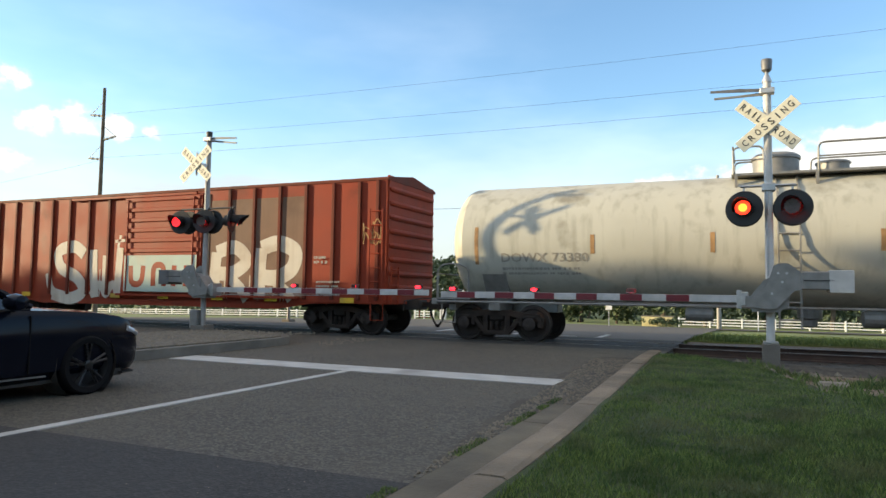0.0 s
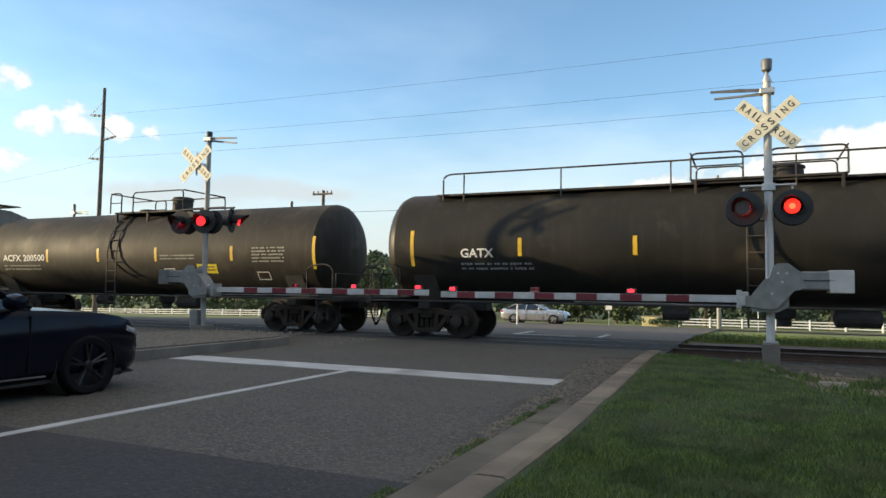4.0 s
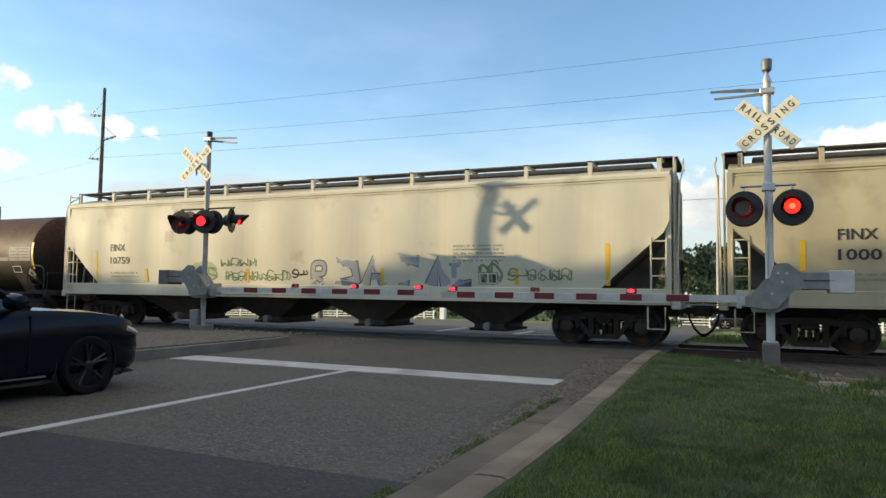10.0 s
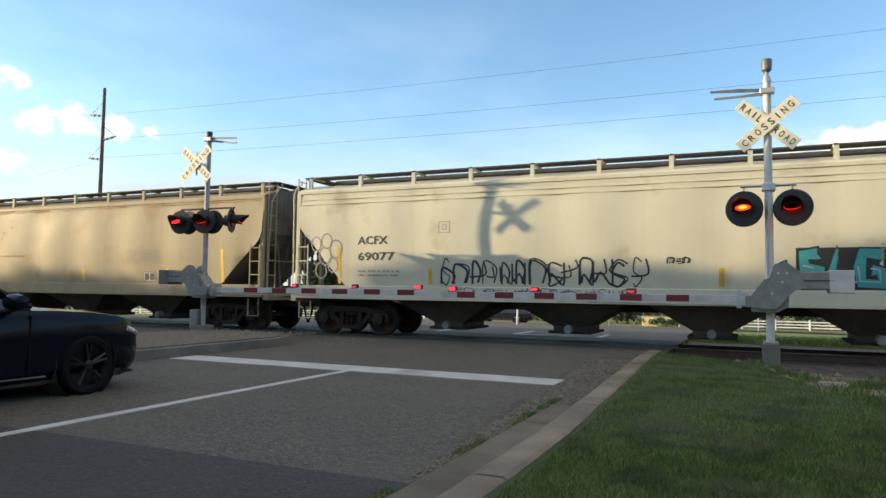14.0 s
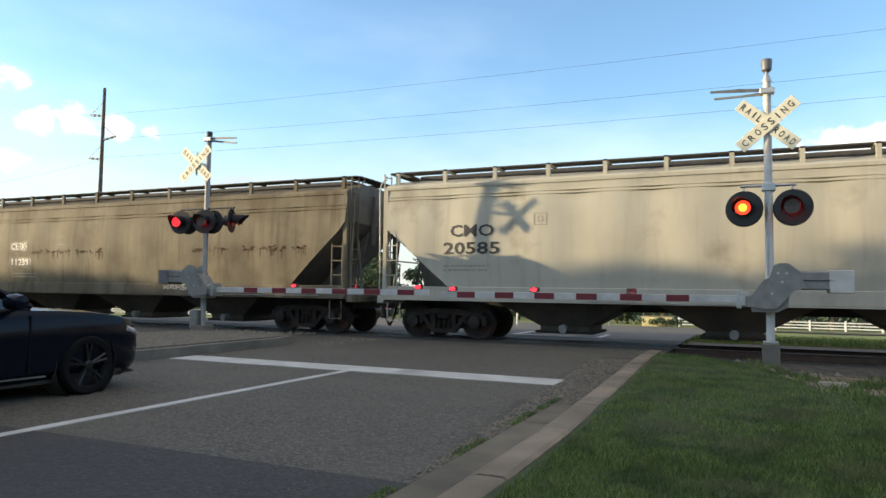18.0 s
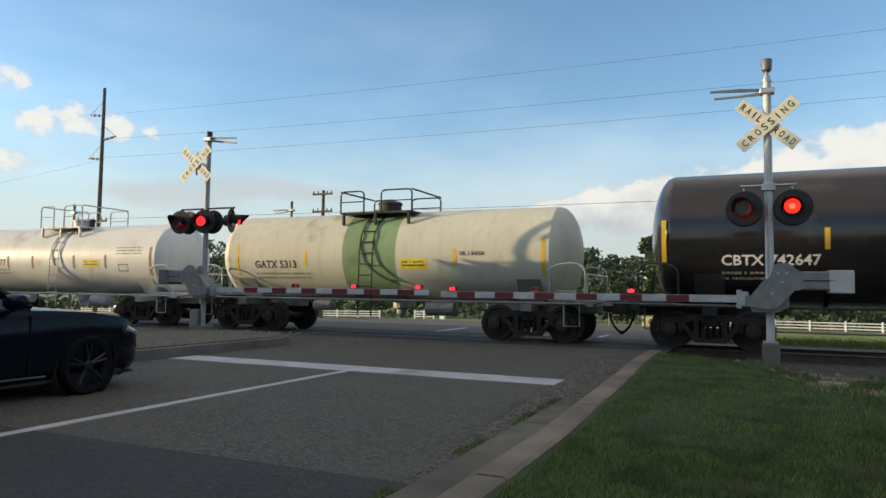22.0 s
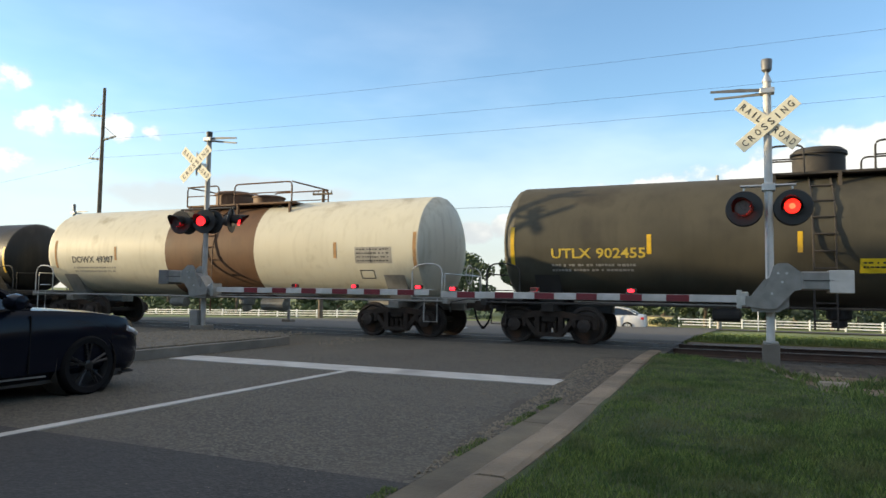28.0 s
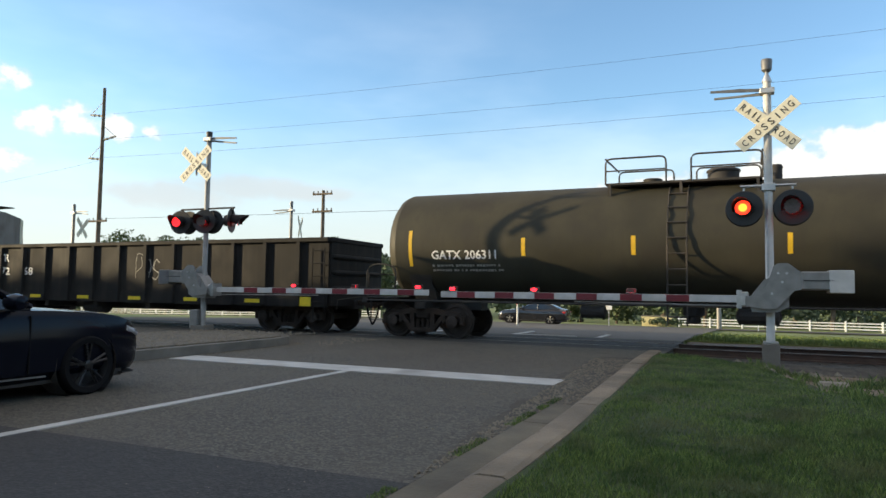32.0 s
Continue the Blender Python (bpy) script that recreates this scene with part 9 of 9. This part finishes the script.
tag_strokes(Skin(side, 0.005), -4.05, 1.60, 1.5, 0.34, 6, 0.05, 42).made("graffiti_scrawl", M["graffiti_teal"], car)
tag_strokes(Skin(side, 0.005), -2.3, 1.60, 0.65, 0.34, 3, 0.045, 43).made("graffiti_scrawl", M["graffiti_teal"], car)
for pts in ([(-7.7, 3.2), (-7.5, 2.6), (-7.2, 2.1), (-7.25, 1.6)], [(-7.7, 3.0), (-7.35, 3.1), (-7.3, 2.7), (-7.6, 2.6)], [(-7.5, 2.55), (-7.2, 2.7), (-7.15, 2.4)]):
    Skin(side, 0.005).stroke(curve(pts), 0.05).made("graffiti_outline", M["graffiti_mint"], car)
for i in (24, 31):
    car, side = sides[i]
    Skin(side, 0.005).lines(-3.2, 1.98, 1.5, 2, 0.05, 0.05, i).lines(-2.4, 2.25, 0.6, 1, 0.04, 0.05, i + 1).lines(-7.3, 1.95, 0.9, 2, 0.06, 0.06, i + 2).made("small_print", M["letter_faint"], car)
    Skin(side, 0.005).lines(1.6, 2.2, 1.2, 2, 0.04, 0.05, i + 3).made("warning_print", M["rust_stain"], car)
    for x in (-7.6, -3.8, 0.0, 3.8, 7.0):
        Skin(side, 0.004).bar(x, x + 0.75, 1.42, 1.52).made("reflective_strip", M["reflector"], car)


# ---------------------------------------------------------------- what moves
def gone(t):
    """Metres that the train has run since the start; it slows very slightly."""
    return 18.9 * t - 0.00625 * t * t


BEAT, FIRST = 1.189, 0.3015


def motions():
    secs = [float(k) for k in range(33)]
    for car, s in TRAIN:
        walk(car, [(t, pose(s - gone(t), TRACK_Y, 0)) for t in secs])
    # the axles roll; all of one end share one run of keys
    ticks = [k / 30 for k in range(961)]
    for s in (-1, 1):
        walk(AXLES[s][0], [(t, pose(s * AXLE, 0, WHEEL_R, 0, -math.degrees(gone(t) / WHEEL_R), 0)) for t in ticks])
        run = AXLES[s][0].animation_data
        for w in AXLES[s][1:]:
            w.rotation_mode = "QUATERNION"
            d = w.animation_data_create()
            d.action = run.action
            d.action_slot = run.action_slot
    # flashing lamps turn over on each half beat
    for disc, at, turn, beat in FLIPS:
        rows, ang = [], None
        edges = []
        k = -1
        while True:
            t = FIRST + k * BEAT / 2
            if t > 32.2:
                break
            edges.append((t, k % 2 == (0 if beat == 0 else 1)))
            k += 1
        lit0 = [lit for t, lit in edges if t <= 0][-1]
        ang = 0 if lit0 else 180
        rows.append((0.0, ang))
        for t, lit in edges:
            if t <= 0.05 or t > 31.92:
                continue
            a1 = ang + 180
            f = round(t * 30)
            rows += [((f - 1) / 30, ang), (f / 30, ang + 60), ((f + 1) / 30, ang + 120), ((f + 2) / 30, a1)]
            ang = a1
        rows.append((32.0, ang))
        walk(disc, [(t, pose(*at, 0, 0, turn) @ pose(0, 0, 0, a, 0, 0)) for t, a in rows])
    z = ground_z(0, 46.2)
    walk(SILVER_CAR, [(t, pose(x, 47.6, ground_z(x, 47.6))) for t, x in ((0.0, -113.0), (2.7, -46.6), (3.4, -29.0), (5.5, 24.0), (32.0, 686.0))])
    walk(WHITE_CAR, [(0.0, pose(800.7, 46.2, z, 0, 0, 180)), (32.0, pose(-124.0, 46.2, ground_z(-60, 46.2), 0, 0, 180))])
    walk(STREET_CAR, [(0.0, pose(626.5, 46.2, z, 0, 0, 180)), (32.0, pose(-13.5, 46.2, z, 0, 0, 180))])
    walk(SLOW_CAR, [(t, pose(x, 49.3, ground_z(x, 49.3), 0, 0, 180)) for t, x in ((0.0, 240.0), (9.0, 40.0), (10.4, -8.8), (10.9, -11.7), (14.4, -17.6), (17.4, -26.2), (20.0, -40.0), (24.0, -72.0), (32.0, -150.0))])


motions()
